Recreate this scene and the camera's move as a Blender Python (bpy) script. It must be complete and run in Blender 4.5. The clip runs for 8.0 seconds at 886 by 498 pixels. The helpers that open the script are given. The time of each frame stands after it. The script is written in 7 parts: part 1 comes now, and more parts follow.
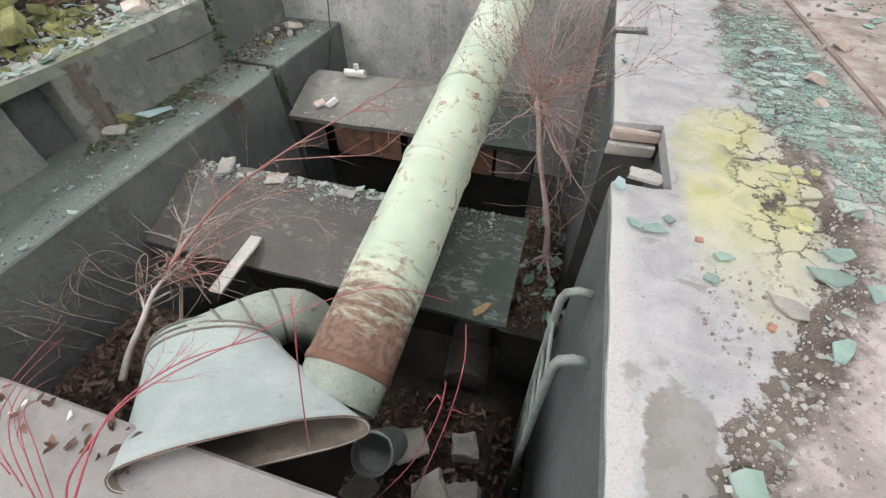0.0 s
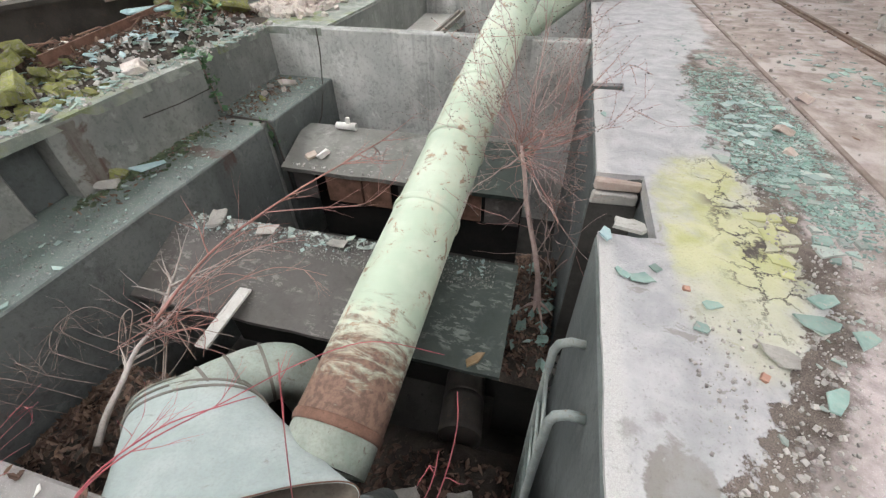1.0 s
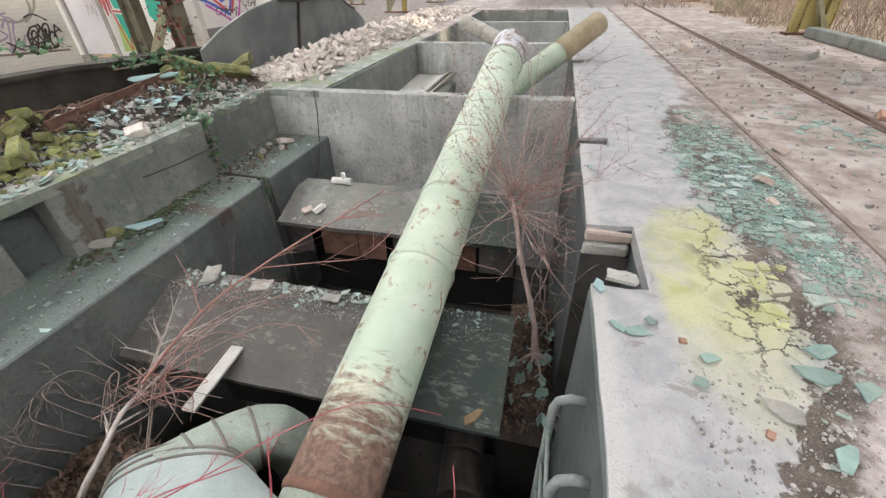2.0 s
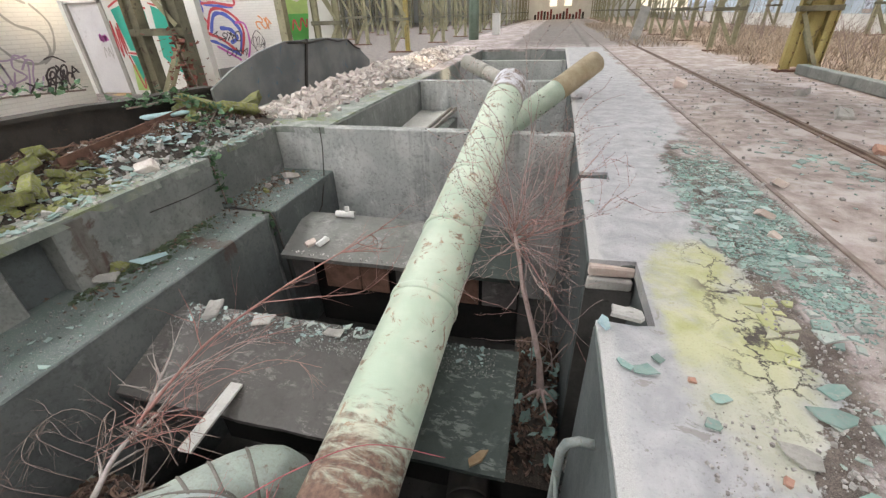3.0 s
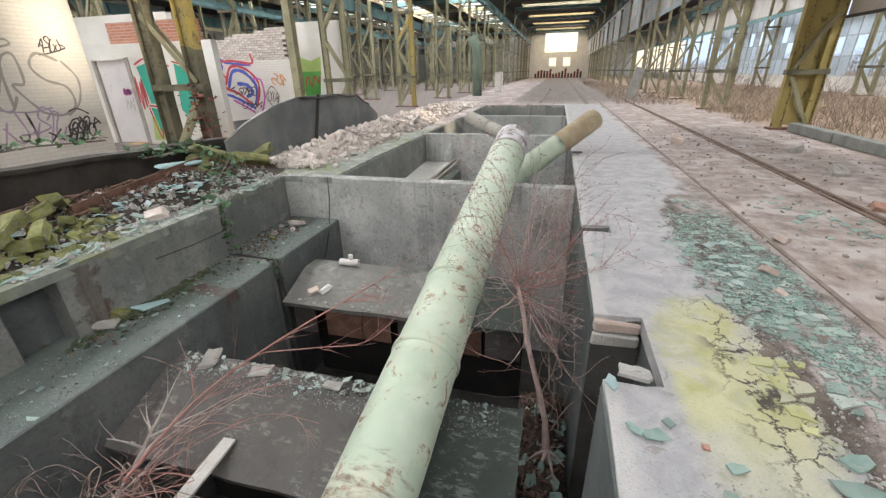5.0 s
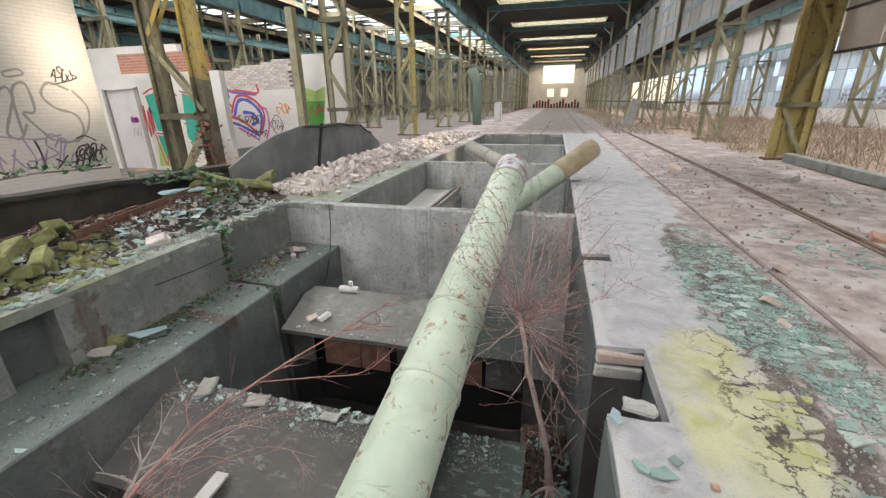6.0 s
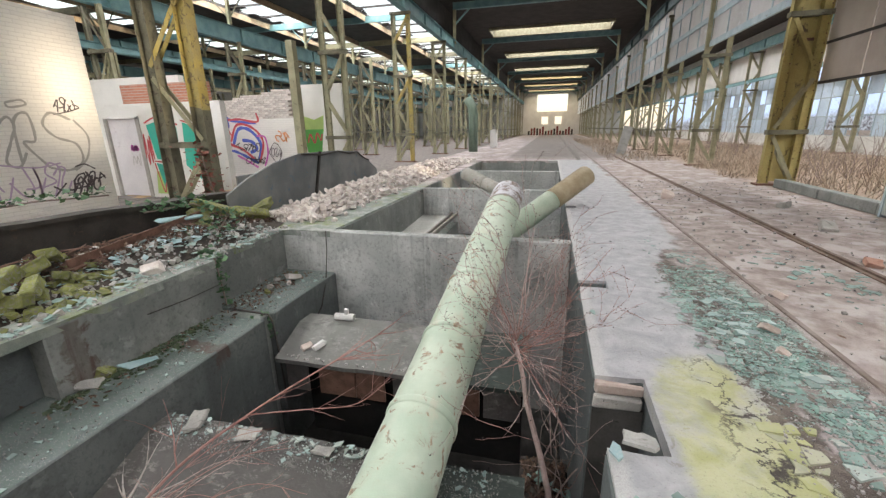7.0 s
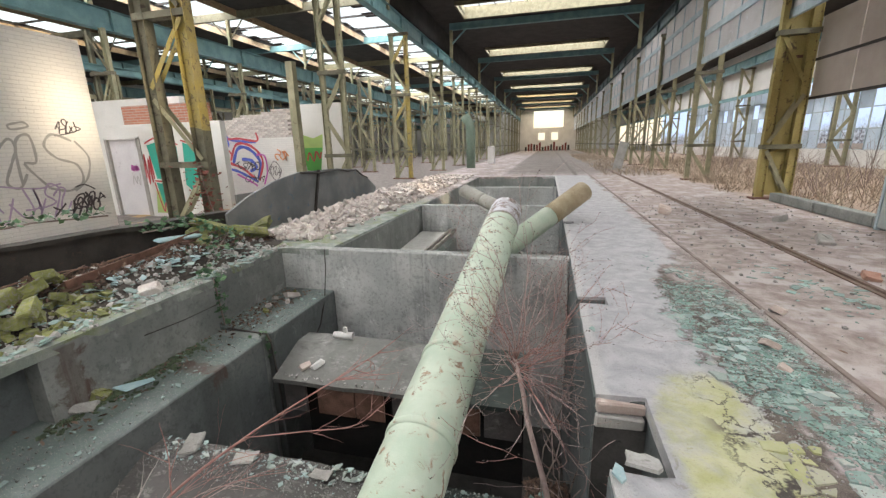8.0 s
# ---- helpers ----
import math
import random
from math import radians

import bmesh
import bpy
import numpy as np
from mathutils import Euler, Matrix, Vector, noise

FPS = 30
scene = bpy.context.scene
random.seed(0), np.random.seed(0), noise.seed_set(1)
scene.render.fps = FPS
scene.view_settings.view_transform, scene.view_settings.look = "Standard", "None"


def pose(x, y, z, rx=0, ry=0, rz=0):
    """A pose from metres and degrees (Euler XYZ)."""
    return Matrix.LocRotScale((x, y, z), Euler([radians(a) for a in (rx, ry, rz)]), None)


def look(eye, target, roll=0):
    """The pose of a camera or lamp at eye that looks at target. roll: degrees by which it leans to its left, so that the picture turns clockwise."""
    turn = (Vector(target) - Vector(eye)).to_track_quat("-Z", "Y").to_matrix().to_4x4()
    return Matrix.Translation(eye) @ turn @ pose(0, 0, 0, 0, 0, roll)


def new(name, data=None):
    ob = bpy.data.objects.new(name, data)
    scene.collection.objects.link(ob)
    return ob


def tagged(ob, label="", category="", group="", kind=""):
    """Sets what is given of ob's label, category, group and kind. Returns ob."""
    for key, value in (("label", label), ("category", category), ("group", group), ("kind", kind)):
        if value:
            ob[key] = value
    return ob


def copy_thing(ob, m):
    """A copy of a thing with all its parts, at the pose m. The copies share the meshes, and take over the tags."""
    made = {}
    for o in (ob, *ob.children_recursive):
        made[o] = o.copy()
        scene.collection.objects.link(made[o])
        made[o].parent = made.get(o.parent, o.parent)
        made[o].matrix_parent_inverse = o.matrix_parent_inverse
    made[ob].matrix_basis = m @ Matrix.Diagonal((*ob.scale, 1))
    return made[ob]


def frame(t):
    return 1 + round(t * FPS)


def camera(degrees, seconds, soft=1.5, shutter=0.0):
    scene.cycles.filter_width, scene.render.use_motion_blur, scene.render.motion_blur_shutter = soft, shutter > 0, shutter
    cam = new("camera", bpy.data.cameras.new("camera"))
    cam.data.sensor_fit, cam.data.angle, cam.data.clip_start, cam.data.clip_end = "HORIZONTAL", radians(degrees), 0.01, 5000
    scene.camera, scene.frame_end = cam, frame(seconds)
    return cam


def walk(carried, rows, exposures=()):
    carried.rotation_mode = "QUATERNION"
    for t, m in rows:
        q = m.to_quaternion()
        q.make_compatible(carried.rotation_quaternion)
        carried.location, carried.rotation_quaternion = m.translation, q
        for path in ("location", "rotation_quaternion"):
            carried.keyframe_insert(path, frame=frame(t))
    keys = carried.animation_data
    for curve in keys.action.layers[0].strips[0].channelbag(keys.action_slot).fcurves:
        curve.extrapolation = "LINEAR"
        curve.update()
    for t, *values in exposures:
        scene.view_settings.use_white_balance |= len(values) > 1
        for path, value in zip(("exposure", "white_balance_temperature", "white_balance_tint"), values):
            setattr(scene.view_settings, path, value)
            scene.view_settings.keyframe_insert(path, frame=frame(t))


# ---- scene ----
cam = camera(94.7, 8.0, soft=1.35)
PATH = [
    (0, (-0.346, 2.394, 1.407), (-0.762, 3.705, -0.045), -1.3),
    (0.5, (-0.348, 2.41, 1.429), (-0.76, 3.791, 0.042), -1.2),
    (1, (-0.349, 2.426, 1.453), (-0.761, 3.886, 0.149), -1.1),
    (1.5, (-0.344, 2.437, 1.474), (-0.759, 3.975, 0.266), -1.4),
    (2, (-0.344, 2.448, 1.499), (-0.767, 4.049, 0.377), -1.7),
    (3.5, (-0.359, 2.464, 1.541), (-0.817, 4.165, 0.595), -1.9),
    (4, (-0.362, 2.463, 1.554), (-0.828, 4.188, 0.657), -1.6),
    (4.5, (-0.359, 2.471, 1.563), (-0.834, 4.219, 0.717), -1.4),
    (6, (-0.374, 2.482, 1.599), (-0.864, 4.299, 0.921), -0.9),
    (6.5, (-0.37, 2.491, 1.611), (-0.857, 4.332, 0.998), -0.9),
    (7, (-0.364, 2.5, 1.623), (-0.849, 4.357, 1.06), -1.0),
    (7.5, (-0.363, 2.503, 1.634), (-0.846, 4.372, 1.112), -1.2),
    (8, (-0.359, 2.502, 1.647), (-0.843, 4.38, 1.157), -1.5),
]
walk(cam, [(t, look(eye, target, roll)) for t, eye, target, roll in PATH], [(0, 0.27), (2, 0.18), (4, 0.04), (6, -0.05), (8, -0.09)])

# ---- world, sun and exposure ----
world = bpy.data.worlds.new("sky")
scene.world = world
world.use_nodes = True
wt = world.node_tree
sky = wt.nodes.new("ShaderNodeTexSky")
sky.sky_type, sky.sun_disc = "NISHITA", False
sky.sun_elevation, sky.sun_rotation = radians(8), radians(102)
haze = wt.nodes.new("ShaderNodeMix")
haze.data_type = "RGBA"
haze.inputs[0].default_value, haze.inputs[7].default_value = 0.5, (5.2, 4.9, 4.5, 1)
wt.links.new(sky.outputs[0], haze.inputs[6])
wt.links.new(haze.outputs[2], wt.nodes["Background"].inputs[0])
wt.nodes["Background"].inputs[1].default_value = 0.35
sun = new("sun", bpy.data.lights.new("sun", "SUN"))
sun.data.energy, sun.data.angle, sun.data.color = 7.0, radians(3), (1.0, 0.82, 0.58)
sun.matrix_world = look((60, -6, 12.8), (-10.3, 9.3, 3.0))


def sky_lamp(x0, x1, y0, y1, z, power, color=(0.97, 0.956, 0.955)):
    """Daylight coming down through a roof opening; some lamps add fill."""
    lamp = new("daylight_and_fill", bpy.data.lights.new("daylight_and_fill", "AREA"))
    lamp.data.shape, lamp.data.size, lamp.data.size_y = "RECTANGLE", x1 - x0, y1 - y0
    lamp.data.energy, lamp.data.color = power * (x1 - x0) * (y1 - y0), color
    lamp.matrix_world = pose((x0 + x1) / 2, (y0 + y1) / 2, z)
    return lamp


# ---- materials ----
class Nodes:
    """Short hand for building a node material."""

    def __init__(self, name):
        self.mat = bpy.data.materials.new(name)
        self.mat.use_nodes = True
        self.tree = self.mat.node_tree
        self.bsdf = self.tree.nodes["Principled BSDF"]

    def put(self, socket, value):
        if isinstance(value, bpy.types.NodeSocket):
            self.tree.links.new(value, socket)
        elif isinstance(value, (tuple, list)) and len(value) == 3 and socket.type == "RGBA":
            socket.default_value = (*value, 1)
        else:
            socket.default_value = value

    def node(self, kind, **inputs):
        n = self.tree.nodes.new(kind)
        for k, v in inputs.items():
            self.put(n.inputs[k.replace("_", " ")], v)
        return n

    def place(self, own=False):
        if own:
            return self.tree.nodes.new("ShaderNodeTexCoord").outputs["Object"]
        return self.tree.nodes.new("ShaderNodeNewGeometry").outputs["Position"]

    def noise(self, scale, detail=4, rough=0.55, at=None, warp=0.0):
        n = self.node("ShaderNodeTexNoise", Scale=scale, Detail=detail, Roughness=rough, Distortion=warp)
        if at is not None:
            self.put(n.inputs["Vector"], at)
        return n.outputs["Fac"]

    def cells(self, scale, at=None, edge=True):
        n = self.tree.nodes.new("ShaderNodeTexVoronoi")
        n.feature = "DISTANCE_TO_EDGE" if edge else "F1"
        n.inputs["Scale"].default_value = scale
        if at is not None:
            self.put(n.inputs["Vector"], at)
        return n.outputs["Distance"] if edge else n.outputs["Color"]

    def step(self, value, lo, hi):
        n = self.tree.nodes.new("ShaderNodeMapRange")
        n.interpolation_type = "SMOOTHSTEP"
        for k, v in (("Value", value), ("From Min", lo), ("From Max", hi)):
            self.put(n.inputs[k], v)
        return n.outputs[0]

    def math(self, op, a, b=0.0):
        n = self.tree.nodes.new("ShaderNodeMath")
        n.operation = op
        self.put(n.inputs[0], a), self.put(n.inputs[1], b)
        return n.outputs[0]

    def mix(self, f, a, b):
        n = self.tree.nodes.new("ShaderNodeMix")
        n.data_type = "RGBA"
        self.put(n.inputs[0], f), self.put(n.inputs[6], a), self.put(n.inputs[7], b)
        return n.outputs[2]

    def axes(self, at):
        n = self.node("ShaderNodeSeparateXYZ", Vector=at)
        return n.outputs

    def stretch(self, at, x, y, z):
        n = self.tree.nodes.new("ShaderNodeMapping")
        n.inputs["Scale"].default_value = (x, y, z)
        self.put(n.inputs["Vector"], at)
        return n.outputs[0]

    def done(self, color, rough=0.85, metal=0.0, bump=None, depth=0.01, spec=0.4):
        self.put(self.bsdf.inputs["Base Color"], color)
        self.put(self.bsdf.inputs["Roughness"], rough)
        self.put(self.bsdf.inputs["Metallic"], metal)
        self.put(self.bsdf.inputs["Specular IOR Level"], spec)
        if bump is not None:
            b = self.node("ShaderNodeBump", Height=bump, Distance=depth, Strength=0.8)
            self.put(self.bsdf.inputs["Normal"], b.outputs[0])
        return self.mat


def worn(name, a, b, stain, scale=3.0, fine=60.0, rough=0.85, depth=0.006, metal=0.0, amount=0.6, own=False, vary=0.0, spec=0.4, through_light=0.0):
    """A surface of two tones with blotches of a third and a fine grain."""
    n = Nodes(name)
    at = n.place(own)
    big, small, mid = n.noise(scale, 5, 0.6, at), n.noise(fine, 3, 0.6, at), n.noise(scale * 3.7, 5, 0.65, at, 0.6)
    col = n.mix(n.step(big, 0.35, 0.65), a, b)
    col = n.mix(n.step(mid, amount, amount + 0.12), col, stain)
    col = n.mix(n.math("MULTIPLY", n.step(small, 0.4, 0.75), 0.3), col, stain)
    if vary:
        info = n.tree.nodes.new("ShaderNodeObjectInfo").outputs["Random"]
        isle = n.tree.nodes.new("ShaderNodeNewGeometry").outputs["Random Per Island"]
        r = n.math("FRACT", n.math("ADD", info, isle))
        hsv = n.node("ShaderNodeHueSaturation", Color=col)
        n.put(hsv.inputs["Value"], n.math("ADD", n.math("MULTIPLY", r, 2 * vary), 1 - vary))
        col = hsv.outputs[0]
    n.bsdf.inputs["Transmission Weight"].default_value = through_light
    return n.done(col, rough, metal, n.math("ADD", n.math("MULTIPLY", small, 0.5), mid), depth, spec)


def floor_material():
    n = Nodes("broken_hall_floor")
    at = n.place()
    x, y, z = n.axes(at)
    big, mid, small = n.noise(0.9, 5, 0.6, at), n.noise(4.5, 6, 0.65, at, 0.4), n.noise(70, 3, 0.6, at)
    grit = n.noise(260, 2, 0.5, at)
    soil = n.mix(n.step(mid, 0.35, 0.65), (0.20, 0.165, 0.15), (0.40, 0.35, 0.335))
    soil = n.mix(n.step(big, 0.48, 0.62), soil, (0.50, 0.43, 0.43))
    soil = n.mix(n.step(grit, 0.62, 0.72), soil, (0.68, 0.63, 0.6))
    near = n.math("SUBTRACT", 1.0, n.step(n.math("ADD", y, n.math("MULTIPLY", x, -0.35)), 3.3, 3.75))
    soil = n.mix(near, soil, n.mix(n.step(mid, 0.35, 0.6), (0.30, 0.26, 0.25), n.mix(n.step(grit, 0.6, 0.7), (0.47, 0.41, 0.41), (0.66, 0.62, 0.6))))
    # trodden dirt between and beyond the rails
    lane = n.step(x, 1.70, 1.80)
    dirt = n.mix(n.step(mid, 0.3, 0.7), (0.23, 0.185, 0.165), (0.42, 0.36, 0.335))
    dirt = n.mix(n.step(n.noise(1.6, 4, 0.6, at), 0.5, 0.62), dirt, (0.45, 0.40, 0.39))
    litter = n.mix(n.step(n.noise(9, 5, 0.7, at), 0.35, 0.65), (0.22, 0.16, 0.12), (0.44, 0.335, 0.255))
    dirt = n.mix(n.math("MULTIPLY", n.step(n.math("ADD", x, big), 5.5, 6.3), n.step(mid, 0.25, 0.45)), dirt, litter)
    soil = n.mix(lane, soil, dirt)
    # smooth pale screed along the edge of the pit
    edge = n.math("ADD", x, n.math("MULTIPLY", n.math("SUBTRACT", n.noise(1.5, 4, 0.5, at), 0.5), 0.8))
    wide = n.math("MULTIPLY", n.step(y, 7.6, 9.5), 0.62)
    strip = n.math("MULTIPLY", n.math("SUBTRACT", 1.0, n.step(n.math("SUBTRACT", edge, wide), 0.94, 1.06)), n.step(x, -0.5, -0.4))
    strip = n.math("MULTIPLY", strip, n.math("SUBTRACT", 1.0, n.step(y, 24.4, 25.4)))
    pale = n.mix(n.step(mid, 0.3, 0.7), (0.31, 0.31, 0.322), (0.45, 0.442, 0.455))
    pale = n.mix(n.step(n.noise(7, 5, 0.7, at, 0.8), 0.60, 0.66), pale, (0.27, 0.26, 0.245))
    rim = n.math("SUBTRACT", 1.0, n.step(n.math("ADD", x, n.math("MULTIPLY", small, 0.08)), 0.10, 0.16))
    pale = n.mix(rim, pale, n.mix(n.step(grit, 0.4, 0.6), (0.50, 0.495, 0.49), (0.41, 0.405, 0.40)))
    nearx = n.math("ADD", n.math("ADD", x, n.math("MULTIPLY", n.math("MINIMUM", y, 4.05), -0.59)), n.math("MULTIPLY", n.math("SUBTRACT", n.noise(5.5, 6, 0.65, at, 0.3), 0.5), 0.55))
    strip = n.math("MULTIPLY", strip, n.math("SUBTRACT", 1.0, n.math("MULTIPLY", n.step(nearx, -1.43, -1.415), n.math("SUBTRACT", 1.0, n.step(y, 7.0, 8.0)))))
    trench = n.math("MULTIPLY", n.step(nearx, -1.44, -1.41), n.math("SUBTRACT", 1.0, n.step(nearx, -1.30, -1.17)))
    soil = n.mix(n.math("MULTIPLY", trench, n.math("SUBTRACT", 1.0, n.step(x, 1.3, 1.6))), soil, n.mix(n.step(n.math("ADD", n.math("MULTIPLY", grit, 0.5), n.math("MULTIPLY", mid, 0.5)), 0.38, 0.62), (0.06, 0.049, 0.042), (0.20, 0.165, 0.145)))
    damp = n.math("MULTIPLY", n.step(n.noise(2.4, 6, 0.65, at, 0.15), 0.60, 0.68), n.math("SUBTRACT", 1.0, n.step(y, 3.5, 3.9)))
    pale = n.mix(n.math("MULTIPLY", damp, 0.5), pale, (0.17, 0.155, 0.14))
    soil = n.mix(n.math("MULTIPLY", damp, 0.5), soil, (0.14, 0.125, 0.115))
    col = n.mix(strip, soil, pale)
    # yellow paint, cracked
    dx, dy = n.math("DIVIDE", n.math("SUBTRACT", x, 0.70), 0.36), n.math("DIVIDE", n.math("SUBTRACT", y, 4.70), 0.85)
    ring = n.math("ADD", n.math("MULTIPLY", dx, dx), n.math("MULTIPLY", dy, dy))
    ring = n.math("ADD", ring, n.math("MULTIPLY", n.math("SUBTRACT", n.noise(3.5, 6, 0.65, at, 0.5), 0.5), 1.5))
    yellow = n.math("SUBTRACT", 1.0, n.step(ring, 0.55, 1.15))
    yellow = n.math("MULTIPLY", yellow, n.math("SUBTRACT", 1.0, n.math("MULTIPLY", trench, 0.95)))
    paint = n.mix(n.step(mid, 0.35, 0.65), (0.40, 0.40, 0.17), (0.49, 0.49, 0.29))
    thin = n.math("MULTIPLY", n.step(n.noise(2.6, 5, 0.65, at, 0.4), 0.30, 0.55), n.step(y, 3.7, 4.4))
    col = n.mix(n.math("MULTIPLY", yellow, n.math("ADD", 0.22, n.math("MULTIPLY", thin, 0.66))), col, paint)
    wx, wy = n.math("DIVIDE", n.math("SUBTRACT", x, 0.64), 0.26), n.math("DIVIDE", n.math("SUBTRACT", y, 4.0), 0.42)
    wash = n.math("ADD", n.math("ADD", n.math("MULTIPLY", wx, wx), n.math("MULTIPLY", wy, wy)), n.math("MULTIPLY", n.math("SUBTRACT", n.noise(3.5, 6, 0.65, at, 0.5), 0.5), 2.0))
    wash = n.math("MULTIPLY", n.math("SUBTRACT", 1.0, n.step(wash, 0.3, 1.3)), n.math("MULTIPLY", strip, 0.45))
    col = n.mix(wash, col, (0.50, 0.50, 0.32))
    # green paint, flaking
    gx, gy = n.math("DIVIDE", n.math("SUBTRACT", x, 1.30), 0.55), n.math("DIVIDE", n.math("SUBTRACT", y, 6.3), 1.7)
    spot = n.math("ADD", n.math("MULTIPLY", gx, gx), n.math("MULTIPLY", gy, gy))
    spot = n.math("ADD", spot, n.math("MULTIPLY", n.math("SUBTRACT", n.noise(5, 6, 0.7, at, 0.5), 0.5), 3.4))
    green = n.math("MULTIPLY", n.math("SUBTRACT", 1.0, n.step(spot, 0.55, 0.85)), n.math("SUBTRACT", 1.0, n.step(x, 1.62, 1.70)))
    col = n.mix(n.math("MULTIPLY", green, 0.8), col, (0.13, 0.115, 0.10))
    col = n.mix(n.math("MULTIPLY", green, n.math("MULTIPLY", n.step(n.noise(6, 5, 0.7, at, 0.6), 0.48, 0.54), 0.8)), col, n.mix(n.step(mid, 0.4, 0.6), (0.20, 0.36, 0.31), (0.36, 0.50, 0.45)))
    bend, turn = n.noise(3.0, 6, 0.7, at), n.noise(3.0, 6, 0.7, n.stretch(at, 1.0, -1.0, 1.0))
    bent = n.node("ShaderNodeCombineXYZ", X=n.math("ADD", x, n.math("MULTIPLY", bend, 0.5)), Y=n.math("ADD", y, n.math("MULTIPLY", turn, 0.5)), Z=0.0).outputs[0]
    crack = n.math("SUBTRACT", 1.0, n.step(n.cells(4.2, bent), 0.006, 0.032))
    crack = n.math("MULTIPLY", crack, n.step(n.noise(2.7, 3, 0.6, at), 0.36, 0.46))
    broken = n.math("MULTIPLY", crack, n.math("MAXIMUM", n.math("MULTIPLY", green, 0.9), n.math("MULTIPLY", yellow, n.step(x, 0.55, 0.75))))
    col = n.mix(broken, col, (0.06, 0.05, 0.045))
    # brown damp stain beside the pit edge
    sx, sy = n.math("DIVIDE", n.math("SUBTRACT", x, 0.25), 0.13), n.math("DIVIDE", n.math("SUBTRACT", y, 3.02), 0.26)
    wet = n.math("ADD", n.math("ADD", n.math("MULTIPLY", sx, sx), n.math("MULTIPLY", sy, sy)), n.math("MULTIPLY", n.math("SUBTRACT", n.noise(6, 6, 0.65, at, 0.4), 0.5), 2.6))
    wet = n.math("SUBTRACT", 1.0, n.step(wet, 0.7, 0.95))
    col = n.mix(n.math("MULTIPLY", wet, n.math("ADD", 0.4, n.math("MULTIPLY", n.step(mid, 0.35, 0.6), 0.4))), col, (0.17, 0.155, 0.135))
    # darker floor of the far hall
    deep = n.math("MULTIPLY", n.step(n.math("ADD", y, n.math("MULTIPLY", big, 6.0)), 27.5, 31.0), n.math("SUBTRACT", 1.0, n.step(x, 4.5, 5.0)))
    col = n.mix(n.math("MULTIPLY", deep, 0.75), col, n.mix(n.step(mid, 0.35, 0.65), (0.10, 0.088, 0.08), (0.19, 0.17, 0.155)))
    col = n.mix(n.math("MULTIPLY", n.step(small, 0.55, 0.75), 0.35), col, (0.12, 0.10, 0.09))
    west = n.math("SUBTRACT", 1.0, n.step(x, -3.0, -2.5))
    ledge = n.mix(n.step(mid, 0.38, 0.62), (0.20, 0.225, 0.20), (0.33, 0.345, 0.315))
    ledge = n.mix(n.math("MULTIPLY", n.step(big, 0.46, 0.6), n.step(mid, 0.42, 0.58)), ledge, (0.17, 0.20, 0.09))
    ledge = n.mix(n.step(grit, 0.62, 0.72), ledge, (0.46, 0.46, 0.43))
    ledge = n.mix(n.step(n.math("ADD", y, n.math("MULTIPLY", mid, 3.0)), 15.0, 18.0), ledge, soil)
    col = n.mix(west, col, ledge)
    back = n.math("SUBTRACT", 1.0, n.step(n.math("ADD", x, n.math("MULTIPLY", big, 0.5)), -6.5, -6.1))
    yard = n.mix(n.step(mid, 0.35, 0.65), (0.10, 0.085, 0.078), (0.20, 0.175, 0.16))
    yard = n.mix(n.math("MULTIPLY", n.step(n.noise(1.2, 5, 0.7, at, 0.4), 0.5, 0.6), n.math("SUBTRACT", 1.0, n.step(y, 13.0, 16.0))), yard, (0.42, 0.27, 0.13))
    col = n.mix(back, col, yard)
    height = n.math("ADD", n.math("MULTIPLY", mid, 0.8), n.math("MULTIPLY", small, 0.35))
    height = n.math("SUBTRACT", height, n.math("MULTIPLY", broken, 0.6))
    height = n.math("ADD", height, n.math("MULTIPLY", strip, 0.8))
    rough = n.math("SUBTRACT", 0.9, n.math("MULTIPLY", strip, 0.3))
    return n.done(col, rough, 0.0, height, 0.015)


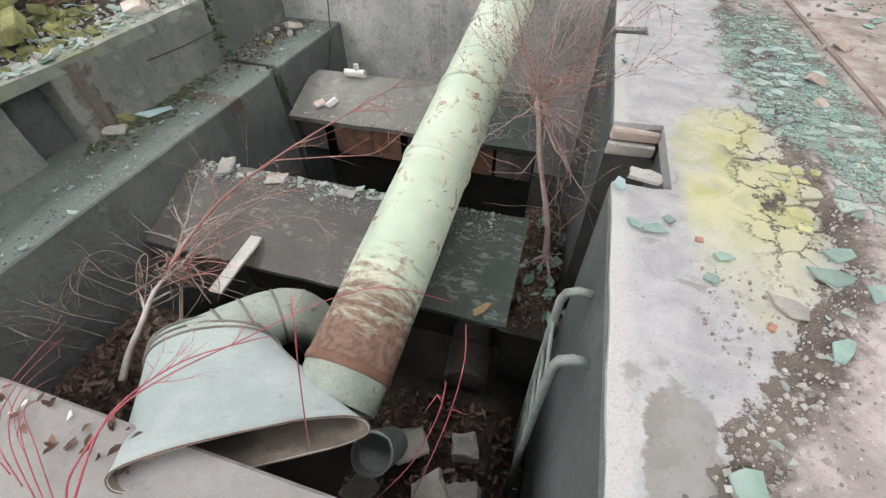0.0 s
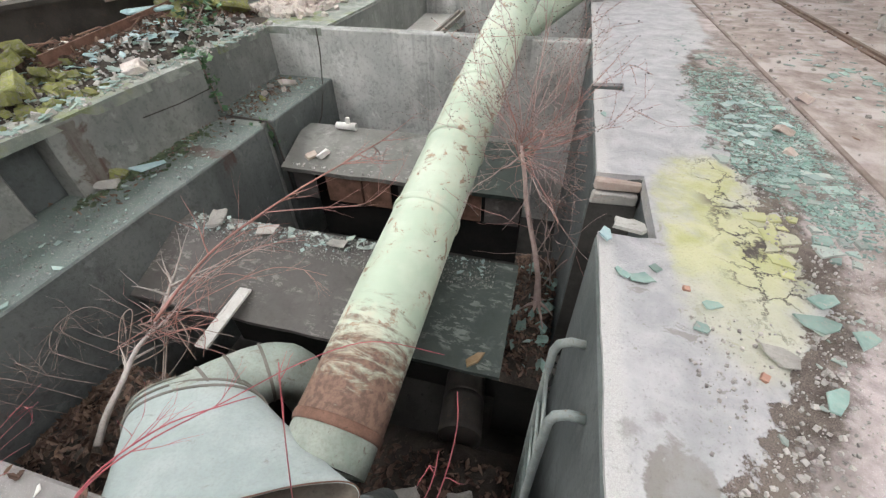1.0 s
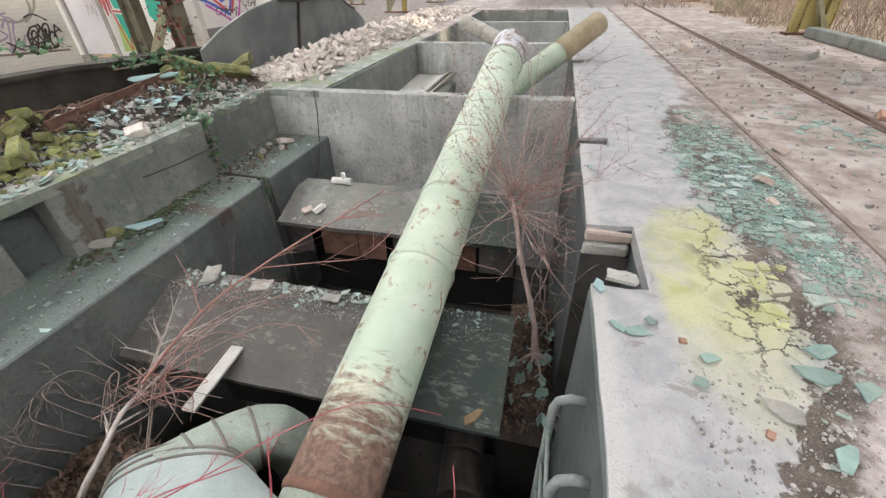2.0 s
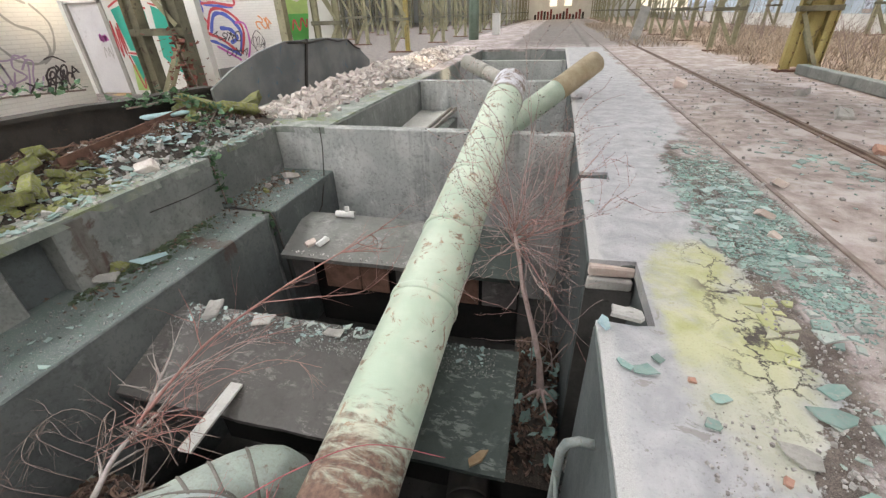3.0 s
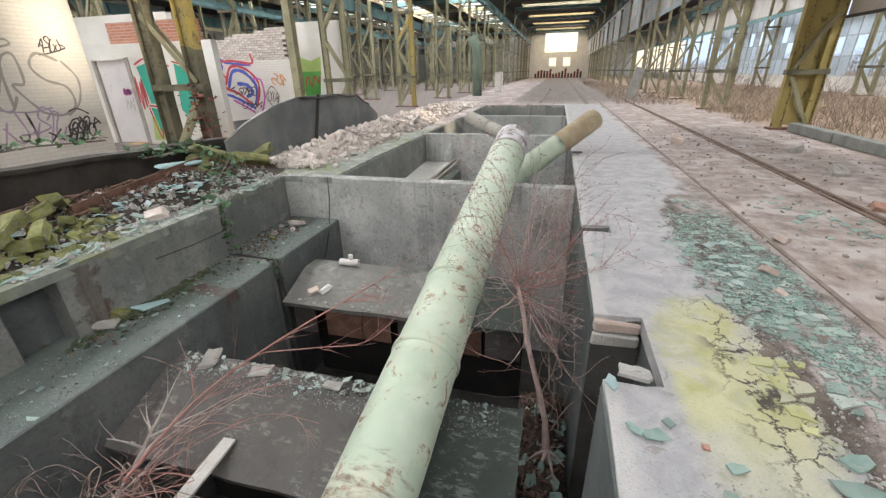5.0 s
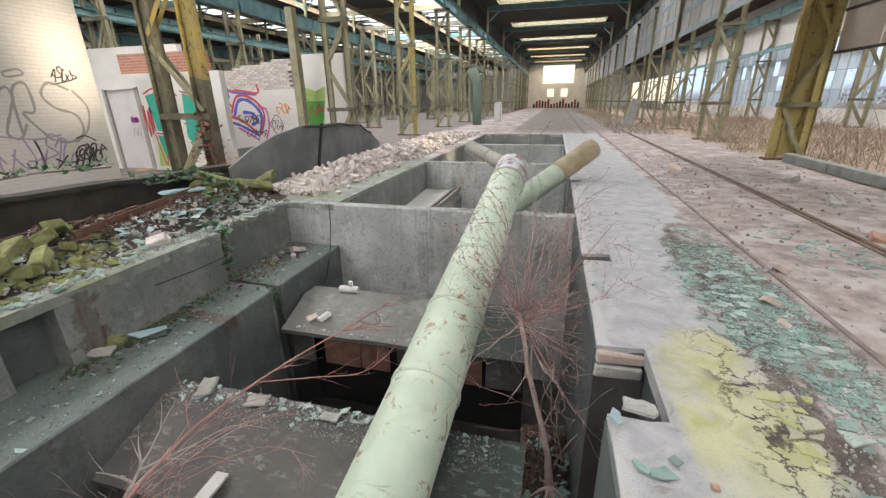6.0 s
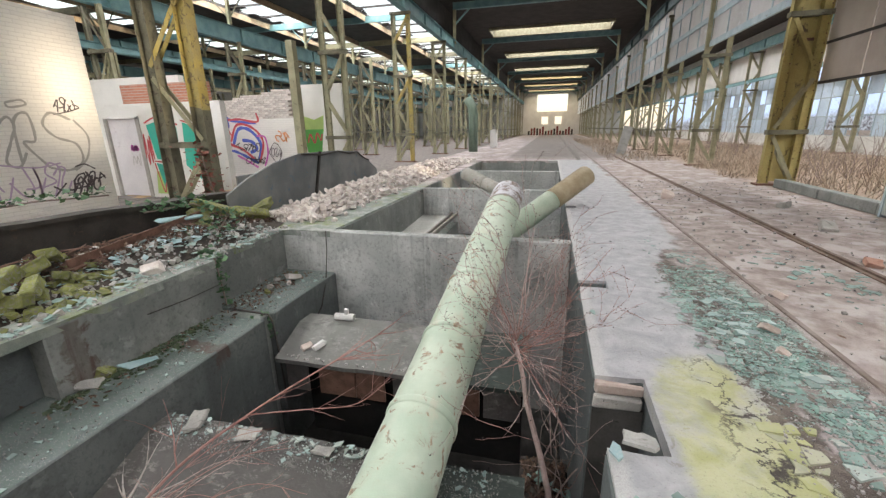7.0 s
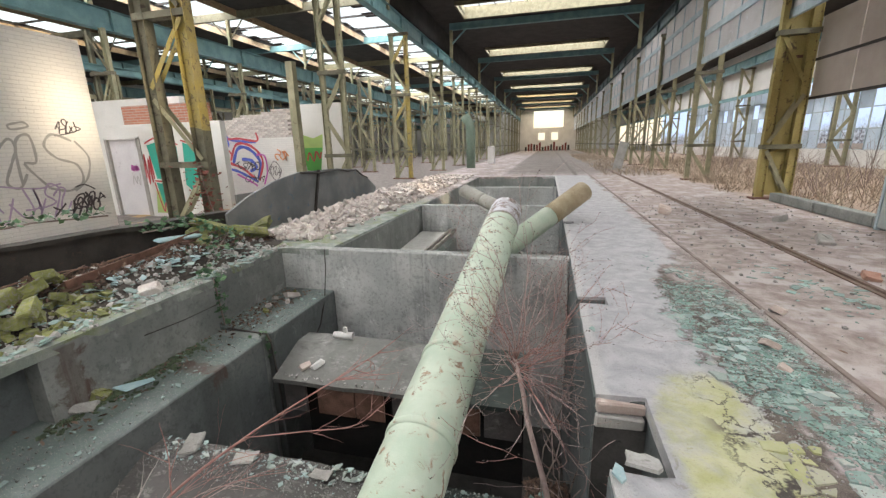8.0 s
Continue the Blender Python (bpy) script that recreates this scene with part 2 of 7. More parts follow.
def pipe_material():
    n = Nodes("flaking_green_pipe_paint")
    at = n.place(True)
    x, y, z = n.axes(at)
    mid, big, small = n.noise(7, 6, 0.7, at, 0.5), n.noise(1.7, 4, 0.6, at), n.noise(90, 3, 0.5, at)
    paint = n.mix(n.step(big, 0.35, 0.65), (0.42, 0.51, 0.40), (0.54, 0.61, 0.50))
    paint = n.mix(n.step(n.noise(3.1, 5, 0.7, n.stretch(at, 1, 1, 0.4), 0.3), 0.52, 0.66), paint, (0.52, 0.53, 0.42))
    rust = n.mix(n.step(n.noise(22, 4, 0.7, at), 0.35, 0.65), (0.12, 0.075, 0.058), (0.22, 0.135, 0.10))
    near_end = n.math("SUBTRACT", 1.0, n.step(n.math("ADD", z, n.math("MULTIPLY", n.math("SUBTRACT", n.noise(5, 6, 0.7, n.stretch(at, 1, 1, 3.5), 0.6), 0.5), 1.6)), 0.25, 0.75))
    spots = n.step(n.math("ADD", mid, n.math("MULTIPLY", big, 0.25)), 0.70, 0.78)
    spots = n.math("MULTIPLY", spots, 0.85)
    run = n.step(n.noise(9, 5, 0.7, n.stretch(at, 1, 1, 0.25), 0.2), 0.64, 0.74)
    spots = n.math("MAXIMUM", spots, n.math("MULTIPLY", run, 0.22))
    chips = n.math("MULTIPLY", n.step(n.noise(30, 4, 0.6, n.stretch(at, 1, 1, 0.6)), 0.60, 0.635), n.math("MULTIPLY", n.step(z, 3.0, 4.8), n.step(n.noise(7, 4, 0.6, at), 0.47, 0.55)))
    col = n.mix(n.math("MULTIPLY", n.step(mid, 0.5, 0.75), 0.45), paint, (0.42, 0.36, 0.24))
    col = n.mix(spots, col, n.mix(n.step(n.noise(18, 4, 0.7, at), 0.4, 0.6), (0.20, 0.12, 0.08), (0.36, 0.23, 0.155)))
    col = n.mix(near_end, col, rust)
    col = n.mix(chips, col, (0.05, 0.05, 0.055))
    bare = n.math("MULTIPLY", n.step(z, 5.85, 5.95), n.step(n.noise(6, 5, 0.7, at, 0.5), 0.40, 0.56))
    col = n.mix(n.step(z, 5.85, 5.9), col, rust)
    col = n.mix(bare, col, (0.62, 0.62, 0.66))
    worn_off = n.math("MAXIMUM", near_end, n.math("MAXIMUM", spots, chips))
    rough = n.math("ADD", 0.45, n.math("MULTIPLY", worn_off, 0.4))
    return n.done(col, rough, 0.0, n.math("ADD", n.math("MULTIPLY", worn_off, -0.6), n.math("MULTIPLY", small, 0.25)), 0.006, 0.5)


def brick_material(name, a, b, mortar, own=False):
    n = Nodes(name)
    at = n.place(own)
    x, y, z = n.axes(at)
    comb = n.node("ShaderNodeCombineXYZ", X=n.math("ADD", x, y), Y=z)
    t = n.node("ShaderNodeTexBrick", Vector=comb.outputs[0], Color1=a, Color2=b, Mortar=mortar, Scale=1.0)
    t.inputs["Brick Width"].default_value, t.inputs["Row Height"].default_value = 0.25, 0.075
    t.inputs["Mortar Size"].default_value = 0.007
    small, big = n.noise(40, 4, 0.6, at), n.noise(0.8, 5, 0.6, at)
    col = n.mix(n.math("MULTIPLY", n.step(big, 0.5, 0.7), 0.3), t.outputs["Color"], mortar)
    return n.done(col, 0.85, 0.0, n.math("ADD", n.math("MULTIPLY", t.outputs["Fac"], -1.0), n.math("MULTIPLY", small, 0.4)), 0.006)


def concrete_material(name, a, b, dark, moss, streak=0.5, scuff=None, rusts=()):
    """Pit concrete: blotches, runs down the face, algae and grit on the level tops."""
    n = Nodes(name)
    at = n.place()
    up = n.axes(n.tree.nodes.new("ShaderNodeNewGeometry").outputs["Normal"])[2]
    blot, mid, fine = n.noise(1.1, 5, 0.6, at), n.noise(5.5, 6, 0.65, at, 0.4), n.noise(60, 3, 0.6, at)
    runs = n.noise(1.0, 5, 0.65, n.stretch(at, 5.5, 5.5, 0.45), 0.3)
    col = n.mix(n.step(blot, 0.35, 0.65), a, b)
    col = n.mix(n.math("MULTIPLY", n.step(runs, 0.50, 0.68), streak), col, dark)
    col = n.mix(n.math("MULTIPLY", n.step(mid, 0.56, 0.66), 0.35), col, dark)
    col = n.mix(n.math("MULTIPLY", n.step(n.noise(2.6, 5, 0.7, at, 0.6), 0.58, 0.66), 0.5), col, tuple(v * 1.35 for v in b))
    col = n.mix(n.math("MULTIPLY", n.step(n.noise(23, 5, 0.7, at, 0.3), 0.48, 0.68), 0.4), col, dark)
    level = n.step(up, 0.6, 0.9)
    col = n.mix(n.math("MULTIPLY", level, n.math("ADD", 0.35, n.math("MULTIPLY", n.step(mid, 0.4, 0.6), 0.5))), col, moss)
    if scuff:
        patch = n.math("MULTIPLY", n.step(n.noise(2.2, 4, 0.6, at), 0.45, 0.6), n.step(n.noise(14, 6, 0.75, n.stretch(at, 0.7, 1.6, 1), 0.5), 0.52, 0.60))
        col = n.mix(n.math("MULTIPLY", patch, 0.9), col, scuff)
        col = n.mix(n.math("MULTIPLY", n.step(n.noise(1.4, 5, 0.7, at, 0.3), 0.56, 0.68), 0.6), col, dark)
    else:
        col = n.mix(n.math("MULTIPLY", level, n.step(n.noise(170, 2, 0.5, at), 0.64, 0.70)), col, (0.40, 0.40, 0.37))
    x, y, z = n.axes(at)
    ragged = n.math("MULTIPLY", n.math("SUBTRACT", mid, 0.5), 0.5)
    for (y0, y1, low, high) in rusts:
        # brown runs left by rusting iron on the upright faces
        v = n.math("ADD", y, ragged)
        m = n.math("MULTIPLY", n.step(v, y0 - 0.03, y0 + 0.03), n.math("SUBTRACT", 1.0, n.step(v, y1 - 0.03, y1 + 0.03)))
        h = n.math("ADD", z, n.math("MULTIPLY", runs, 0.25))
        m = n.math("MULTIPLY", m, n.math("MULTIPLY", n.step(h, low, low + 0.15), n.math("SUBTRACT", 1.0, n.step(z, high - 0.02, high))))
        col = n.mix(n.math("MULTIPLY", m, n.math("ADD", 0.45, n.math("MULTIPLY", n.step(runs, 0.4, 0.6), 0.4))), col, (0.085, 0.045, 0.032))
    return n.done(col, 0.72, 0.0, n.math("ADD", mid, n.math("MULTIPLY", fine, 0.4)), 0.008)


FLOOR = floor_material()
PIPE = pipe_material()
CONCRETE = concrete_material("pit_concrete", (0.21, 0.222, 0.21), (0.31, 0.315, 0.30), (0.105, 0.112, 0.108), (0.135, 0.16, 0.14), 0.35)
# Darker, bluer copies of the pit concrete, with its shade put into the base.
CONCRETE_SHADED = concrete_material("shaded_pit_concrete", (0.082, 0.095, 0.096), (0.13, 0.145, 0.145), (0.05, 0.055, 0.053), (0.115, 0.14, 0.125), 0.4)
CONCRETE_STEP = concrete_material("shaded_step_concrete", (0.098, 0.11, 0.109), (0.162, 0.174, 0.169), (0.048, 0.056, 0.055), (0.10, 0.135, 0.118), 0.2, None, ((5.76, 5.92, -0.86, -0.70),))
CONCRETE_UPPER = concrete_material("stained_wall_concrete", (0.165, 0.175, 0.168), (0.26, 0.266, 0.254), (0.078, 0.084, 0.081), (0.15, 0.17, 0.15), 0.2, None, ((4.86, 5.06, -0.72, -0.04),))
# Lighter copy, with the brighter light on the partitions put into its base.
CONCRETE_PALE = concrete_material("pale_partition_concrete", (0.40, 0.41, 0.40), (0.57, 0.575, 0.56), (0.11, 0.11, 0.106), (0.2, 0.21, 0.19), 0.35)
CONCRETE_NEAR = concrete_material("pinkish_beam_concrete", (0.19, 0.18, 0.175), (0.30, 0.285, 0.28), (0.10, 0.092, 0.088), (0.245, 0.23, 0.23), 0.3)
CONCRETE_LIGHT = worn("weathered_concrete_top", (0.33, 0.33, 0.31), (0.45, 0.44, 0.42), (0.16, 0.16, 0.14), 2.0, 60, 0.9, 0.008)
COVER = concrete_material("dark_cover_sheet", (0.075, 0.067, 0.064), (0.125, 0.115, 0.11), (0.04, 0.037, 0.036), (0.105, 0.10, 0.093), 0.35, (0.25, 0.23, 0.22))
COVER_GREY = concrete_material("grey_cover_sheet", (0.19, 0.186, 0.175), (0.28, 0.276, 0.262), (0.07, 0.065, 0.06), (0.19, 0.19, 0.175), 0.35, (0.34, 0.33, 0.31))
COVER_GREEN = concrete_material("green_stained_sheet", (0.045, 0.06, 0.055), (0.085, 0.105, 0.095), (0.03, 0.035, 0.032), (0.06, 0.075, 0.066), 0.4, (0.20, 0.22, 0.205))
# Two near-black tones that stand for deep shade in the pit and its hollows.
PIT_SHADE = worn("shade_toned_concrete", (0.045, 0.043, 0.04), (0.075, 0.07, 0.066), (0.03, 0.028, 0.026), 3, 50, 0.9)
VOID = worn("shade_black_interior", (0.010, 0.010, 0.010), (0.018, 0.017, 0.016), (0.008, 0.008, 0.008), 3, 40, 0.95)
DARK = worn("sooty_dark_steel", (0.035, 0.033, 0.03), (0.06, 0.055, 0.05), (0.10, 0.07, 0.05), 3, 50, 0.75)
RUST = worn("brown_rust", (0.13, 0.072, 0.052), (0.20, 0.11, 0.08), (0.08, 0.045, 0.035), 6, 80, 0.9)
GALV = worn("dull_galvanised_sheet", (0.29, 0.345, 0.34), (0.38, 0.43, 0.425), (0.23, 0.24, 0.22), 2.5, 60, 0.5, 0.003, amount=0.62)
LADDER = worn("grey_painted_ladder_steel", (0.19, 0.225, 0.225), (0.27, 0.30, 0.29), (0.16, 0.12, 0.09), 8, 80, 0.6)
YELLOW = worn("faded_yellow_paint", (0.44, 0.34, 0.09), (0.36, 0.30, 0.13), (0.15, 0.115, 0.07), 2.5, 50, 0.7, amount=0.54)
OLIVE = worn("olive_grey_paint", (0.26, 0.25, 0.16), (0.36, 0.34, 0.22), (0.13, 0.105, 0.075), 2.5, 50, 0.75, amount=0.58)
OLIVE_DARK = worn("dark_olive_steel", (0.12, 0.115, 0.08), (0.19, 0.18, 0.125), (0.08, 0.06, 0.045), 2.5, 50, 0.8, amount=0.56)
OCHRE = worn("chipped_ochre_plate_paint", (0.33, 0.265, 0.095), (0.43, 0.36, 0.14), (0.10, 0.07, 0.04), 0.9, 40, 0.7, amount=0.56)
TEAL = worn("blue_green_girder_paint", (0.13, 0.26, 0.28), (0.20, 0.35, 0.36), (0.10, 0.14, 0.14), 2.0, 50, 0.6, amount=0.64)
ROOF = worn("sooty_roof_boards", (0.035, 0.033, 0.032), (0.055, 0.05, 0.048), (0.02, 0.02, 0.02), 1.5, 30, 0.9)
GLASS_DIRTY = worn("dust_caked_panel", (0.46, 0.44, 0.43), (0.58, 0.56, 0.555), (0.66, 0.67, 0.69), 0.8, 30, 0.6, amount=0.6, vary=0.12, through_light=0.12)
FRAME_GREY = worn("grey_blue_glazing_bar", (0.36, 0.46, 0.51), (0.47, 0.56, 0.60), (0.25, 0.22, 0.2), 3, 60, 0.6)
WHITE_BRICK = brick_material("whitewashed_brick", (0.72, 0.70, 0.66), (0.68, 0.66, 0.63), (0.62, 0.60, 0.57))
RED_BRICK = brick_material("red_brick", (0.42, 0.17, 0.11), (0.50, 0.23, 0.15), (0.45, 0.40, 0.36))
PLASTER = worn("white_plaster", (0.66, 0.65, 0.62), (0.75, 0.74, 0.71), (0.52, 0.50, 0.46), 0.9, 30, 0.9, amount=0.68)
RAIL = worn("rusted_rail_steel", (0.13, 0.085, 0.065), (0.20, 0.14, 0.11), (0.09, 0.06, 0.05), 4, 80, 0.7)


# ---- building helpers ----
def box(bm, x0, x1, y0, y1, z0, z1, jitter=0.0):
    vs = [bm.verts.new((x + random.uniform(-jitter, jitter), y + random.uniform(-jitter, jitter), z + random.uniform(-jitter, jitter)))
          for x in (x0, x1) for y in (y0, y1) for z in (z0, z1)]
    for q in ((0, 1, 3, 2), (4, 6, 7, 5), (0, 4, 5, 1), (2, 3, 7, 6), (0, 2, 6, 4), (1, 5, 7, 3)):
        bm.faces.new([vs[i] for i in q])
    return vs


def bar(bm, p, q, w, h, up=(0, 0, 1)):
    """A straight bar of section w by h from p to q."""
    p, q = Vector(p), Vector(q)
    d = (q - p).normalized()
    side = d.cross(Vector(up))
    side = (side if side.length > 1e-4 else d.cross(Vector((1, 0, 0)))).normalized()
    top = side.cross(d).normalized()
    vs = [bm.verts.new(e + side * (a * w / 2) + top * (b * h / 2)) for e in (p, q) for a, b in ((-1, -1), (1, -1), (1, 1), (-1, 1))]
    for i in range(4):
        bm.faces.new((vs[i], vs[(i + 1) % 4], vs[4 + (i + 1) % 4], vs[4 + i]))
    bm.faces.new(vs[3::-1]), bm.faces.new(vs[4:])


def tube(bm, pts, radii, seg=10, caps=True, inside=0.0):
    """A round tube through pts; inside: wall thickness of an open pipe."""
    pts = [Vector(p) for p in pts]
    if not isinstance(radii, (list, tuple)):
        radii = [radii] * len(pts)
    rings, ref = [], None
    for i, p in enumerate(pts):
        d = (pts[min(i + 1, len(pts) - 1)] - pts[max(i - 1, 0)]).normalized()
        if ref is None:
            ref = d.cross(Vector((0.3, 0.2, 1))).normalized()
        ref = (ref - d * ref.dot(d)).normalized()
        b = d.cross(ref)
        rings.append([bm.verts.new(p + (ref * math.cos(a) + b * math.sin(a)) * radii[i]) for a in (2 * math.pi * k / seg for k in range(seg))])
    for r0, r1 in zip(rings, rings[1:]):
        for k in range(seg):
            f = bm.faces.new((r0[k], r0[(k + 1) % seg], r1[(k + 1) % seg], r1[k]))
            f.smooth = True
    if inside:
        d0, d1 = pts[0], pts[-1]
        for ring, centre in ((rings[0], d0), (rings[-1], d1)):
            r = (ring[0].co - centre).length
            inner = [bm.verts.new(centre + (v.co - centre) * (1 - inside / r)) for v in ring]
            step = (pts[1] - pts[0]) if centre is d0 else (pts[-2] - pts[-1])
            deep = [bm.verts.new(v.co + step.normalized() * 0.9 * r * 2) for v in inner]
            for k in range(seg):
                bm.faces.new((ring[k], ring[(k + 1) % seg], inner[(k + 1) % seg], inner[k]))
                bm.faces.new((inner[k], inner[(k + 1) % seg], deep[(k + 1) % seg], deep[k]))
            bm.faces.new(deep)
    elif caps:
        bm.faces.new(rings[0][::-1]), bm.faces.new(rings[-1])
    return rings


def mesh_of(bm, name, material, bevel=0.0):
    if bevel:
        bmesh.ops.bevel(bm, geom=bm.edges[:], offset=bevel, segments=1, affect="EDGES")
    bmesh.ops.recalc_face_normals(bm, faces=bm.faces[:])
    me = bpy.data.meshes.new(name)
    bm.to_mesh(me)
    bm.free()
    for m in material if isinstance(material, (list, tuple)) else [material]:
        me.materials.append(m)
    return me


def part(name, bm, material, parent, label="", bevel=0.0):
    ob = new(name, mesh_of(bm, name, material, bevel))
    ob.parent = parent
    return tagged(ob, label)


def solid(name, bm, material, label, category, kind="", group="", bevel=0.0):
    return tagged(new(name, mesh_of(bm, name, material, bevel)), label, category, group, kind)


def base(name, label, category, at=(0, 0, 0), group="", kind=""):
    ob = new(name)
    ob.empty_display_size = 0.1
    ob.location = at
    return tagged(ob, label, category, group, kind)


def wob(x, y, s=1.0, k=0.0):
    return noise.noise(Vector((x * s, y * s, k)))


# ---- the hall floor, with the pit and its broken notches cut out ----
PIT_Y0, PIT_Y1 = 1.20, 24.2
NOTCHES = ((0.0, 0.32, 4.42, 5.10), (0.0, 0.30, 6.76, 6.96), (0.0, 0.22, 11.3, 11.55))


def in_hole(x, y):
    if any(a < x < b and c < y < d for a, b, c, d in NOTCHES):
        return True
    if not PIT_Y0 < y < PIT_Y1 or x > 0:
        return False
    return x > (-4.62 if y < 6.75 else -4.80 if y < 8.5 else -3.90)


def cuts(stops, fine0, fine1, step):
    out = set(stops)
    v = fine0
    while v < fine1:
        if all(abs(v - s) > step * 0.45 for s in stops):
            out.add(round(v, 3))
        v += step
    return sorted(out)


bm = bmesh.new()
xs = cuts([-70, -40, -20, -12, -4.80, -4.62, -3.90, 0.0, 0.22, 0.30, 0.32, 2.0, 3.0, 8, 20, 45, 70], -6.4, 3.4, 0.16)
ys = cuts([-30, -10, 0, PIT_Y0, 4.42, 5.10, 6.75, 6.76, 6.96, 8.5, 11.3, 11.55, PIT_Y1, 30, 45, 70, 110, 170], 1.0, 12.5, 0.16)
grid = {}


def vert(i, j):
    if (i, j) not in grid:
        x, y = xs[i], ys[j]
        near = -6.5 < x < 3.6 and 0.5 < y < 13
        dz = 0.012 * wob(x, y, 2.3) + 0.006 * wob(x, y, 9) if near else 0.0
        rim = abs(x) < 1e-6 and PIT_Y0 < y < PIT_Y1
        dx = 0.012 + 0.010 * wob(x, y, 3.0, 3.0) + 0.003 * wob(x, y, 21.0) if rim else 0.0
        if any(abs(y - v) < 1e-6 for v in (4.42, 5.10, 6.76, 6.96)) and 0 < x < 0.4:
            y += 0.06 * wob(x, y, 9, 5)
        grid[i, j] = bm.verts.new((x + dx, y, dz))
    return grid[i, j]


for i in range(len(xs) - 1):
    for j in range(len(ys) - 1):
        if not in_hole((xs[i] + xs[i + 1]) / 2, (ys[j] + ys[j + 1]) / 2):
            bm.faces.new((vert(i, j), vert(i + 1, j), vert(i + 1, j + 1), vert(i, j + 1)))
# broken thickness of the screed along every hole
rims = [e for e in bm.edges if e.is_boundary and abs(e.verts[0].co.x) < 7 and 2 < e.verts[0].co.y < 25]
low = {}
for e in rims:
    for v in e.verts:
        if v not in low:
            low[v] = bm.verts.new((v.co.x + 0.012 * wob(v.co.y, v.co.x, 13), v.co.y + 0.01 * wob(v.co.x, v.co.y, 13), -0.10))
    bm.faces.new((e.verts[0], e.verts[1], low[e.verts[1]], low[e.verts[0]]))
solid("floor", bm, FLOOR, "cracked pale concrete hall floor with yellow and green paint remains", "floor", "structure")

# ---- the pit ----
DEEP = -2.9


def wall(name, x0, x1, y0, y1, z0, z1, label, material=CONCRETE, jitter=0.0):
    b = bmesh.new()
    box(b, x0, x1, y0, y1, z0 - (0.1 if z0 == DEEP else 0.0), z1)
    bmesh.ops.bevel(b, geom=b.edges[:], offset=0.015, segments=1, affect="EDGES")
    return solid(name, b, material, label, "pit wall", "structure")


def pit_walls():
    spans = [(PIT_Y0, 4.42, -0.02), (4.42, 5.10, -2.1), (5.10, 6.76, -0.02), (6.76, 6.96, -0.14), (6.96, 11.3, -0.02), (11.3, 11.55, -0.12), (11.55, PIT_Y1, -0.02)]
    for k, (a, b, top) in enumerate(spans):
        wall("wall_east_%d" % (k + 1), 0.0, 0.34, a, b, DEEP, top, "dark smooth concrete side wall of the pit", CONCRETE_SHADED)
    # Unseen blocks keep sky light below the floor from leaking into the pit.
    wall("leak_block_east", 0.43, 0.7, 0.9, 24.6, DEEP - 0.2, -0.03, "unseen block stopping light leaks behind the pit wall")
    wall("leak_block_west", -6.0, -5.66, 0.9, 24.6, DEEP - 0.2, -0.12, "unseen block stopping light leaks behind the pit wall")
    wall("leak_block_south", -5.66, 0.43, 0.9, 1.0, DEEP - 0.2, -0.12, "unseen block stopping light leaks behind the pit end")
    wall("wall_recess_back", 0.34, 0.42, 4.36, 5.16, -2.2, -0.012, "brick-lined back of the broken edge recess", CONCRETE_SHADED)
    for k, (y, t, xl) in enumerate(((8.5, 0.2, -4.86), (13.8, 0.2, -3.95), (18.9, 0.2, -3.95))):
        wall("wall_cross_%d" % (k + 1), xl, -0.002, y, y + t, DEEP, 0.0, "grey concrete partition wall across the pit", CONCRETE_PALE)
    wall("wall_cross_end", -3.95, 0.0, PIT_Y1, PIT_Y1 + 0.3, DEEP, -0.01, "grey concrete end wall of the pit")
    wall("wall_cross_near", -4.62, 0.0, PIT_Y0 - 0.2, 2.67, DEEP, -0.60, "pale pinkish concrete partition wall at the near end", CONCRETE_NEAR)
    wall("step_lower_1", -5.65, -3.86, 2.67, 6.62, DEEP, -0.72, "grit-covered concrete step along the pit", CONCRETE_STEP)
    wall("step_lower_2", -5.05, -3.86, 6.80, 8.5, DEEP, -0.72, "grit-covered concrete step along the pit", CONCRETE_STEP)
    wall("step_joint", -4.95, -3.95, 6.62, 6.80, DEEP, -0.74, "dark joint between two concrete steps")
    wall("wall_upper_1", -5.3, -4.62, 4.75, 6.75, -0.74, -0.015, "grey concrete upper wall of the pit", CONCRETE_UPPER)
    wall("wall_upper_2", -5.3, -4.80, 6.75, 8.5, -0.74, -0.015, "grey concrete upper wall of the pit", CONCRETE_UPPER)
    wall("wall_upper_3", -5.3, -4.72, PIT_Y0, 4.35, -0.74, -0.02, "grey concrete upper wall of the pit", CONCRETE_UPPER)
    wall("wall_upper_recess", -5.6, -4.84, 4.3, 4.8, -0.74, -0.02, "recess in the upper wall, toned dark for its shade", CONCRETE_SHADED)
    wall("wall_west", -4.3, -3.87, 8.6, PIT_Y1, DEEP, -0.02, "grey concrete side wall of the pit")
    # Bottom of the deep bay takes its shade from the dark tone.
    wall("pit_floor_1", -3.95, 0.43, 2.6, 8.65, DEEP - 0.2, DEEP, "dirty bottom of the pit, darkened for its shade", PIT_SHADE)
    wall("pit_floor_2", -3.9, 0, 8.7, PIT_Y1, -1.5, -1.3, "dirty concrete bottom of the shallower pit bays")


pit_walls()
COVER_X0, COVER_X1 = -3.80, -0.42


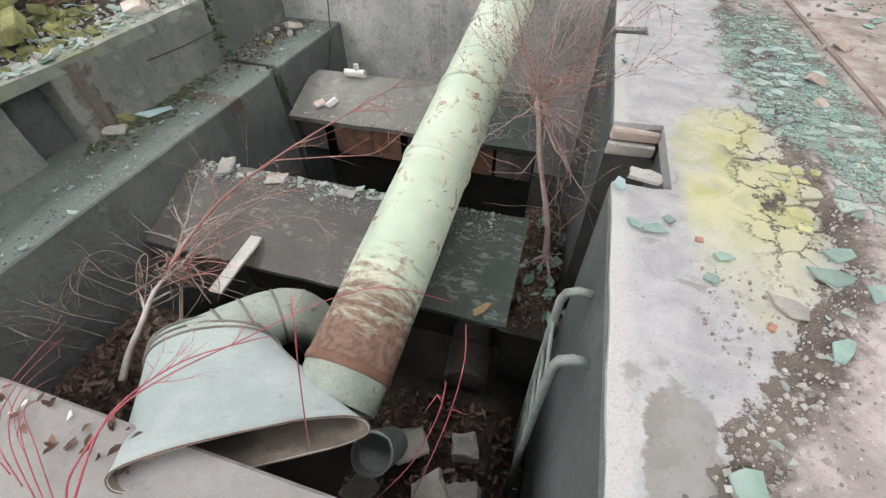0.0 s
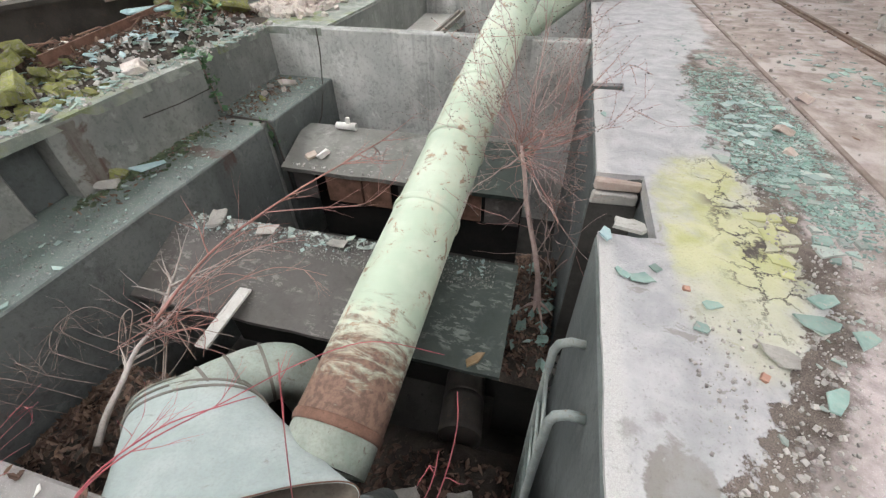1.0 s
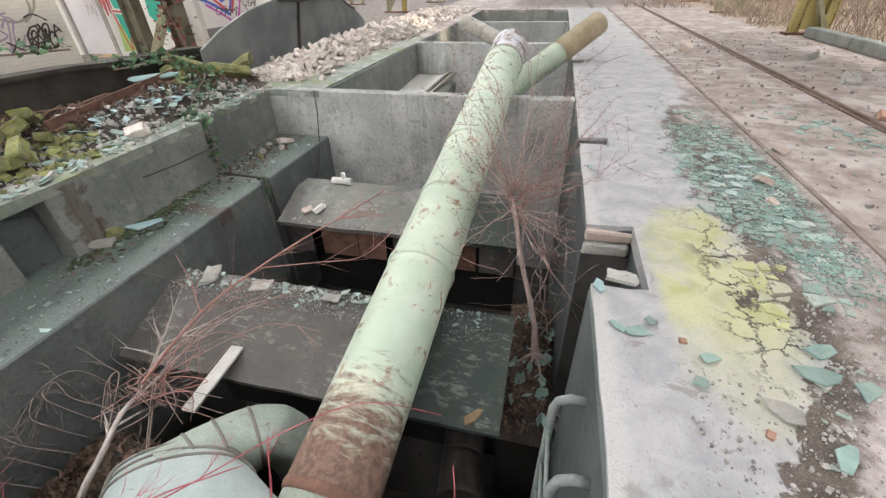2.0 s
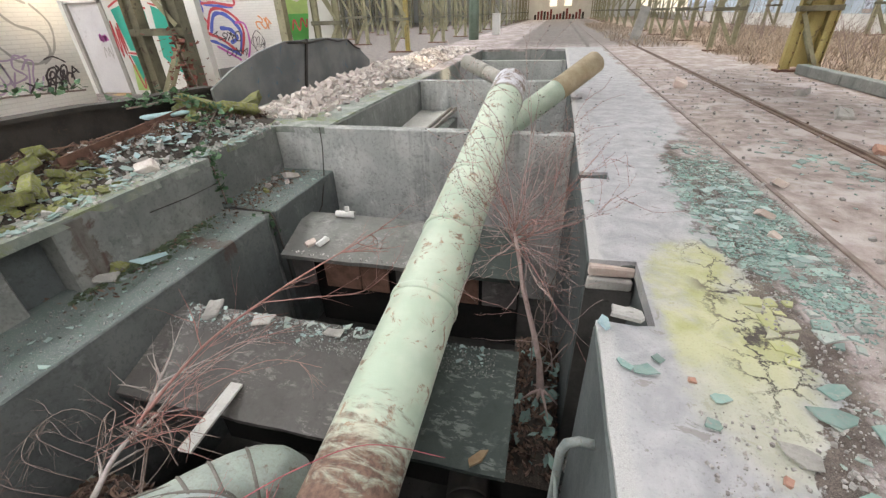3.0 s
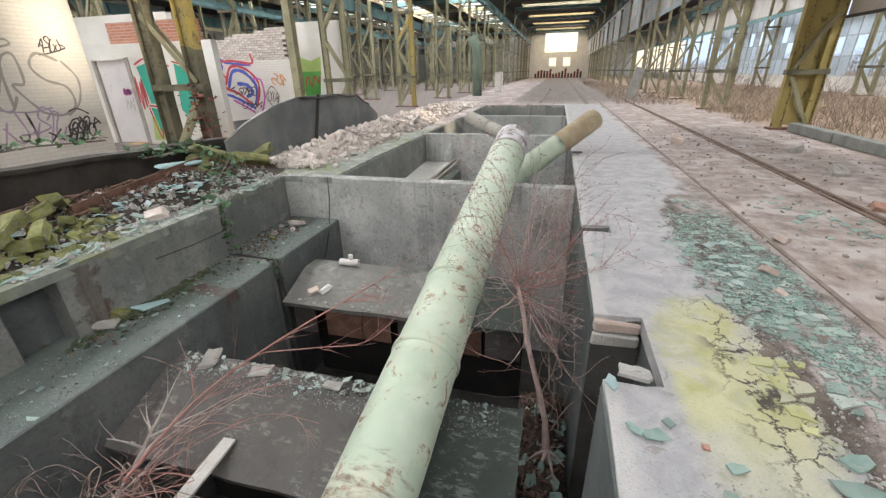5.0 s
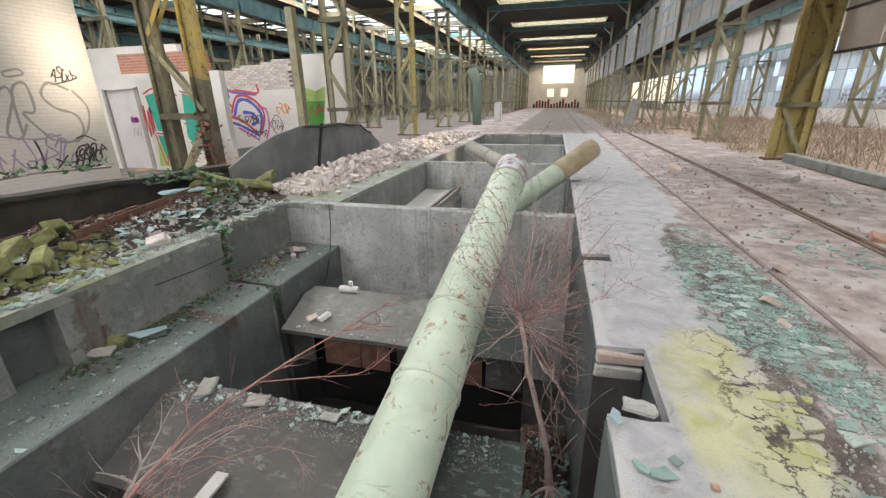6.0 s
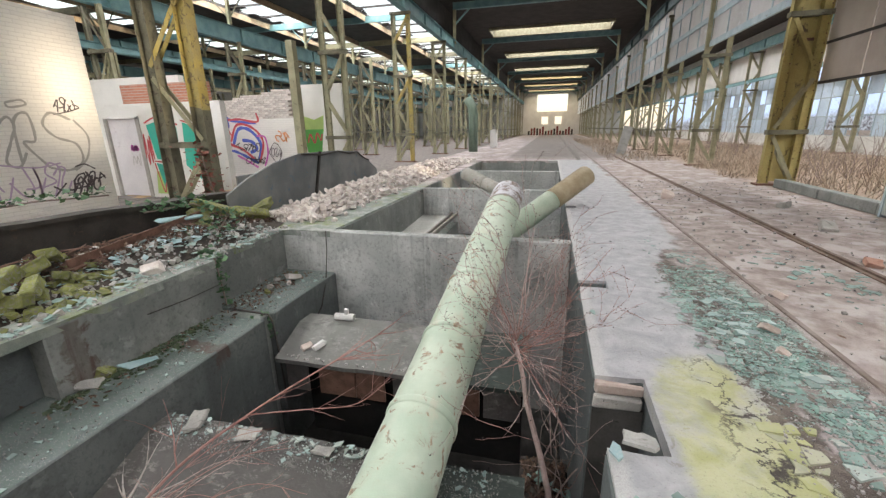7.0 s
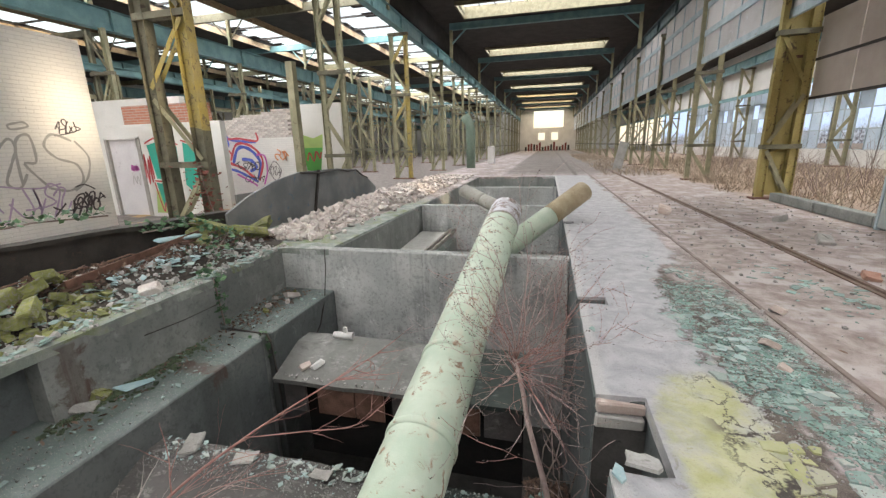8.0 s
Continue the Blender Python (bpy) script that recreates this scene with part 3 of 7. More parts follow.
def tank_cover(y_back, y_ridge, y_front, z_top, z_front, x0, x1, label, panels, sheet=COVER):
    """A sheet-clad cover: flat strip, slope to the front and a thin lip."""
    top = base("tank_cover", label, "tank cover", ((x0 + x1) / 2, y_ridge, z_top))
    inv = Matrix.Translation(-Vector(top.location))
    mid = -1.15
    for a, b, m in ((x0, mid, sheet), (mid, x1, COVER_GREEN)):
        bm = bmesh.new()
        n = max(2, int((b - a) / 0.2))
        rows = []
        for (y, z) in ((y_back, z_top - 0.01), (y_ridge, z_top), ((y_ridge + y_front) / 2, (z_top + z_front) / 2), (y_front, z_front), (y_front + 0.02, z_front - 0.07), (y_front + 0.12, z_front - 0.06), (y_back, z_top - 0.10)):
            rows.append([bm.verts.new((a + (b - a) * k / n, y + 0.025 * wob(k, y, 0.7, 2), z + 0.014 * wob(k * 0.6, y, 1.0))) for k in range(n + 1)])
        for r0, r1 in zip(rows, rows[1:]):
            for k in range(n):
                bm.faces.new((r0[k], r0[k + 1], r1[k + 1], r1[k]))
        for r in (0, n):
            bm.faces.new([row[r] for row in rows])
        bm.transform(inv)
        part("cover_sheet", bm, m, top)
    # Body in near black, painted as the shade under the cover.
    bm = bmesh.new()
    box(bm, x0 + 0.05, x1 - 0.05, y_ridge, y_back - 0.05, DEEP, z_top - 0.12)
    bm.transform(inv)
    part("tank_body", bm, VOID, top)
    for a, b, m in panels:
        bm = bmesh.new()
        box(bm, a, b, y_front + 0.14, y_front + 0.17, z_front - 0.55, z_front - 0.04)
        bm.transform(inv)
        part("side_panel", bm, m, top)
    return top


tank_cover(5.12, 4.92, 4.16, -1.0, -1.28, -3.85, -0.42, "dark sheet-clad tank cover littered with broken tiles", ())
tank_cover(7.55, 7.25, 6.62, -1.05, -1.28, -3.80, -0.50, "dark dusty tank cover with rusty side panels", [(-3.75, -3.42, COVER), (-3.25, -2.72, RUST), (-2.70, -2.30, RUST), (-2.18, -1.9, COVER), (-1.35, -1.05, RUST), (-1.0, -0.55, COVER)], COVER_GREY)

# ---- pipes ----
def pipe_point(y):
    return Vector((-1.24 + 0.036 * (y - 4.6), y, -0.66 + 0.222 * (y - 4.6)))


def long_pipe():
    a, b = pipe_point(3.35), pipe_point(9.75)
    top = base("long_pipe", "long pale green painted pipe, rusted and flaking, resting across the pit", "pipe", a)
    turn = (b - a).to_track_quat("Z", "Y").to_matrix().to_4x4()
    top.matrix_world = Matrix.Translation(a) @ turn
    length = (b - a).length
    bm = bmesh.new()
    steps = 60
    tube(bm, [(0, 0, length * k / steps) for k in range(steps + 1)], [0.275 + 0.002 * wob(k, 0, 0.4) for k in range(steps + 1)], 48, inside=0.012)
    part("shell", bm, PIPE, top)
    for z in (1.72, 2.62, 3.55, 5.9):
        bm = bmesh.new()
        tube(bm, [(0, 0, z - 0.035), (0, 0, z - 0.02), (0, 0, z + 0.02), (0, 0, z + 0.035)], [0.276, 0.289, 0.289, 0.276], 48)
        part("weld_band", bm, PIPE, top)
    bm = bmesh.new()
    tube(bm, [(0, 0, -0.02), (0, 0, 0.0), (0, 0, 0.03), (0, 0, 0.04)], [0.276, 0.282, 0.282, 0.276], 48)
    part("end_collar", bm, RUST, top, "rusty end collar")


long_pipe()


def short_pipe(a, b, r, label, split=0.55, paint=None, bare=None):
    a, b = Vector(a), Vector(b)
    top = base("short_pipe", label, "pipe")
    top.matrix_world = Matrix.Translation(a) @ (b - a).to_track_quat("Z", "Y").to_matrix().to_4x4()
    length = (b - a).length
    bm = bmesh.new()
    tube(bm, [(0, 0, length * split * k / 8) for k in range(9)], r, 32)
    part("painted_length", bm, paint or GALV_GREEN, top)
    bm = bmesh.new()
    tube(bm, [(0, 0, length * (split + (1 - split) * k / 6)) for k in range(7)], r * 1.015, 32, inside=0.012)
    part("bare_length", bm, bare or BROWN_PIPE, top, "bare brown open end")


GALV_GREEN = worn("pale_green_pipe_paint", (0.38, 0.47, 0.36), (0.47, 0.54, 0.43), (0.20, 0.16, 0.10), 3, 60, 0.5, amount=0.66)
BROWN_PIPE = worn("weathered_brown_pipe", (0.34, 0.27, 0.17), (0.44, 0.37, 0.25), (0.17, 0.12, 0.08), 4, 60, 0.7)
STUB_GREY = worn("weathered_grey_pipe", (0.36, 0.35, 0.31), (0.46, 0.45, 0.40), (0.24, 0.19, 0.14), 4, 60, 0.7)
short_pipe((-1.45, 9.95, -0.55), (0.42, 12.05, 0.60), 0.215, "green and brown pipe sticking out of the pit", 0.62)
short_pipe((-1.1, 10.2, 0.42), (-2.05, 11.0, 0.72), 0.13, "thin weathered grey pipe lying behind the long pipe", 0.5, STUB_GREY, STUB_GREY)

# ---- rails ----
def rail(x, half, high, material, label, strip):
    top = base("track_rail", label, "rail", (x, 0, 0), "rails of the works track", "structure")
    bm = bmesh.new()
    box(bm, -half, half, -10, 140, 0.0, high)
    part("rail_head", bm, material, top, bevel=0.004)
    if strip:
        bm = bmesh.new()
        box(bm, -0.10, -0.05, -10, 140, 0.0, 0.014)
        part("guard_strip", bm, material, top)


RAIL_DUSTY = worn("dust_covered_rail", (0.20, 0.155, 0.135), (0.30, 0.25, 0.225), (0.12, 0.09, 0.075), 3, 70, 0.85)
rail(1.74, 0.022, 0.016, RAIL_DUSTY, "dust-covered rail sunk in the hall floor", False)
rail(3.17, 0.028, 0.03, RAIL, "rusty rail standing proud of the hall floor", True)

# ---- columns, girders and roof ----
def lattice_column(at, height, spread, legs=(OLIVE, OLIVE), flip=1, plated=None, wide=1.0):
    top = base("lattice_column", "riveted steel lattice column with flaking paint", "column", at, "hall columns", "structure")
    for k, (x, m) in enumerate(zip((0, spread * flip), legs)):
        bm = bmesh.new()
        box(bm, x - 0.11 * wide, x + 0.11 * wide, -0.010, 0.010, 0, height)
        box(bm, x - 0.11 * wide - 0.012, x - 0.11 * wide, -0.09 * wide, 0.09 * wide, 0, height)
        box(bm, x + 0.11 * wide, x + 0.11 * wide + 0.012, -0.09 * wide, 0.09 * wide, 0, height)
        ob = part("leg", bm, [m, OLIVE_DARK], top)
        if m is YELLOW and wide > 1:
            bmesh_cut = bmesh.new()
            bmesh_cut.from_mesh(ob.data)
            bmesh.ops.bisect_plane(bmesh_cut, geom=bmesh_cut.verts[:] + bmesh_cut.edges[:] + bmesh_cut.faces[:], plane_co=(0, 0, 2.1), plane_no=(0.25, 0, 1))
            for f in bmesh_cut.faces:
                f.material_index = 1 if f.calc_center_median().z < 2.1 else 0
            bmesh_cut.to_mesh(ob.data)
            bmesh_cut.free()
    n = max(2, int(height / 1.25))
    for k in range(n):
        z0, z1 = height * k / n, height * (k + 1) / n
        a, b = (0, spread * flip) if k % 2 else (spread * flip, 0)
        for y in (-0.075, 0.075):
            bm = bmesh.new()
            bar(bm, (a, y, z0 + 0.1), (b, y, z1 - 0.1), 0.095, 0.012, (0, 1, 0.01))
            part("diagonal_brace", bm, legs[k % 2] if k > 1 else OLIVE, top)
        if k % 2 == 0:
            bm = bmesh.new()
            box(bm, min(0, spread * flip) - 0.14, max(0, spread * flip) + 0.14, -0.10, 0.10, z1 - 0.06, z1 + 0.06)
            part("cross_plate", bm, OLIVE_DARK, top)
    bm = bmesh.new()
    box(bm, min(0, spread * flip) - 0.2, max(0, spread * flip) + 0.2, -0.16, 0.16, 0, 0.05)
    part("base_plate", bm, RUST, top)
    if plated:
        bm = bmesh.new()
        box(bm, 0.02, spread * flip, 0.10, 0.115, 0.1, height - 0.3)
        part("web_plate", bm, plated, top)
        for x in (0.0, spread * flip):
            bm = bmesh.new()
            z = 0.2
            while z < height - 0.3:
                box(bm, x - 0.10, x - 0.07, -0.022, -0.008, z, z + 0.03)
                box(bm, x + 0.07, x + 0.10, -0.022, -0.008, z, z + 0.03)
                z += 0.22
            tagged(part("rivet_rows", bm, RUST, top, "rusty rivet heads"), kind="stuff")
        for z0 in (1.35, 3.6, 5.9):
            bm = bmesh.new()
            box(bm, 0.1, spread * flip - 0.1, 0.075, 0.099, z0, z0 + 0.07)
            part("stiffener", bm, RUST, top)
    return top


COL_H = 7.0
first = lattice_column((-7.35, 16.3, 0), COL_H, 0.75, (OLIVE, OLIVE), -1, wide=0.75)
lattice_column((-7.15, 9.6, 0), COL_H, 0.95, (YELLOW, OLIVE_DARK), -1, wide=1.2)
lattice_column((-7.35, 23.3, 0), COL_H, 0.75, (YELLOW, OLIVE), -1, wide=0.8)
for k in range(3, 16):
    copy_thing(first, pose(-7.35, 9.4 + 7.0 * k, 0))
lower = lattice_column((-16.2, 15.3, 0), 6.1, 0.75, (OLIVE, OLIVE_DARK), -1, wide=0.75)
for x, skip, n in ((-16.2, 1, 14), (-24.5, -1, 12), (-29.0, -1, 10), (-33.0, -1, 10), (-38.0, -1, 10), (-12.0, -1, 12), (-20.4, -1, 12)):
    for k in range(3 if x in (-12.0, -20.4) else 0, n):
        if k != skip:
            copy_thing(lower, pose(x, 8.3 + 7.0 * k + (2.3 if x in (-29.0, -38.0) else 0), 0))
lattice_column((5.33, 15.65, 0), COL_H, 0.64, (OCHRE, OCHRE), 1, OCHRE, 0.85)
right = lattice_column((5.33, 21.95, 0), COL_H, 0.75, (OLIVE, OLIVE), 1, wide=0.7)
for k in [-3, -2, -1, 2, 3, 4, 5, 6, 7, 8, 9, 10, 11, 12, 13]:
    copy_thing(right, pose(5.33, 15.65 + 6.3 * k, 0))
for k in range(0, 14):
    copy_thing(right, pose(14.5, 11 + 6.3 * k, 0))


DARK_TEAL = worn("dark_blue_green_paint", (0.055, 0.085, 0.09), (0.09, 0.13, 0.135), (0.04, 0.045, 0.045), 2.0, 50, 0.7)


def girder(name, x, y0, y1, z0, z1, label):
    bm = bmesh.new()
    box(bm, x - 0.015, x + 0.015, y0, y1, z0, z1)
    box(bm, x - 0.16, x + 0.16, y0, y1, z0 - 0.02, z0)
    box(bm, x - 0.16, x + 0.16, y0, y1, z1, z1 + 0.02)
    y = y0
    while y < y1:
        box(bm, x - 0.13, x + 0.13, y, y + 0.02, z0, z1)
        y += 3.5
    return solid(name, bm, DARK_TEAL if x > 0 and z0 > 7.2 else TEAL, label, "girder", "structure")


for k, (x, zg) in enumerate(((-7.5, 7.1), (-16.6, 6.15), (-24.8, 6.1), (-33.3, 6.1), (5.45, 7.5), (14.6, 7.0))):
    girder("crane_girder_%d" % (k + 1), x, -12, 112, zg, zg + (0.6 if zg > 6.5 else 0.72), "blue-green painted steel crane girder")


def tie_rail(name, x, z, material, label):
    """A light longitudinal channel between the columns of a row."""
    bm = bmesh.new()
    box(bm, x - 0.05, x - 0.03, -12, 112, z, z + 0.24)
    box(bm, x - 0.05, x + 0.06, -12, 112, z, z + 0.02)
    box(bm, x - 0.05, x + 0.06, -12, 112, z + 0.22, z + 0.24)
    solid(name, bm, material, label, "tie rail", "structure")


tie_rail("tie_rail_1", -16.5, 4.62, TEAL, "blue-green steel channel tying the columns")
tie_rail("tie_rail_2", -24.7, 4.62, OLIVE, "olive steel channel tying the columns")
tie_rail("tie_rail_3", 14.5, 4.7, TEAL, "blue-green steel channel tying the columns")


def cross_beam(y, material):
    """A rolled beam under the side roofs, with posts up from the crane girders."""
    t = base("cross_beam", "rolled steel beam under the roof of the side bays", "roof beam", (-7.5, y, 8.2), "beams of the side bays", "structure")
    bm = bmesh.new()
    box(bm, -34, -0.9, -0.012, 0.012, 0.0, 0.36)
    box(bm, -34, -0.9, -0.08, 0.08, -0.02, 0.0)
    part("beam", bm, material, t)
    for x in (-9.1, -17.3, -25.8):
        bm = bmesh.new()
        box(bm, x - 0.07, x + 0.07, -0.09, 0.09, -1.32, -0.02)
        part("post", bm, OLIVE, t)
        for s_ in (-1, 1):
            bm = bmesh.new()
            bar(bm, (x + s_ * 0.09, 0, -0.9), (x + s_ * 0.9, 0, -0.03), 0.07, 0.02, (0, 1, 0))
            part("knee_brace", bm, material, t)


for k in range(13):
    cross_beam(8.35 + 7.0 * k, (TEAL, OLIVE, OLIVE_DARK)[k % 3])


SIDE_LIGHTS = ((-12.2, -8.9), (-19.2, -16.05), (-28.8, -25.3), (8.6, 11.6))


def roof():
    z = 10.2
    bm = bmesh.new()
    y = -21.3
    lights = []
    while y < 112:
        box(bm, -8.4, 6.4, y + 2.9, y + 12.8, z, z + 0.15)
        box(bm, -8.4, -6.2, y, y + 2.9, z, z + 0.15)
        box(bm, 4.2, 6.4, y, y + 2.9, z, z + 0.15)
        lights.append(y)
        y += 12.8
    # outer bays stand lower, with long roof lights
    for x0, x1, l0, l1 in ((-16.0, -8.4, -12.2, -8.9), (-25.0, -16.0, -19.2, -16.05), (-34.0, -25.0, -28.8, -25.3), (-42.0, -34.0, -37, -35), (6.4, 15.5, 8.6, 11.6)):
        box(bm, x0, l0, -14, 112, 8.6, 8.75)
        box(bm, l1, x1, -14, 112, 8.6, 8.75)
    rr = random.Random(77)
    for l0, l1 in SIDE_LIGHTS:
        y = -13.0
        while y < 108:
            box(bm, l0, l1, y, y + 0.05, 8.60, 8.70)
            for edge, way in ((l0, 1), (l1, -1)):
                # broken remains of the covering along both edges
                v = y
                while v < y + 2.4:
                    step = rr.uniform(0.25, 0.9)
                    reach = rr.choice((0, 0, 0.15, 0.3, 0.5, 0.9, 1.6 if rr.random() < 0.3 else 0.2))
                    if reach:
                        box(bm, min(edge, edge + way * reach), max(edge, edge + way * reach), v, v + step * 0.9, 8.71, 8.73, 0.01)
                    v += step
            y += 2.4
    # upstand walls between the high roof and the lower bays
    box(bm, -8.5, -8.4, -14, 112, 8.6, z + 0.1)
    box(bm, 6.4, 6.5, -14, 112, 8.6, z + 0.1)
    solid("ceiling", bm, ROOF, "dark sooty boarded roof with long skylights", "roof", "structure")
    for k, y in enumerate(lights):
        beam = base("roof_beam", "blue-green steel roof beam across the nave", "roof beam", (-1.0, y + 4.3, z - 0.45), "roof beams", "structure")
        bm = bmesh.new()
        box(bm, -6.6, 6.3, -0.09, 0.09, 0.0, 0.42)
        box(bm, -6.6, 6.3, -0.15, 0.15, -0.03, 0.0)
        part("web", bm, TEAL, beam)
        for x, s in ((-6.5, 1), (6.2, -1)):
            bm = bmesh.new()
            box(bm, x - 0.1, x + 0.1, -0.1, 0.1, -2.2, 0.0)
            part("post", bm, OLIVE, beam)
            bm = bmesh.new()
            bar(bm, (x, 0, -1.0), (x + s * 1.1, 0, 0.0), 0.1, 0.1)
            part("knee_brace", bm, TEAL, beam)
        frame_ = base("skylight", "long glazed roof light with pale timber kerb", "skylight", (-1.0, y + 1.45, z), "roof lights of the nave", "structure")
        bm = bmesh.new()
        for yy in (-1.5, 1.4):
            box(bm, -5.3, 5.3, yy, yy + 0.1, -0.22, 0.52)
        for xx in (-5.3, 5.2):
            box(bm, xx, xx + 0.1, -1.4, 1.4, -0.22, 0.52)
        part("kerb", bm, PALE_WOOD, frame_)
        for c in range(1, 10):
            bm = bmesh.new()
            box(bm, -5.2 + c * 1.04 - 0.02, -5.2 + c * 1.04 + 0.02, -1.4, 1.4, 0.44, 0.50)
            part("glazing_bar", bm, DARK, frame_)
        rr = random.Random(int(y) + 50)
        for c in range(24):
            # crumbled edge of the old covering
            bm = bmesh.new()
            u = -5.15 + c * 0.43
            box(bm, u, u + 0.38, -1.4, -1.4 + rr.uniform(0.05, 0.9), 0.47, 0.49, 0.01)
            part("covering_remnant", bm, ROOF, frame_)
    return lights


FASCIA = worn("rust_streaked_fascia", (0.30, 0.22, 0.14), (0.42, 0.34, 0.22), (0.16, 0.10, 0.06), 2.2, 40, 0.85, amount=0.55)
PALE_WOOD = worn("weathered_kerb_timber", (0.17, 0.155, 0.10), (0.24, 0.22, 0.15), (0.09, 0.075, 0.05), 4, 60, 0.85)
lights = roof()
# The lamp at negative y is unseen, boosted as fill for camera-facing walls.
for y in lights[1:8]:
    sky_lamp(-6.2, 4.2, y, y + 2.9, 10.78, 68 if y < 0 else 17 if y < 10 else 32)
# Warm lamps added for the low sun glow on the far beams.
for y in lights[8:11]:
    sky_lamp(-6.2, 4.2, y, y + 2.9, 10.78, 40, (1.0, 0.82, 0.58))
for k, (l0, l1) in enumerate(SIDE_LIGHTS):
    for x, way in ((l0, -1), (l1, 1)):
        bm = bmesh.new()
        box(bm, min(x, x + way * 0.06), max(x, x + way * 0.06), -13, 110, 8.28, 8.598)
        solid("trim_roof_light", bm, FASCIA, "rust-streaked sheet fascia along a side roof light", "fascia", "structure")
for x0, x1, power in ((-12.2, -8.9, 30), (-19.2, -16.05, 34), (8.6, 11.6, 34)):
    sky_lamp(x0, x1, -13, 70, 8.85, power)

# closing walls far off
bm = bmesh.new()
for x0, x1, z0, z1 in ((-42, -4.6, 0, 11), (3.4, 16, 0, 11), (-4.6, 3.4, 0, 2.4), (-4.6, 3.4, 4.2, 5.4), (-4.6, -3.0, 2.4, 4.2), (-1.4, 0.2, 2.4, 4.2), (1.8, 3.4, 2.4, 4.2),
                       (-4.6, 3.4, 9.4, 11), (-4.6, -4.2, 5.4, 9.4), (3.0, 3.4, 5.4, 9.4)):
    box(bm, x0, x1, 112, 112.3, z0, z1)
solid("wall_north", bm, PLASTER, "pale far end wall of the hall", "wall", "structure")
end_light = sky_lamp(-5.2, 3.4, 0, 6.4, 0, 30, (1.0, 0.92, 0.84))
end_light.matrix_world = pose(-0.9, 112.4, 5.4, 90, 0, 180)
bm = bmesh.new()
box(bm, -42, 16, -14.3, -14, 0, 11)
solid("wall_south", bm, PLASTER, "pale near end wall of the hall", "wall", "structure")


# ---- glazed screen along the works track ----
def glazed_screen():
    y = 9.35
    k = 0
    while y < 108:
        bay = base("glazed_screen", "tall screen of dust-caked panes between two columns", "glazed screen", (5.42, y, 0), "glazed screens along the track", "structure")
        for z in (4.62, 5.6, 6.6):
            bm = bmesh.new()
            box(bm, -0.045, 0.045, 0, 6.3, z - 0.10, z + 0.10)
            part("rail_bar", bm, FRAME_GREY, bay)
        for c in range(5):
            bm = bmesh.new()
            box(bm, -0.03, 0.03, c * 1.575 - 0.025, c * 1.575 + 0.025, 4.6, 7.5)
            part("mullion", bm, FRAME_GREY, bay)
        for c in range(4):
            for z0, z1 in ((4.68, 5.54), (5.66, 6.54), (6.66, 7.48)):
                bm = bmesh.new()
                box(bm, 0.0, 0.006, c * 1.575 + 0.03, c * 1.575 + 1.545, z0, z1)
                part("pane", bm, GLASS_DIRTY, bay)
        y += 6.3
        k += 1


glazed_screen()
CREAM_BRICK = worn("cream_brick", (0.52, 0.46, 0.42), (0.68, 0.64, 0.60), (0.38, 0.29, 0.25), 5, 60, 0.9, own=True, vary=0.16)
DRY = worn("dry_grass_blades", (0.31, 0.24, 0.18), (0.43, 0.345, 0.26), (0.18, 0.13, 0.10), 3, 60, 0.9, 0.001, vary=0.35)
BROWN_PANEL = worn("brown_dusty_panel", (0.44, 0.365, 0.31), (0.54, 0.47, 0.41), (0.46, 0.43, 0.40), 0.9, 40, 0.6, amount=0.62, through_light=0.12)
PANE_BLUE = worn("milky_blue_pane", (0.46, 0.57, 0.68), (0.56, 0.66, 0.76), (0.38, 0.42, 0.46), 1.2, 40, 0.4, vary=0.2)
# ---- side rooms with white walls ----
def plain_wall(name, x0, x1, y0, y1, z0, z1, material, label):
    bm = bmesh.new()
    box(bm, x0, x1, y0, y1, z0, z1)
    return solid(name, bm, material, label, "wall", "structure")


plain_wall("wall_west_1", -10.6, -10.3, -4, 9.95, 0, 4.05, WHITE_BRICK, "whitewashed brick wall with scrawled tags")
plain_wall("wall_west_2", -10.64, -8.6, 11.2, 11.4, 0, 2.32, PLASTER, "white rendered wall with a painted mural")
plain_wall("wall_west_3", -14.5, -11.85, 11.2, 11.4, 0, 2.32, PLASTER, "white rendered wall beside the door")
plain_wall("wall_west_4", -11.85, -10.64, 11.2, 11.4, 2.06, 2.32, PLASTER, "white lintel over the door")
plain_wall("wall_west_5", -13.5, -9.35, 12.6, 12.8, 0, 2.5, PLASTER, "white rendered wall of a side room")
plain_wall("wall_west_6", -12.75, -9.75, 12.6, 12.8, 2.5, 3.02, RED_BRICK, "bare red brick course on a white wall")
plain_wall("wall_west_7", -18, -11.5, 13.5, 13.7, 0, 3.35, PLASTER, "tall white wall of a side room")
plain_wall("wall_far_west", -42.3, -42, -14, 112, 0, 8.7, PLASTER, "pale far side wall of the hall")


DOOR_POST = worn("dull_tan_door_post", (0.30, 0.29, 0.27), (0.40, 0.38, 0.35), (0.2, 0.17, 0.15), 3, 50, 0.8)


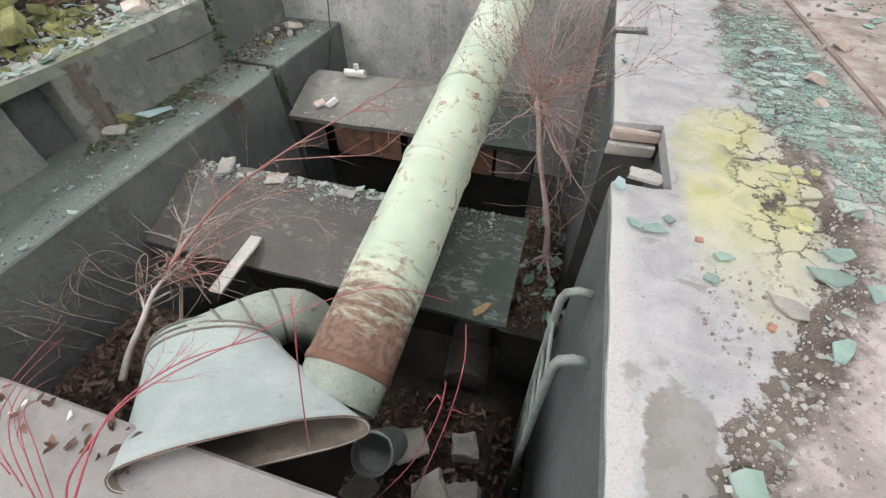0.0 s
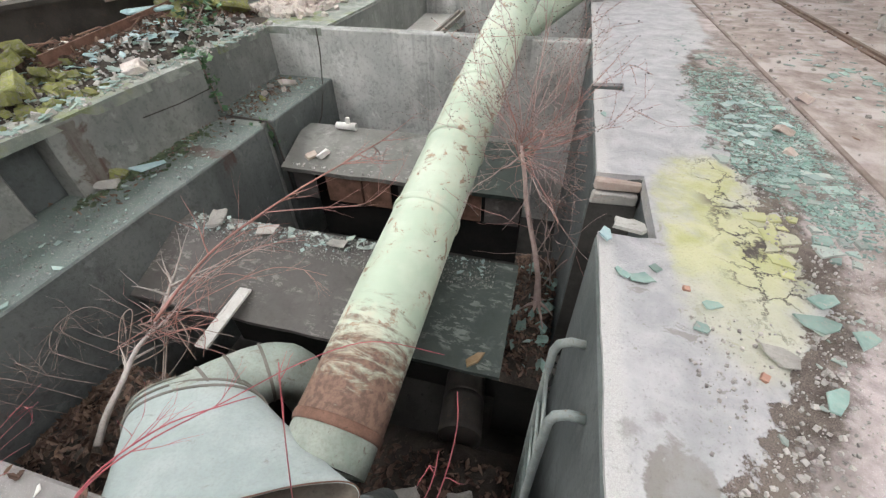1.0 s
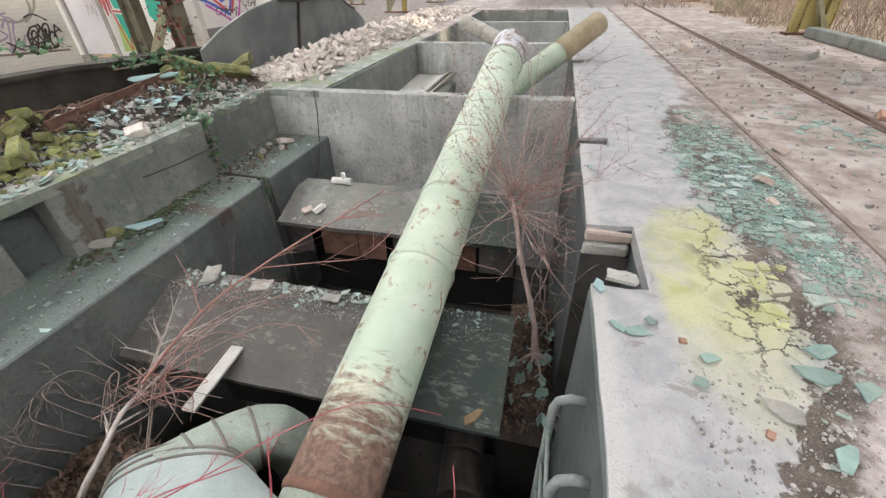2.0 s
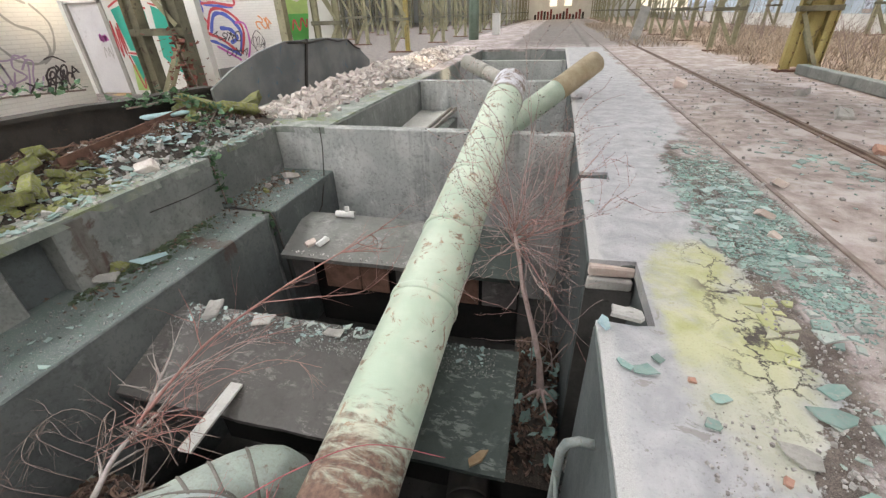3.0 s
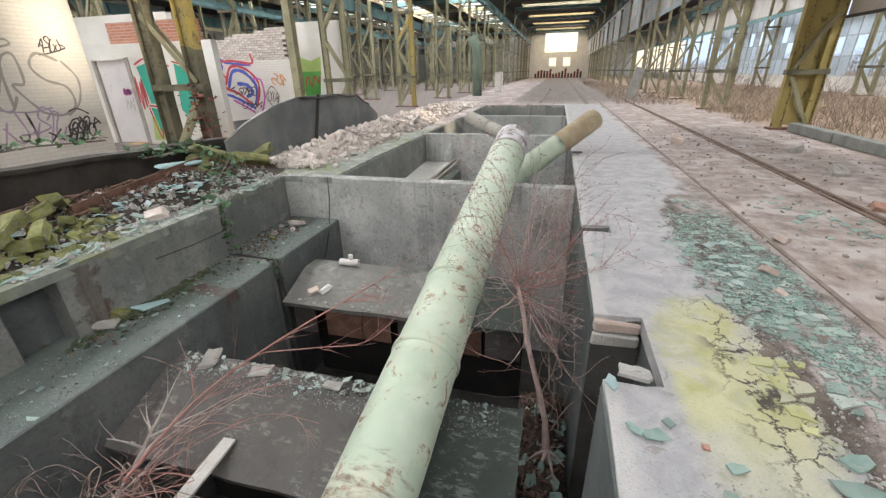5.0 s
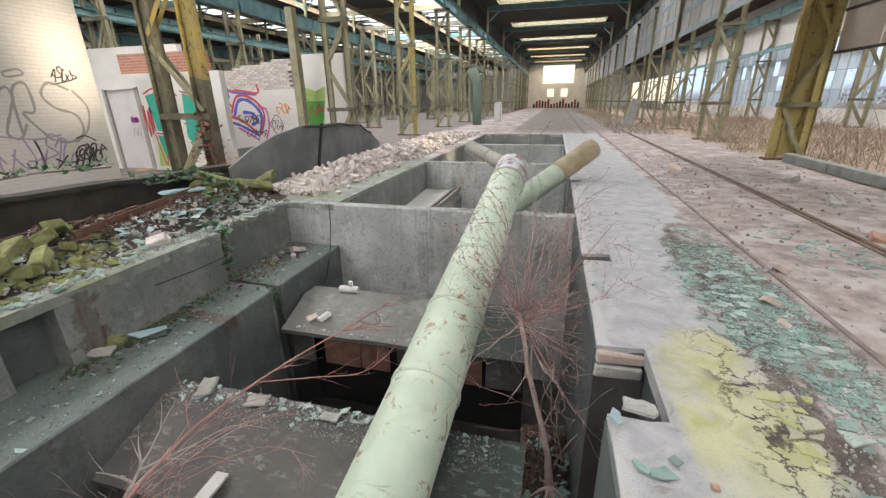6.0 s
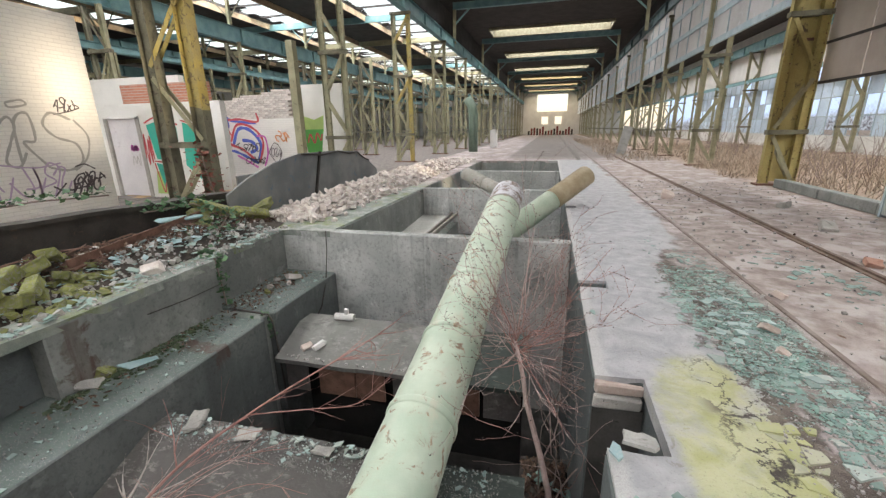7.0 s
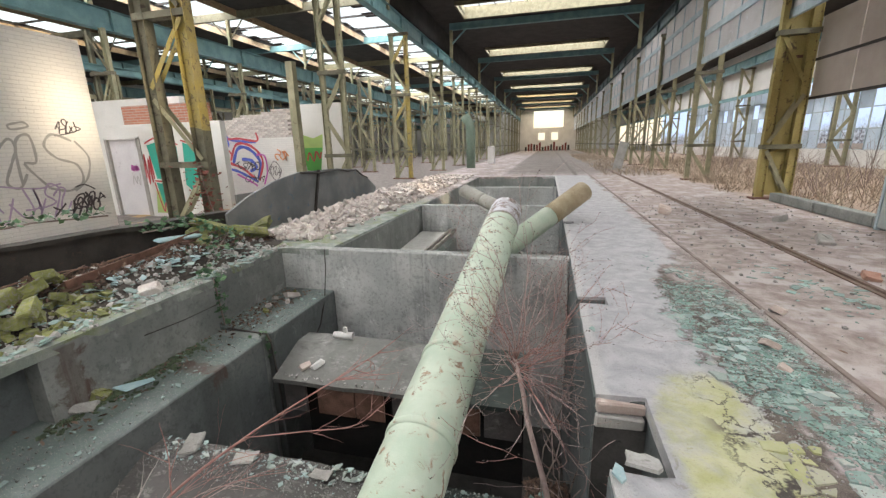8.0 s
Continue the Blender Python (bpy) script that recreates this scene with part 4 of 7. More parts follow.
def door():
    d = base("door_1", "grey-white flush door, closed, with a pink scrawl", "door", (-11.25, 11.28, 0), kind="structure")
    bm = bmesh.new()
    box(bm, -0.50, 0.48, -0.02, 0.02, 0.02, 2.02)
    part("door_leaf", bm, worn("dusty_white_door", (0.60, 0.58, 0.60), (0.67, 0.65, 0.66), (0.48, 0.45, 0.46), 1.5, 40, 0.6), d)
    for a, b, z0, z1 in ((-0.58, -0.50, 0, 2.06), (0.48, 0.60, 0, 2.06), (-0.58, 0.60, 2.02, 2.08)):
        bm = bmesh.new()
        box(bm, a, b, -0.09, 0.06, z0, z1)
        part("door_frame", bm, PLASTER if z0 else DOOR_POST, d)


door()


def broken_wall():
    """White brick wall with a ragged top, each brick near the break its own piece."""
    w = base("wall_brick", "broken whitewashed brick wall with a bright mural", "wall", (-12.6, 16.0, 0), kind="structure")
    bm = bmesh.new()
    box(bm, 0, 3.3, 0, 0.24, 0, 2.1)
    part("wall_body", bm, WHITE_BRICK, w)
    me = None
    for row in range(13):
        z = 2.1 + row * 0.075
        top_len = 3.3
        start = max(0.0, (row - 8) * 0.62 + random.uniform(-0.15, 0.15)) + (0.125 if row % 2 else 0)
        x = start
        while x < top_len - 0.2:
            if me is None:
                b = bmesh.new()
                box(b, 0.004, 0.246, 0, 0.24, 0.004, 0.071)
                me = mesh_of(b, "brick", CREAM_BRICK, 0.004)
            ob = new("brick", me)
            ob.parent = w
            ob.location = (x, random.uniform(-0.006, 0.006), z)
            x += 0.25
    bm = bmesh.new()
    box(bm, -0.22, -0.04, -0.05, 0.2, 0, 2.75)
    part("steel_post", bm, FRAME_GREY, w, "grey steel post")
    bm = bmesh.new()
    box(bm, 3.34, 3.6, -0.1, 0.16, 0, 4.6)
    part("steel_post", bm, OLIVE, w, "olive steel post")


broken_wall()
plain_wall("wall_west_8", -9.75, -7.9, 17.0, 17.25, 0, 3.3, PLASTER, "pale rendered wall with a green painted shape")


# ---- wall paintings: painted strokes a few millimetres proud of the wall ----
def plain_paint(name, c):
    return worn(name, c, tuple(v * 0.85 + 0.02 for v in c), tuple(v * 0.6 + 0.15 for v in c), 4, 60, 0.6, 0.001, amount=0.66)


INK = {k: plain_paint("spray_" + k, c) for k, c in {
    "black": (0.06, 0.045, 0.05), "grey": (0.36, 0.35, 0.33), "purple": (0.42, 0.32, 0.46), "teal": (0.03, 0.40, 0.30), "red": (0.55, 0.07, 0.08),
    "blue": (0.08, 0.12, 0.50), "lime": (0.42, 0.58, 0.18), "orange": (0.75, 0.30, 0.12), "pink": (0.55, 0.12, 0.42), "green": (0.10, 0.42, 0.08)}.items()}


def ribbon(bm, pts, width, out, flat):
    """A painted stroke through 2D points; flat maps (u, v, lift) to the wall."""
    pts = [Vector((p[0], p[1])) for p in pts]
    fine = []
    for i in range(len(pts) - 1):
        p0, p1, p2, p3 = pts[max(i - 1, 0)], pts[i], pts[i + 1], pts[min(i + 2, len(pts) - 1)]
        for k in range(6):
            t = k / 6
            fine.append(0.5 * ((2 * p1) + (p2 - p0) * t + (2 * p0 - 5 * p1 + 4 * p2 - p3) * t * t + (3 * p1 - p0 - 3 * p2 + p3) * t ** 3))
    fine.append(pts[-1])
    rows = []
    for i, p in enumerate(fine):
        d = fine[min(i + 1, len(fine) - 1)] - fine[max(i - 1, 0)]
        n = Vector((-d.y, d.x)).normalized() if d.length > 1e-6 else Vector((0, 1))
        w = width * (0.75 + 0.35 * abs(math.sin(i * 0.7)))
        rows.append([bm.verts.new(flat(*(p + n * w / 2), out)), bm.verts.new(flat(*(p - n * w / 2), out))])
    for a, b in zip(rows, rows[1:]):
        bm.faces.new((a[0], a[1], b[1], b[0]))


def fill(bm, pts, out, flat):
    bm.faces.new([bm.verts.new(flat(u, v, out)) for u, v in pts])


def mural(label, flat, items, group=""):
    top = base("mural", label, "mural")
    for k, (ink, kind, width, pts) in enumerate(items):
        bm = bmesh.new()
        if kind == "fill":
            fill(bm, pts, 0.003 + k * 0.0006, flat)
        else:
            ribbon(bm, pts, width, 0.004 + k * 0.0006, flat)
        part("paint_stroke" if kind != "fill" else "paint_field", bm, INK[ink], top)
    return top


def loops(u, v, w, h, n, seed):
    r = random.Random(seed)
    return [(u + w * k / n + r.uniform(-0.4, 0.4) * w / n, v + h * (r.uniform(0.75, 1) if k % 2 else r.uniform(0, 0.25))) for k in range(n + 1)]


GLYPHS = (
    ((0.9, 0.95), (0.3, 1.0), (0.1, 0.75), (0.5, 0.55), (0.9, 0.3), (0.6, 0.0), (0.1, 0.1)),
    ((0.1, 0.0), (0.15, 1.0), (0.7, 0.95), (0.75, 0.6), (0.2, 0.5), (0.9, 0.0)),
    ((0.5, 1.0), (0.1, 0.7), (0.1, 0.25), (0.5, 0.0), (0.9, 0.3), (0.85, 0.75), (0.5, 1.0)),
    ((0.0, 0.95), (1.0, 1.0), (0.55, 0.95), (0.45, 0.0)),
    ((0.1, 0.0), (0.45, 1.0), (0.6, 0.9), (0.85, 0.0), (0.7, 0.4), (0.2, 0.45)),
    ((0.05, 1.0), (0.15, 0.1), (0.5, 0.0), (0.8, 0.2), (0.9, 1.0)),
    ((0.15, 1.0), (0.1, 0.0), (0.2, 0.5), (0.85, 1.0), (0.3, 0.5), (0.9, 0.0)),
)


def tag_strokes(ink, width, u, v, w, h, n, seed, lean=0.15):
    """Scrawled strokes of a spray tag: free curves that stand for no word."""
    r = random.Random(seed)
    out = []
    for k in range(n):
        g = GLYPHS[r.randrange(len(GLYPHS))]
        cw, ch, turn = w / n * r.uniform(1.0, 1.5), h * r.uniform(0.7, 1.1), r.uniform(0.35, 0.8) * r.choice((-1, 1))
        g = [(0.5 - (gx - 0.5) * math.cos(turn) - (gy - 0.5) * math.sin(turn), 0.5 - (gx - 0.5) * math.sin(turn) + (gy - 0.5) * math.cos(turn)) for gx, gy in g]
        out.append((ink, "line", width, [(u + w * k / n + cw * (gx + lean * gy + r.uniform(-0.06, 0.06)), v + ch * (gy + r.uniform(-0.05, 0.05))) for gx, gy in g]))
    return out


side = lambda u, v, o: (-10.3 + o, u, v)
mural("large grey outline tag sprayed on the white brick wall", side,
      tag_strokes("grey", 0.05, 7.2, 1.0, 1.1, 1.0, 3, 21, 0.25) + [
    ("grey", "line", 0.05, [(8.3, 1.1), (8.35, 1.9), (8.6, 2.05), (8.62, 1.55), (8.42, 1.5), (8.75, 1.0)]),
    ("grey", "line", 0.05, [(9.35, 1.95), (9.0, 2.08), (8.82, 1.85), (9.0, 1.6), (9.35, 1.45), (9.4, 1.1), (9.1, 0.92), (8.75, 1.0)]),
    ("grey", "line", 0.045, [(9.4, 1.95), (9.62, 1.6), (9.5, 1.15), (9.2, 0.9)]),
    ("grey", "line", 0.04, [(8.3, 2.24), (8.55, 2.30), (8.62, 2.22), (8.35, 2.16), (8.3, 2.24)])])
mural("thin purple tag sprayed on the white brick wall", side,
      tag_strokes("purple", 0.035, 7.5, 0.45, 1.5, 0.6, 6, 3) + [("purple", "line", 0.03, [(7.9, 1.12), (8.5, 1.02), (8.95, 1.08)])])
mural("small black scribbled tags on the white brick wall", side,
      tag_strokes("black", 0.026, 9.1, 2.12, 0.36, 0.28, 4, 5) + [("black", "line", 0.024, [(9.05, 2.05), (9.3, 2.10), (9.58, 2.2), (9.46, 2.26)])] +
      tag_strokes("black", 0.04, 8.95, 0.42, 0.62, 0.35, 5, 6, 0.5) + tag_strokes("black", 0.035, 9.05, 0.62, 0.6, 0.25, 4, 7, 0.7) + [
    ("black", "line", 0.035, [(8.7, 0.42), (8.95, 0.66)]), ("black", "line", 0.035, [(8.7, 0.62), (8.95, 0.44)]), ("black", "line", 0.03, [(9.2, 0.98), (9.4, 1.02), (9.6, 0.9)])])
front = lambda u, v, o: (u, 11.2 - o, v)
mural("teal lettering shapes outlined in red on a white wall", front, [
    ("lime", "fill", 0, [(-10.5, 0.1), (-9.6, 0.1), (-9.55, 0.55), (-10.4, 0.7)]),
    ("teal", "fill", 0, [(-10.45, 1.85), (-10.05, 1.95), (-10.1, 1.25), (-9.85, 1.2), (-9.8, 1.8), (-9.5, 1.8), (-9.55, 0.95), (-10.3, 1.0)]),
    ("teal", "fill", 0, [(-10.35, 0.9), (-9.75, 0.8), (-9.6, 0.5), (-10.1, 0.5), (-10.2, 0.2)]),
    ("teal", "fill", 0, [(-9.3, 1.9), (-8.75, 1.7), (-8.9, 1.35), (-8.6, 1.0), (-9.0, 0.5), (-9.4, 0.85)]),
    ("teal", "fill", 0, [(-8.72, 2.0), (-8.63, 2.05), (-8.62, 0.8), (-8.7, 0.9)]),
    ("red", "line", 0.04, [(-10.5, 1.9), (-10.05, 2.0), (-10.05, 1.3), (-9.85, 1.25), (-9.8, 1.85), (-9.45, 1.85)]),
    ("red", "line", 0.04, [(-10.4, 0.95), (-9.75, 0.85), (-9.55, 0.5), (-10.1, 0.45), (-10.25, 0.15), (-10.4, 0.9)]),
    ("red", "line", 0.04, loops(-10.62, 0.8, 0.25, 0.9, 6, 8)), ("red", "line", 0.04, [(-9.35, 1.95), (-8.7, 1.7), (-8.55, 1.0), (-9.0, 0.42)])])
mural("pink scrawl on the grey-white door", lambda u, v, o: (u, 11.26 - o, v), [("pink", "line", 0.07, loops(-11.15, 1.2, 0.22, 0.15, 6, 9)), ("grey", "line", 0.02, loops(-11.2, 0.8, 0.3, 0.35, 5, 10))])
brickface = lambda u, v, o: (u, 15.99 - o, v)
mural("red and blue lettering shapes on a white brick wall", brickface, [
    ("blue", "line", 0.09, [(-12.5, 2.1), (-12.2, 2.2), (-11.9, 2.05), (-10.9, 1.95)]), ("red", "line", 0.08, [(-12.4, 2.3), (-12.2, 2.1), (-11.6, 2.1), (-10.85, 2.0), (-10.85, 2.3)]),
    ("blue", "line", 0.12, [(-12.0, 1.2), (-11.7, 1.75), (-11.2, 1.7), (-10.8, 1.2), (-11.0, 0.6)]), ("red", "line", 0.09, [(-12.1, 1.3), (-11.75, 1.9), (-11.1, 1.8), (-10.7, 1.3), (-10.95, 0.55)]),
    ("red", "line", 0.1, [(-12.5, 1.5), (-12.1, 1.2), (-11.6, 1.0), (-11.1, 0.6)]), ("blue", "line", 0.1, [(-12.5, 1.0), (-12.0, 0.95), (-11.5, 0.75), (-11.0, 0.5)]),
    ("pink", "line", 0.07, [(-10.95, 1.5), (-10.6, 1.45), (-10.55, 0.9), (-10.75, 0.4)]), ("blue", "line", 0.09, [(-12.3, 2.45), (-12.1, 1.9), (-12.45, 1.7)]), ("red", "line", 0.07, [(-12.55, 2.0), (-12.2, 1.75), (-12.0, 1.5)]), ("blue", "line", 0.12, [(-11.6, 1.35), (-11.2, 1.3), (-11.0, 1.05), (-11.3, 0.9)]), ("pink", "line", 0.08, [(-11.9, 0.8), (-11.4, 0.55), (-11.05, 0.35)]), *tag_strokes("black", 0.035, -11.9, 0.95, 1.0, 0.3, 5, 12), *tag_strokes("black", 0.03, -11.6, 0.5, 0.9, 0.25, 4, 16),
    ("black", "line", 0.025, [(-10.5, 0.9), (-10.2, 1.25), (-9.95, 0.9), (-10.2, 0.55), (-10.5, 0.9)]), *tag_strokes("black", 0.022, -10.42, 0.75, 0.4, 0.3, 3, 13), *tag_strokes("orange", 0.045, -10.15, 1.3, 0.55, 0.35, 3, 14)])
mural("green painted shape on a pale wall", lambda u, v, o: (u, 17.0 - o, v), [
    ("lime", "fill", 0, [(-9.6, 2.2), (-9.1, 2.05), (-8.7, 2.2), (-8.75, 1.6), (-9.65, 1.6)]), ("green", "fill", 0, [(-9.6, 1.7), (-8.75, 1.7), (-8.9, 0.8), (-9.5, 0.85)]),
    ("red", "line", 0.06, loops(-9.5, 1.2, 0.7, 0.4, 5, 15))])


# ---- steel tank and the low steel lip beside the ledge ----
def steel_tank():
    t = base("steel_tank", "dark rusty open steel tank with blue paint remains", "tank", (-6.2, 11.5, 0))
    prof = ((8.9, 0.50), (9.5, 0.74), (10.4, 0.98), (11.4, 1.12), (13.2, 1.10), (14.4, 1.02), (15.2, 0.72), (15.9, 0.35))
    for x0, x1, name in ((0.0, -0.05, "side_plate"), (-1.9, -1.95, "side_plate")):
        bm = bmesh.new()
        lo = [[bm.verts.new((x, y - 11.5, z)) for x, z in ((x0, 0.0), (x0, h), (x1, h), (x1, 0.0))] for y, h in (prof if x0 == 0 else [(q[0], q[1] * 0.5) for q in prof[3:]])]
        for a, b in zip(lo, lo[1:]):
            for k in range(4):
                bm.faces.new((a[k], a[(k + 1) % 4], b[(k + 1) % 4], b[k]))
        bm.faces.new(lo[0]), bm.faces.new(lo[-1])
        part(name, bm, TANK, t)
    for y, h in ((11.3, 0.5), (15.85, 0.35)):
        bm = bmesh.new()
        box(bm, -1.9 if y > 12 else -0.9, -0.05, y - 11.5, y - 11.45, 0, h)
        part("end_plate", bm, TANK, t)
    bm = bmesh.new()
    bar(bm, (0.03, 0.35, 0.0), (0.03, 0.75, 1.12), 0.05, 0.06)
    part("stiffener", bm, DARK, t)
    bm = bmesh.new()
    for a, b in zip(prof[3:6], prof[4:7]):
        tube(bm, [(0.04, a[0] - 11.5, a[1] - 0.02), (0.05, (a[0] + b[0]) / 2 - 11.5, (a[1] + b[1]) / 2 - 0.07), (0.04, b[0] - 11.5, b[1] - 0.02)], 0.025, 6)
    part("hanging_hose", bm, DARK, t)


TANK = worn("blue_grey_tank_steel", (0.14, 0.145, 0.145), (0.23, 0.23, 0.22), (0.07, 0.15, 0.22), 1.2, 40, 0.6, amount=0.60)
steel_tank()
channel = base("steel_channel", "dark rusty steel trough lip along the debris ledge", "steel channel", (-6.4, 6.3, 0))
for name, x0, x1, drop in (("side_plate", -0.02, 0.04, 9.0), ("top_flange", -0.20, 0.10, 0.05)):
    bm = bmesh.new()
    rows = []
    for k in range(13):
        y = -2.8 + 5.6 * k / 12
        top = 0.74 - 0.22 * k / 12 + 0.02 * wob(y, 0, 1.4)
        lowz = max(0.0, top - drop)
        rows.append([bm.verts.new((x + 0.02 * wob(y, 3, 1.1), y, z)) for x, z in ((x0, lowz), (x1, lowz), (x1, top + (0.004 if drop < 1 else 0)), (x0, top + (0.004 if drop < 1 else 0)))])
    for r0, r1 in zip(rows, rows[1:]):
        for k in range(4):
            bm.faces.new((r0[k], r0[(k + 1) % 4], r1[(k + 1) % 4], r1[k]))
    bm.faces.new(rows[0]), bm.faces.new(rows[-1])
    part(name, bm, DARK, channel)


# ---- rubble, bricks, shards and leaves ----
def lump(bm, p, size, squash=(1, 1, 1), turn=0.0):
    """An angular broken piece: a bent box with cut corners."""
    tilt = 0.5 if squash[2] > 0.3 else 0.08
    m = Matrix.Translation(p) @ Euler((tilt * random.uniform(-1, 1), tilt * random.uniform(-1, 1), turn or random.uniform(0, 6.3))).to_matrix().to_4x4()
    vs = []
    for x in (-1, 1):
        for y in (-1, 1):
            for z in (-1, 1):
                vs.append(bm.verts.new(m @ Vector([c * size * s / 2 * random.uniform(0.65, 1.1) for c, s in zip((x, y, z), squash)])))
    for q in ((0, 1, 3, 2), (4, 6, 7, 5), (0, 4, 5, 1), (2, 3, 7, 6), (0, 2, 6, 4), (1, 5, 7, 3)):
        bm.faces.new([vs[i] for i in q])


def shard(bm, p, size, thick, tilt=0.25, sides=None, up=None):
    """A thin broken plate with an irregular outline."""
    n = sides or (random.randint(8, 11) if size > 0.09 else random.choice((3, 4, 4, 5)))
    m = Matrix.Translation(p) @ Euler((random.gauss(0, tilt), random.gauss(0, tilt), random.uniform(0, 6.3))).to_matrix().to_4x4()
    ring = []
    stretch = random.uniform(0.45, 1.0)
    skew = random.uniform(-0.5, 0.5)
    corners = sorted(random.uniform(0, 2 * math.pi) for k in range(4))
    for k in range(n):
        a = 2 * math.pi * (k + random.uniform(-0.38, 0.38)) / n
        r = size * (random.uniform(0.30, 0.62) if n < 7 else 0.36 + 0.22 * abs(math.sin(2 * a + corners[0])) + random.uniform(-0.06, 0.06))
        ring.append((r * math.cos(a) + skew * r * math.sin(a), r * stretch * math.sin(a)))
    lo = [bm.verts.new(m @ Vector((x, y, 0))) for x, y in ring]
    hi = [bm.verts.new(m @ Vector((x * 0.96, y * 0.96, thick))) for x, y in ring]
    bm.faces.new(hi), bm.faces.new(lo[::-1])
    for k in range(n):
        bm.faces.new((lo[k], lo[(k + 1) % n], hi[(k + 1) % n], hi[k]))


def leaf(bm, p, size, curl=0.6):
    m = Matrix.Translation(p) @ Euler((random.gauss(0, curl), random.gauss(0, curl), random.uniform(0, 6.3))).to_matrix().to_4x4()
    w = size * random.uniform(0.3, 0.5)
    lift = random.uniform(0.05, 0.22) * size
    pts = ((-size / 2, 0, 0), (-size * 0.25, w * 0.42, lift), (size * 0.12, w * 0.5, lift), (size / 2, 0, 0.12 * size), (size * 0.12, -w * 0.5, lift), (-size * 0.25, -w * 0.42, lift))
    v = [bm.verts.new(m @ Vector(q)) for q in pts]
    mid = bm.verts.new(m @ Vector((0, 0, -0.04 * size)))
    for k in range(6):
        bm.faces.new((v[k], v[(k + 1) % 6], mid))


def heap(x0, x1, y0, y1, z, rise, step=0.09):
    """A mound of soil as a bmesh; returns it and its height function."""
    cx, cy = (x0 + x1) / 2, (y0 + y1) / 2

    def h(x, y):
        u, v = 2 * (x - cx) / (x1 - x0), 2 * (y - cy) / (y1 - y0)
        e = max(0.0, 1 - u * u) * max(0.0, 1 - v ** 4)
        return z - 0.03 + e * rise * (0.7 + 0.5 * wob(x, y, 2.0) + 0.2 * wob(x, y, 7.0))
    bm = bmesh.new()
    nx, ny = max(3, int((x1 - x0) / step)), max(3, int((y1 - y0) / step))
    g = [[bm.verts.new((x0 + (x1 - x0) * i / nx, y0 + (y1 - y0) * j / ny, h(x0 + (x1 - x0) * i / nx, y0 + (y1 - y0) * j / ny))) for j in range(ny + 1)] for i in range(nx + 1)]
    for i in range(nx):
        for j in range(ny):
            f = bm.faces.new((g[i][j], g[i + 1][j], g[i + 1][j + 1], g[i][j + 1]))
            f.smooth = True
    return bm, h


SOIL = worn("dark_leafy_soil", (0.032, 0.026, 0.022), (0.062, 0.05, 0.042), (0.17, 0.14, 0.115), 5, 90, 0.95, 0.015)
LEAF = worn("dead_brown_leaves", (0.115, 0.075, 0.06), (0.19, 0.125, 0.095), (0.25, 0.185, 0.14), 9, 90, 0.9, 0.001, own=False, vary=0.45)
MOSS = worn("mossy_stone", (0.15, 0.16, 0.05), (0.26, 0.27, 0.09), (0.22, 0.21, 0.17), 8, 60, 0.95, 0.014, amount=0.50, vary=0.3)
STONE = worn("broken_concrete", (0.34, 0.33, 0.31), (0.44, 0.42, 0.39), (0.22, 0.20, 0.18), 7, 70, 0.95, 0.01, vary=0.2)
TILE = worn("pale_green_tile", (0.20, 0.30, 0.27), (0.29, 0.385, 0.355), (0.33, 0.32, 0.29), 6, 70, 0.5, 0.002, amount=0.6, vary=0.25)
TILE_DARK = worn("dark_green_paint_flake", (0.16, 0.26, 0.235), (0.25, 0.36, 0.325), (0.34, 0.33, 0.30), 7, 70, 0.55, 0.002, amount=0.58, vary=0.3)
TILE_BLUE = worn("light_blue_glass_shard", (0.27, 0.42, 0.45), (0.38, 0.52, 0.54), (0.55, 0.58, 0.56), 6, 70, 0.3, 0.002, vary=0.2)
TILE_PALE = worn("pale_blue_green_tile", (0.25, 0.355, 0.345), (0.36, 0.45, 0.435), (0.36, 0.36, 0.33), 6, 70, 0.4, 0.002, amount=0.6, vary=0.25)
TILE_GREY = worn("grey_green_tile", (0.25, 0.31, 0.28), (0.34, 0.38, 0.36), (0.42, 0.41, 0.38), 6, 70, 0.6, 0.002, amount=0.56, vary=0.3)
FLAKE_PALE = worn("pale_screed_flake", (0.35, 0.355, 0.24), (0.43, 0.43, 0.32), (0.36, 0.35, 0.31), 6, 70, 0.7, 0.003, vary=0.15)
FLAKE_YELLOW = worn("yellow_paint_flake", (0.40, 0.41, 0.18), (0.48, 0.49, 0.27), (0.45, 0.44, 0.36), 6, 70, 0.6, 0.003, amount=0.6, vary=0.15)
PINK_STONE = worn("pinkish_broken_brick", (0.47, 0.37, 0.325), (0.56, 0.48, 0.43), (0.50, 0.46, 0.42), 7, 70, 0.95, 0.008, vary=0.15)
ORANGE_BRICK = worn("orange_brick_piece", (0.40, 0.22, 0.16), (0.48, 0.30, 0.235), (0.42, 0.30, 0.26), 7, 70, 0.95, 0.008)
WHITE = worn("chalky_white", (0.68, 0.67, 0.65), (0.76, 0.75, 0.73), (0.5, 0.48, 0.45), 8, 70, 0.8, 0.003)
GRIT = worn("pale_grit", (0.30, 0.28, 0.265), (0.46, 0.44, 0.42), (0.3, 0.28, 0.26), 20, 90, 0.95, 0.002, vary=0.3)
GRIT_DARK = worn("grey_grit", (0.17, 0.175, 0.165), (0.28, 0.28, 0.265), (0.2, 0.2, 0.19), 20, 90, 0.95, 0.002, vary=0.35)
GREEN_LEAF = worn("ivy_leaf", (0.04, 0.10, 0.05), (0.07, 0.15, 0.06), (0.12, 0.19, 0.08), 9, 60, 0.5, 0.001, vary=0.3)
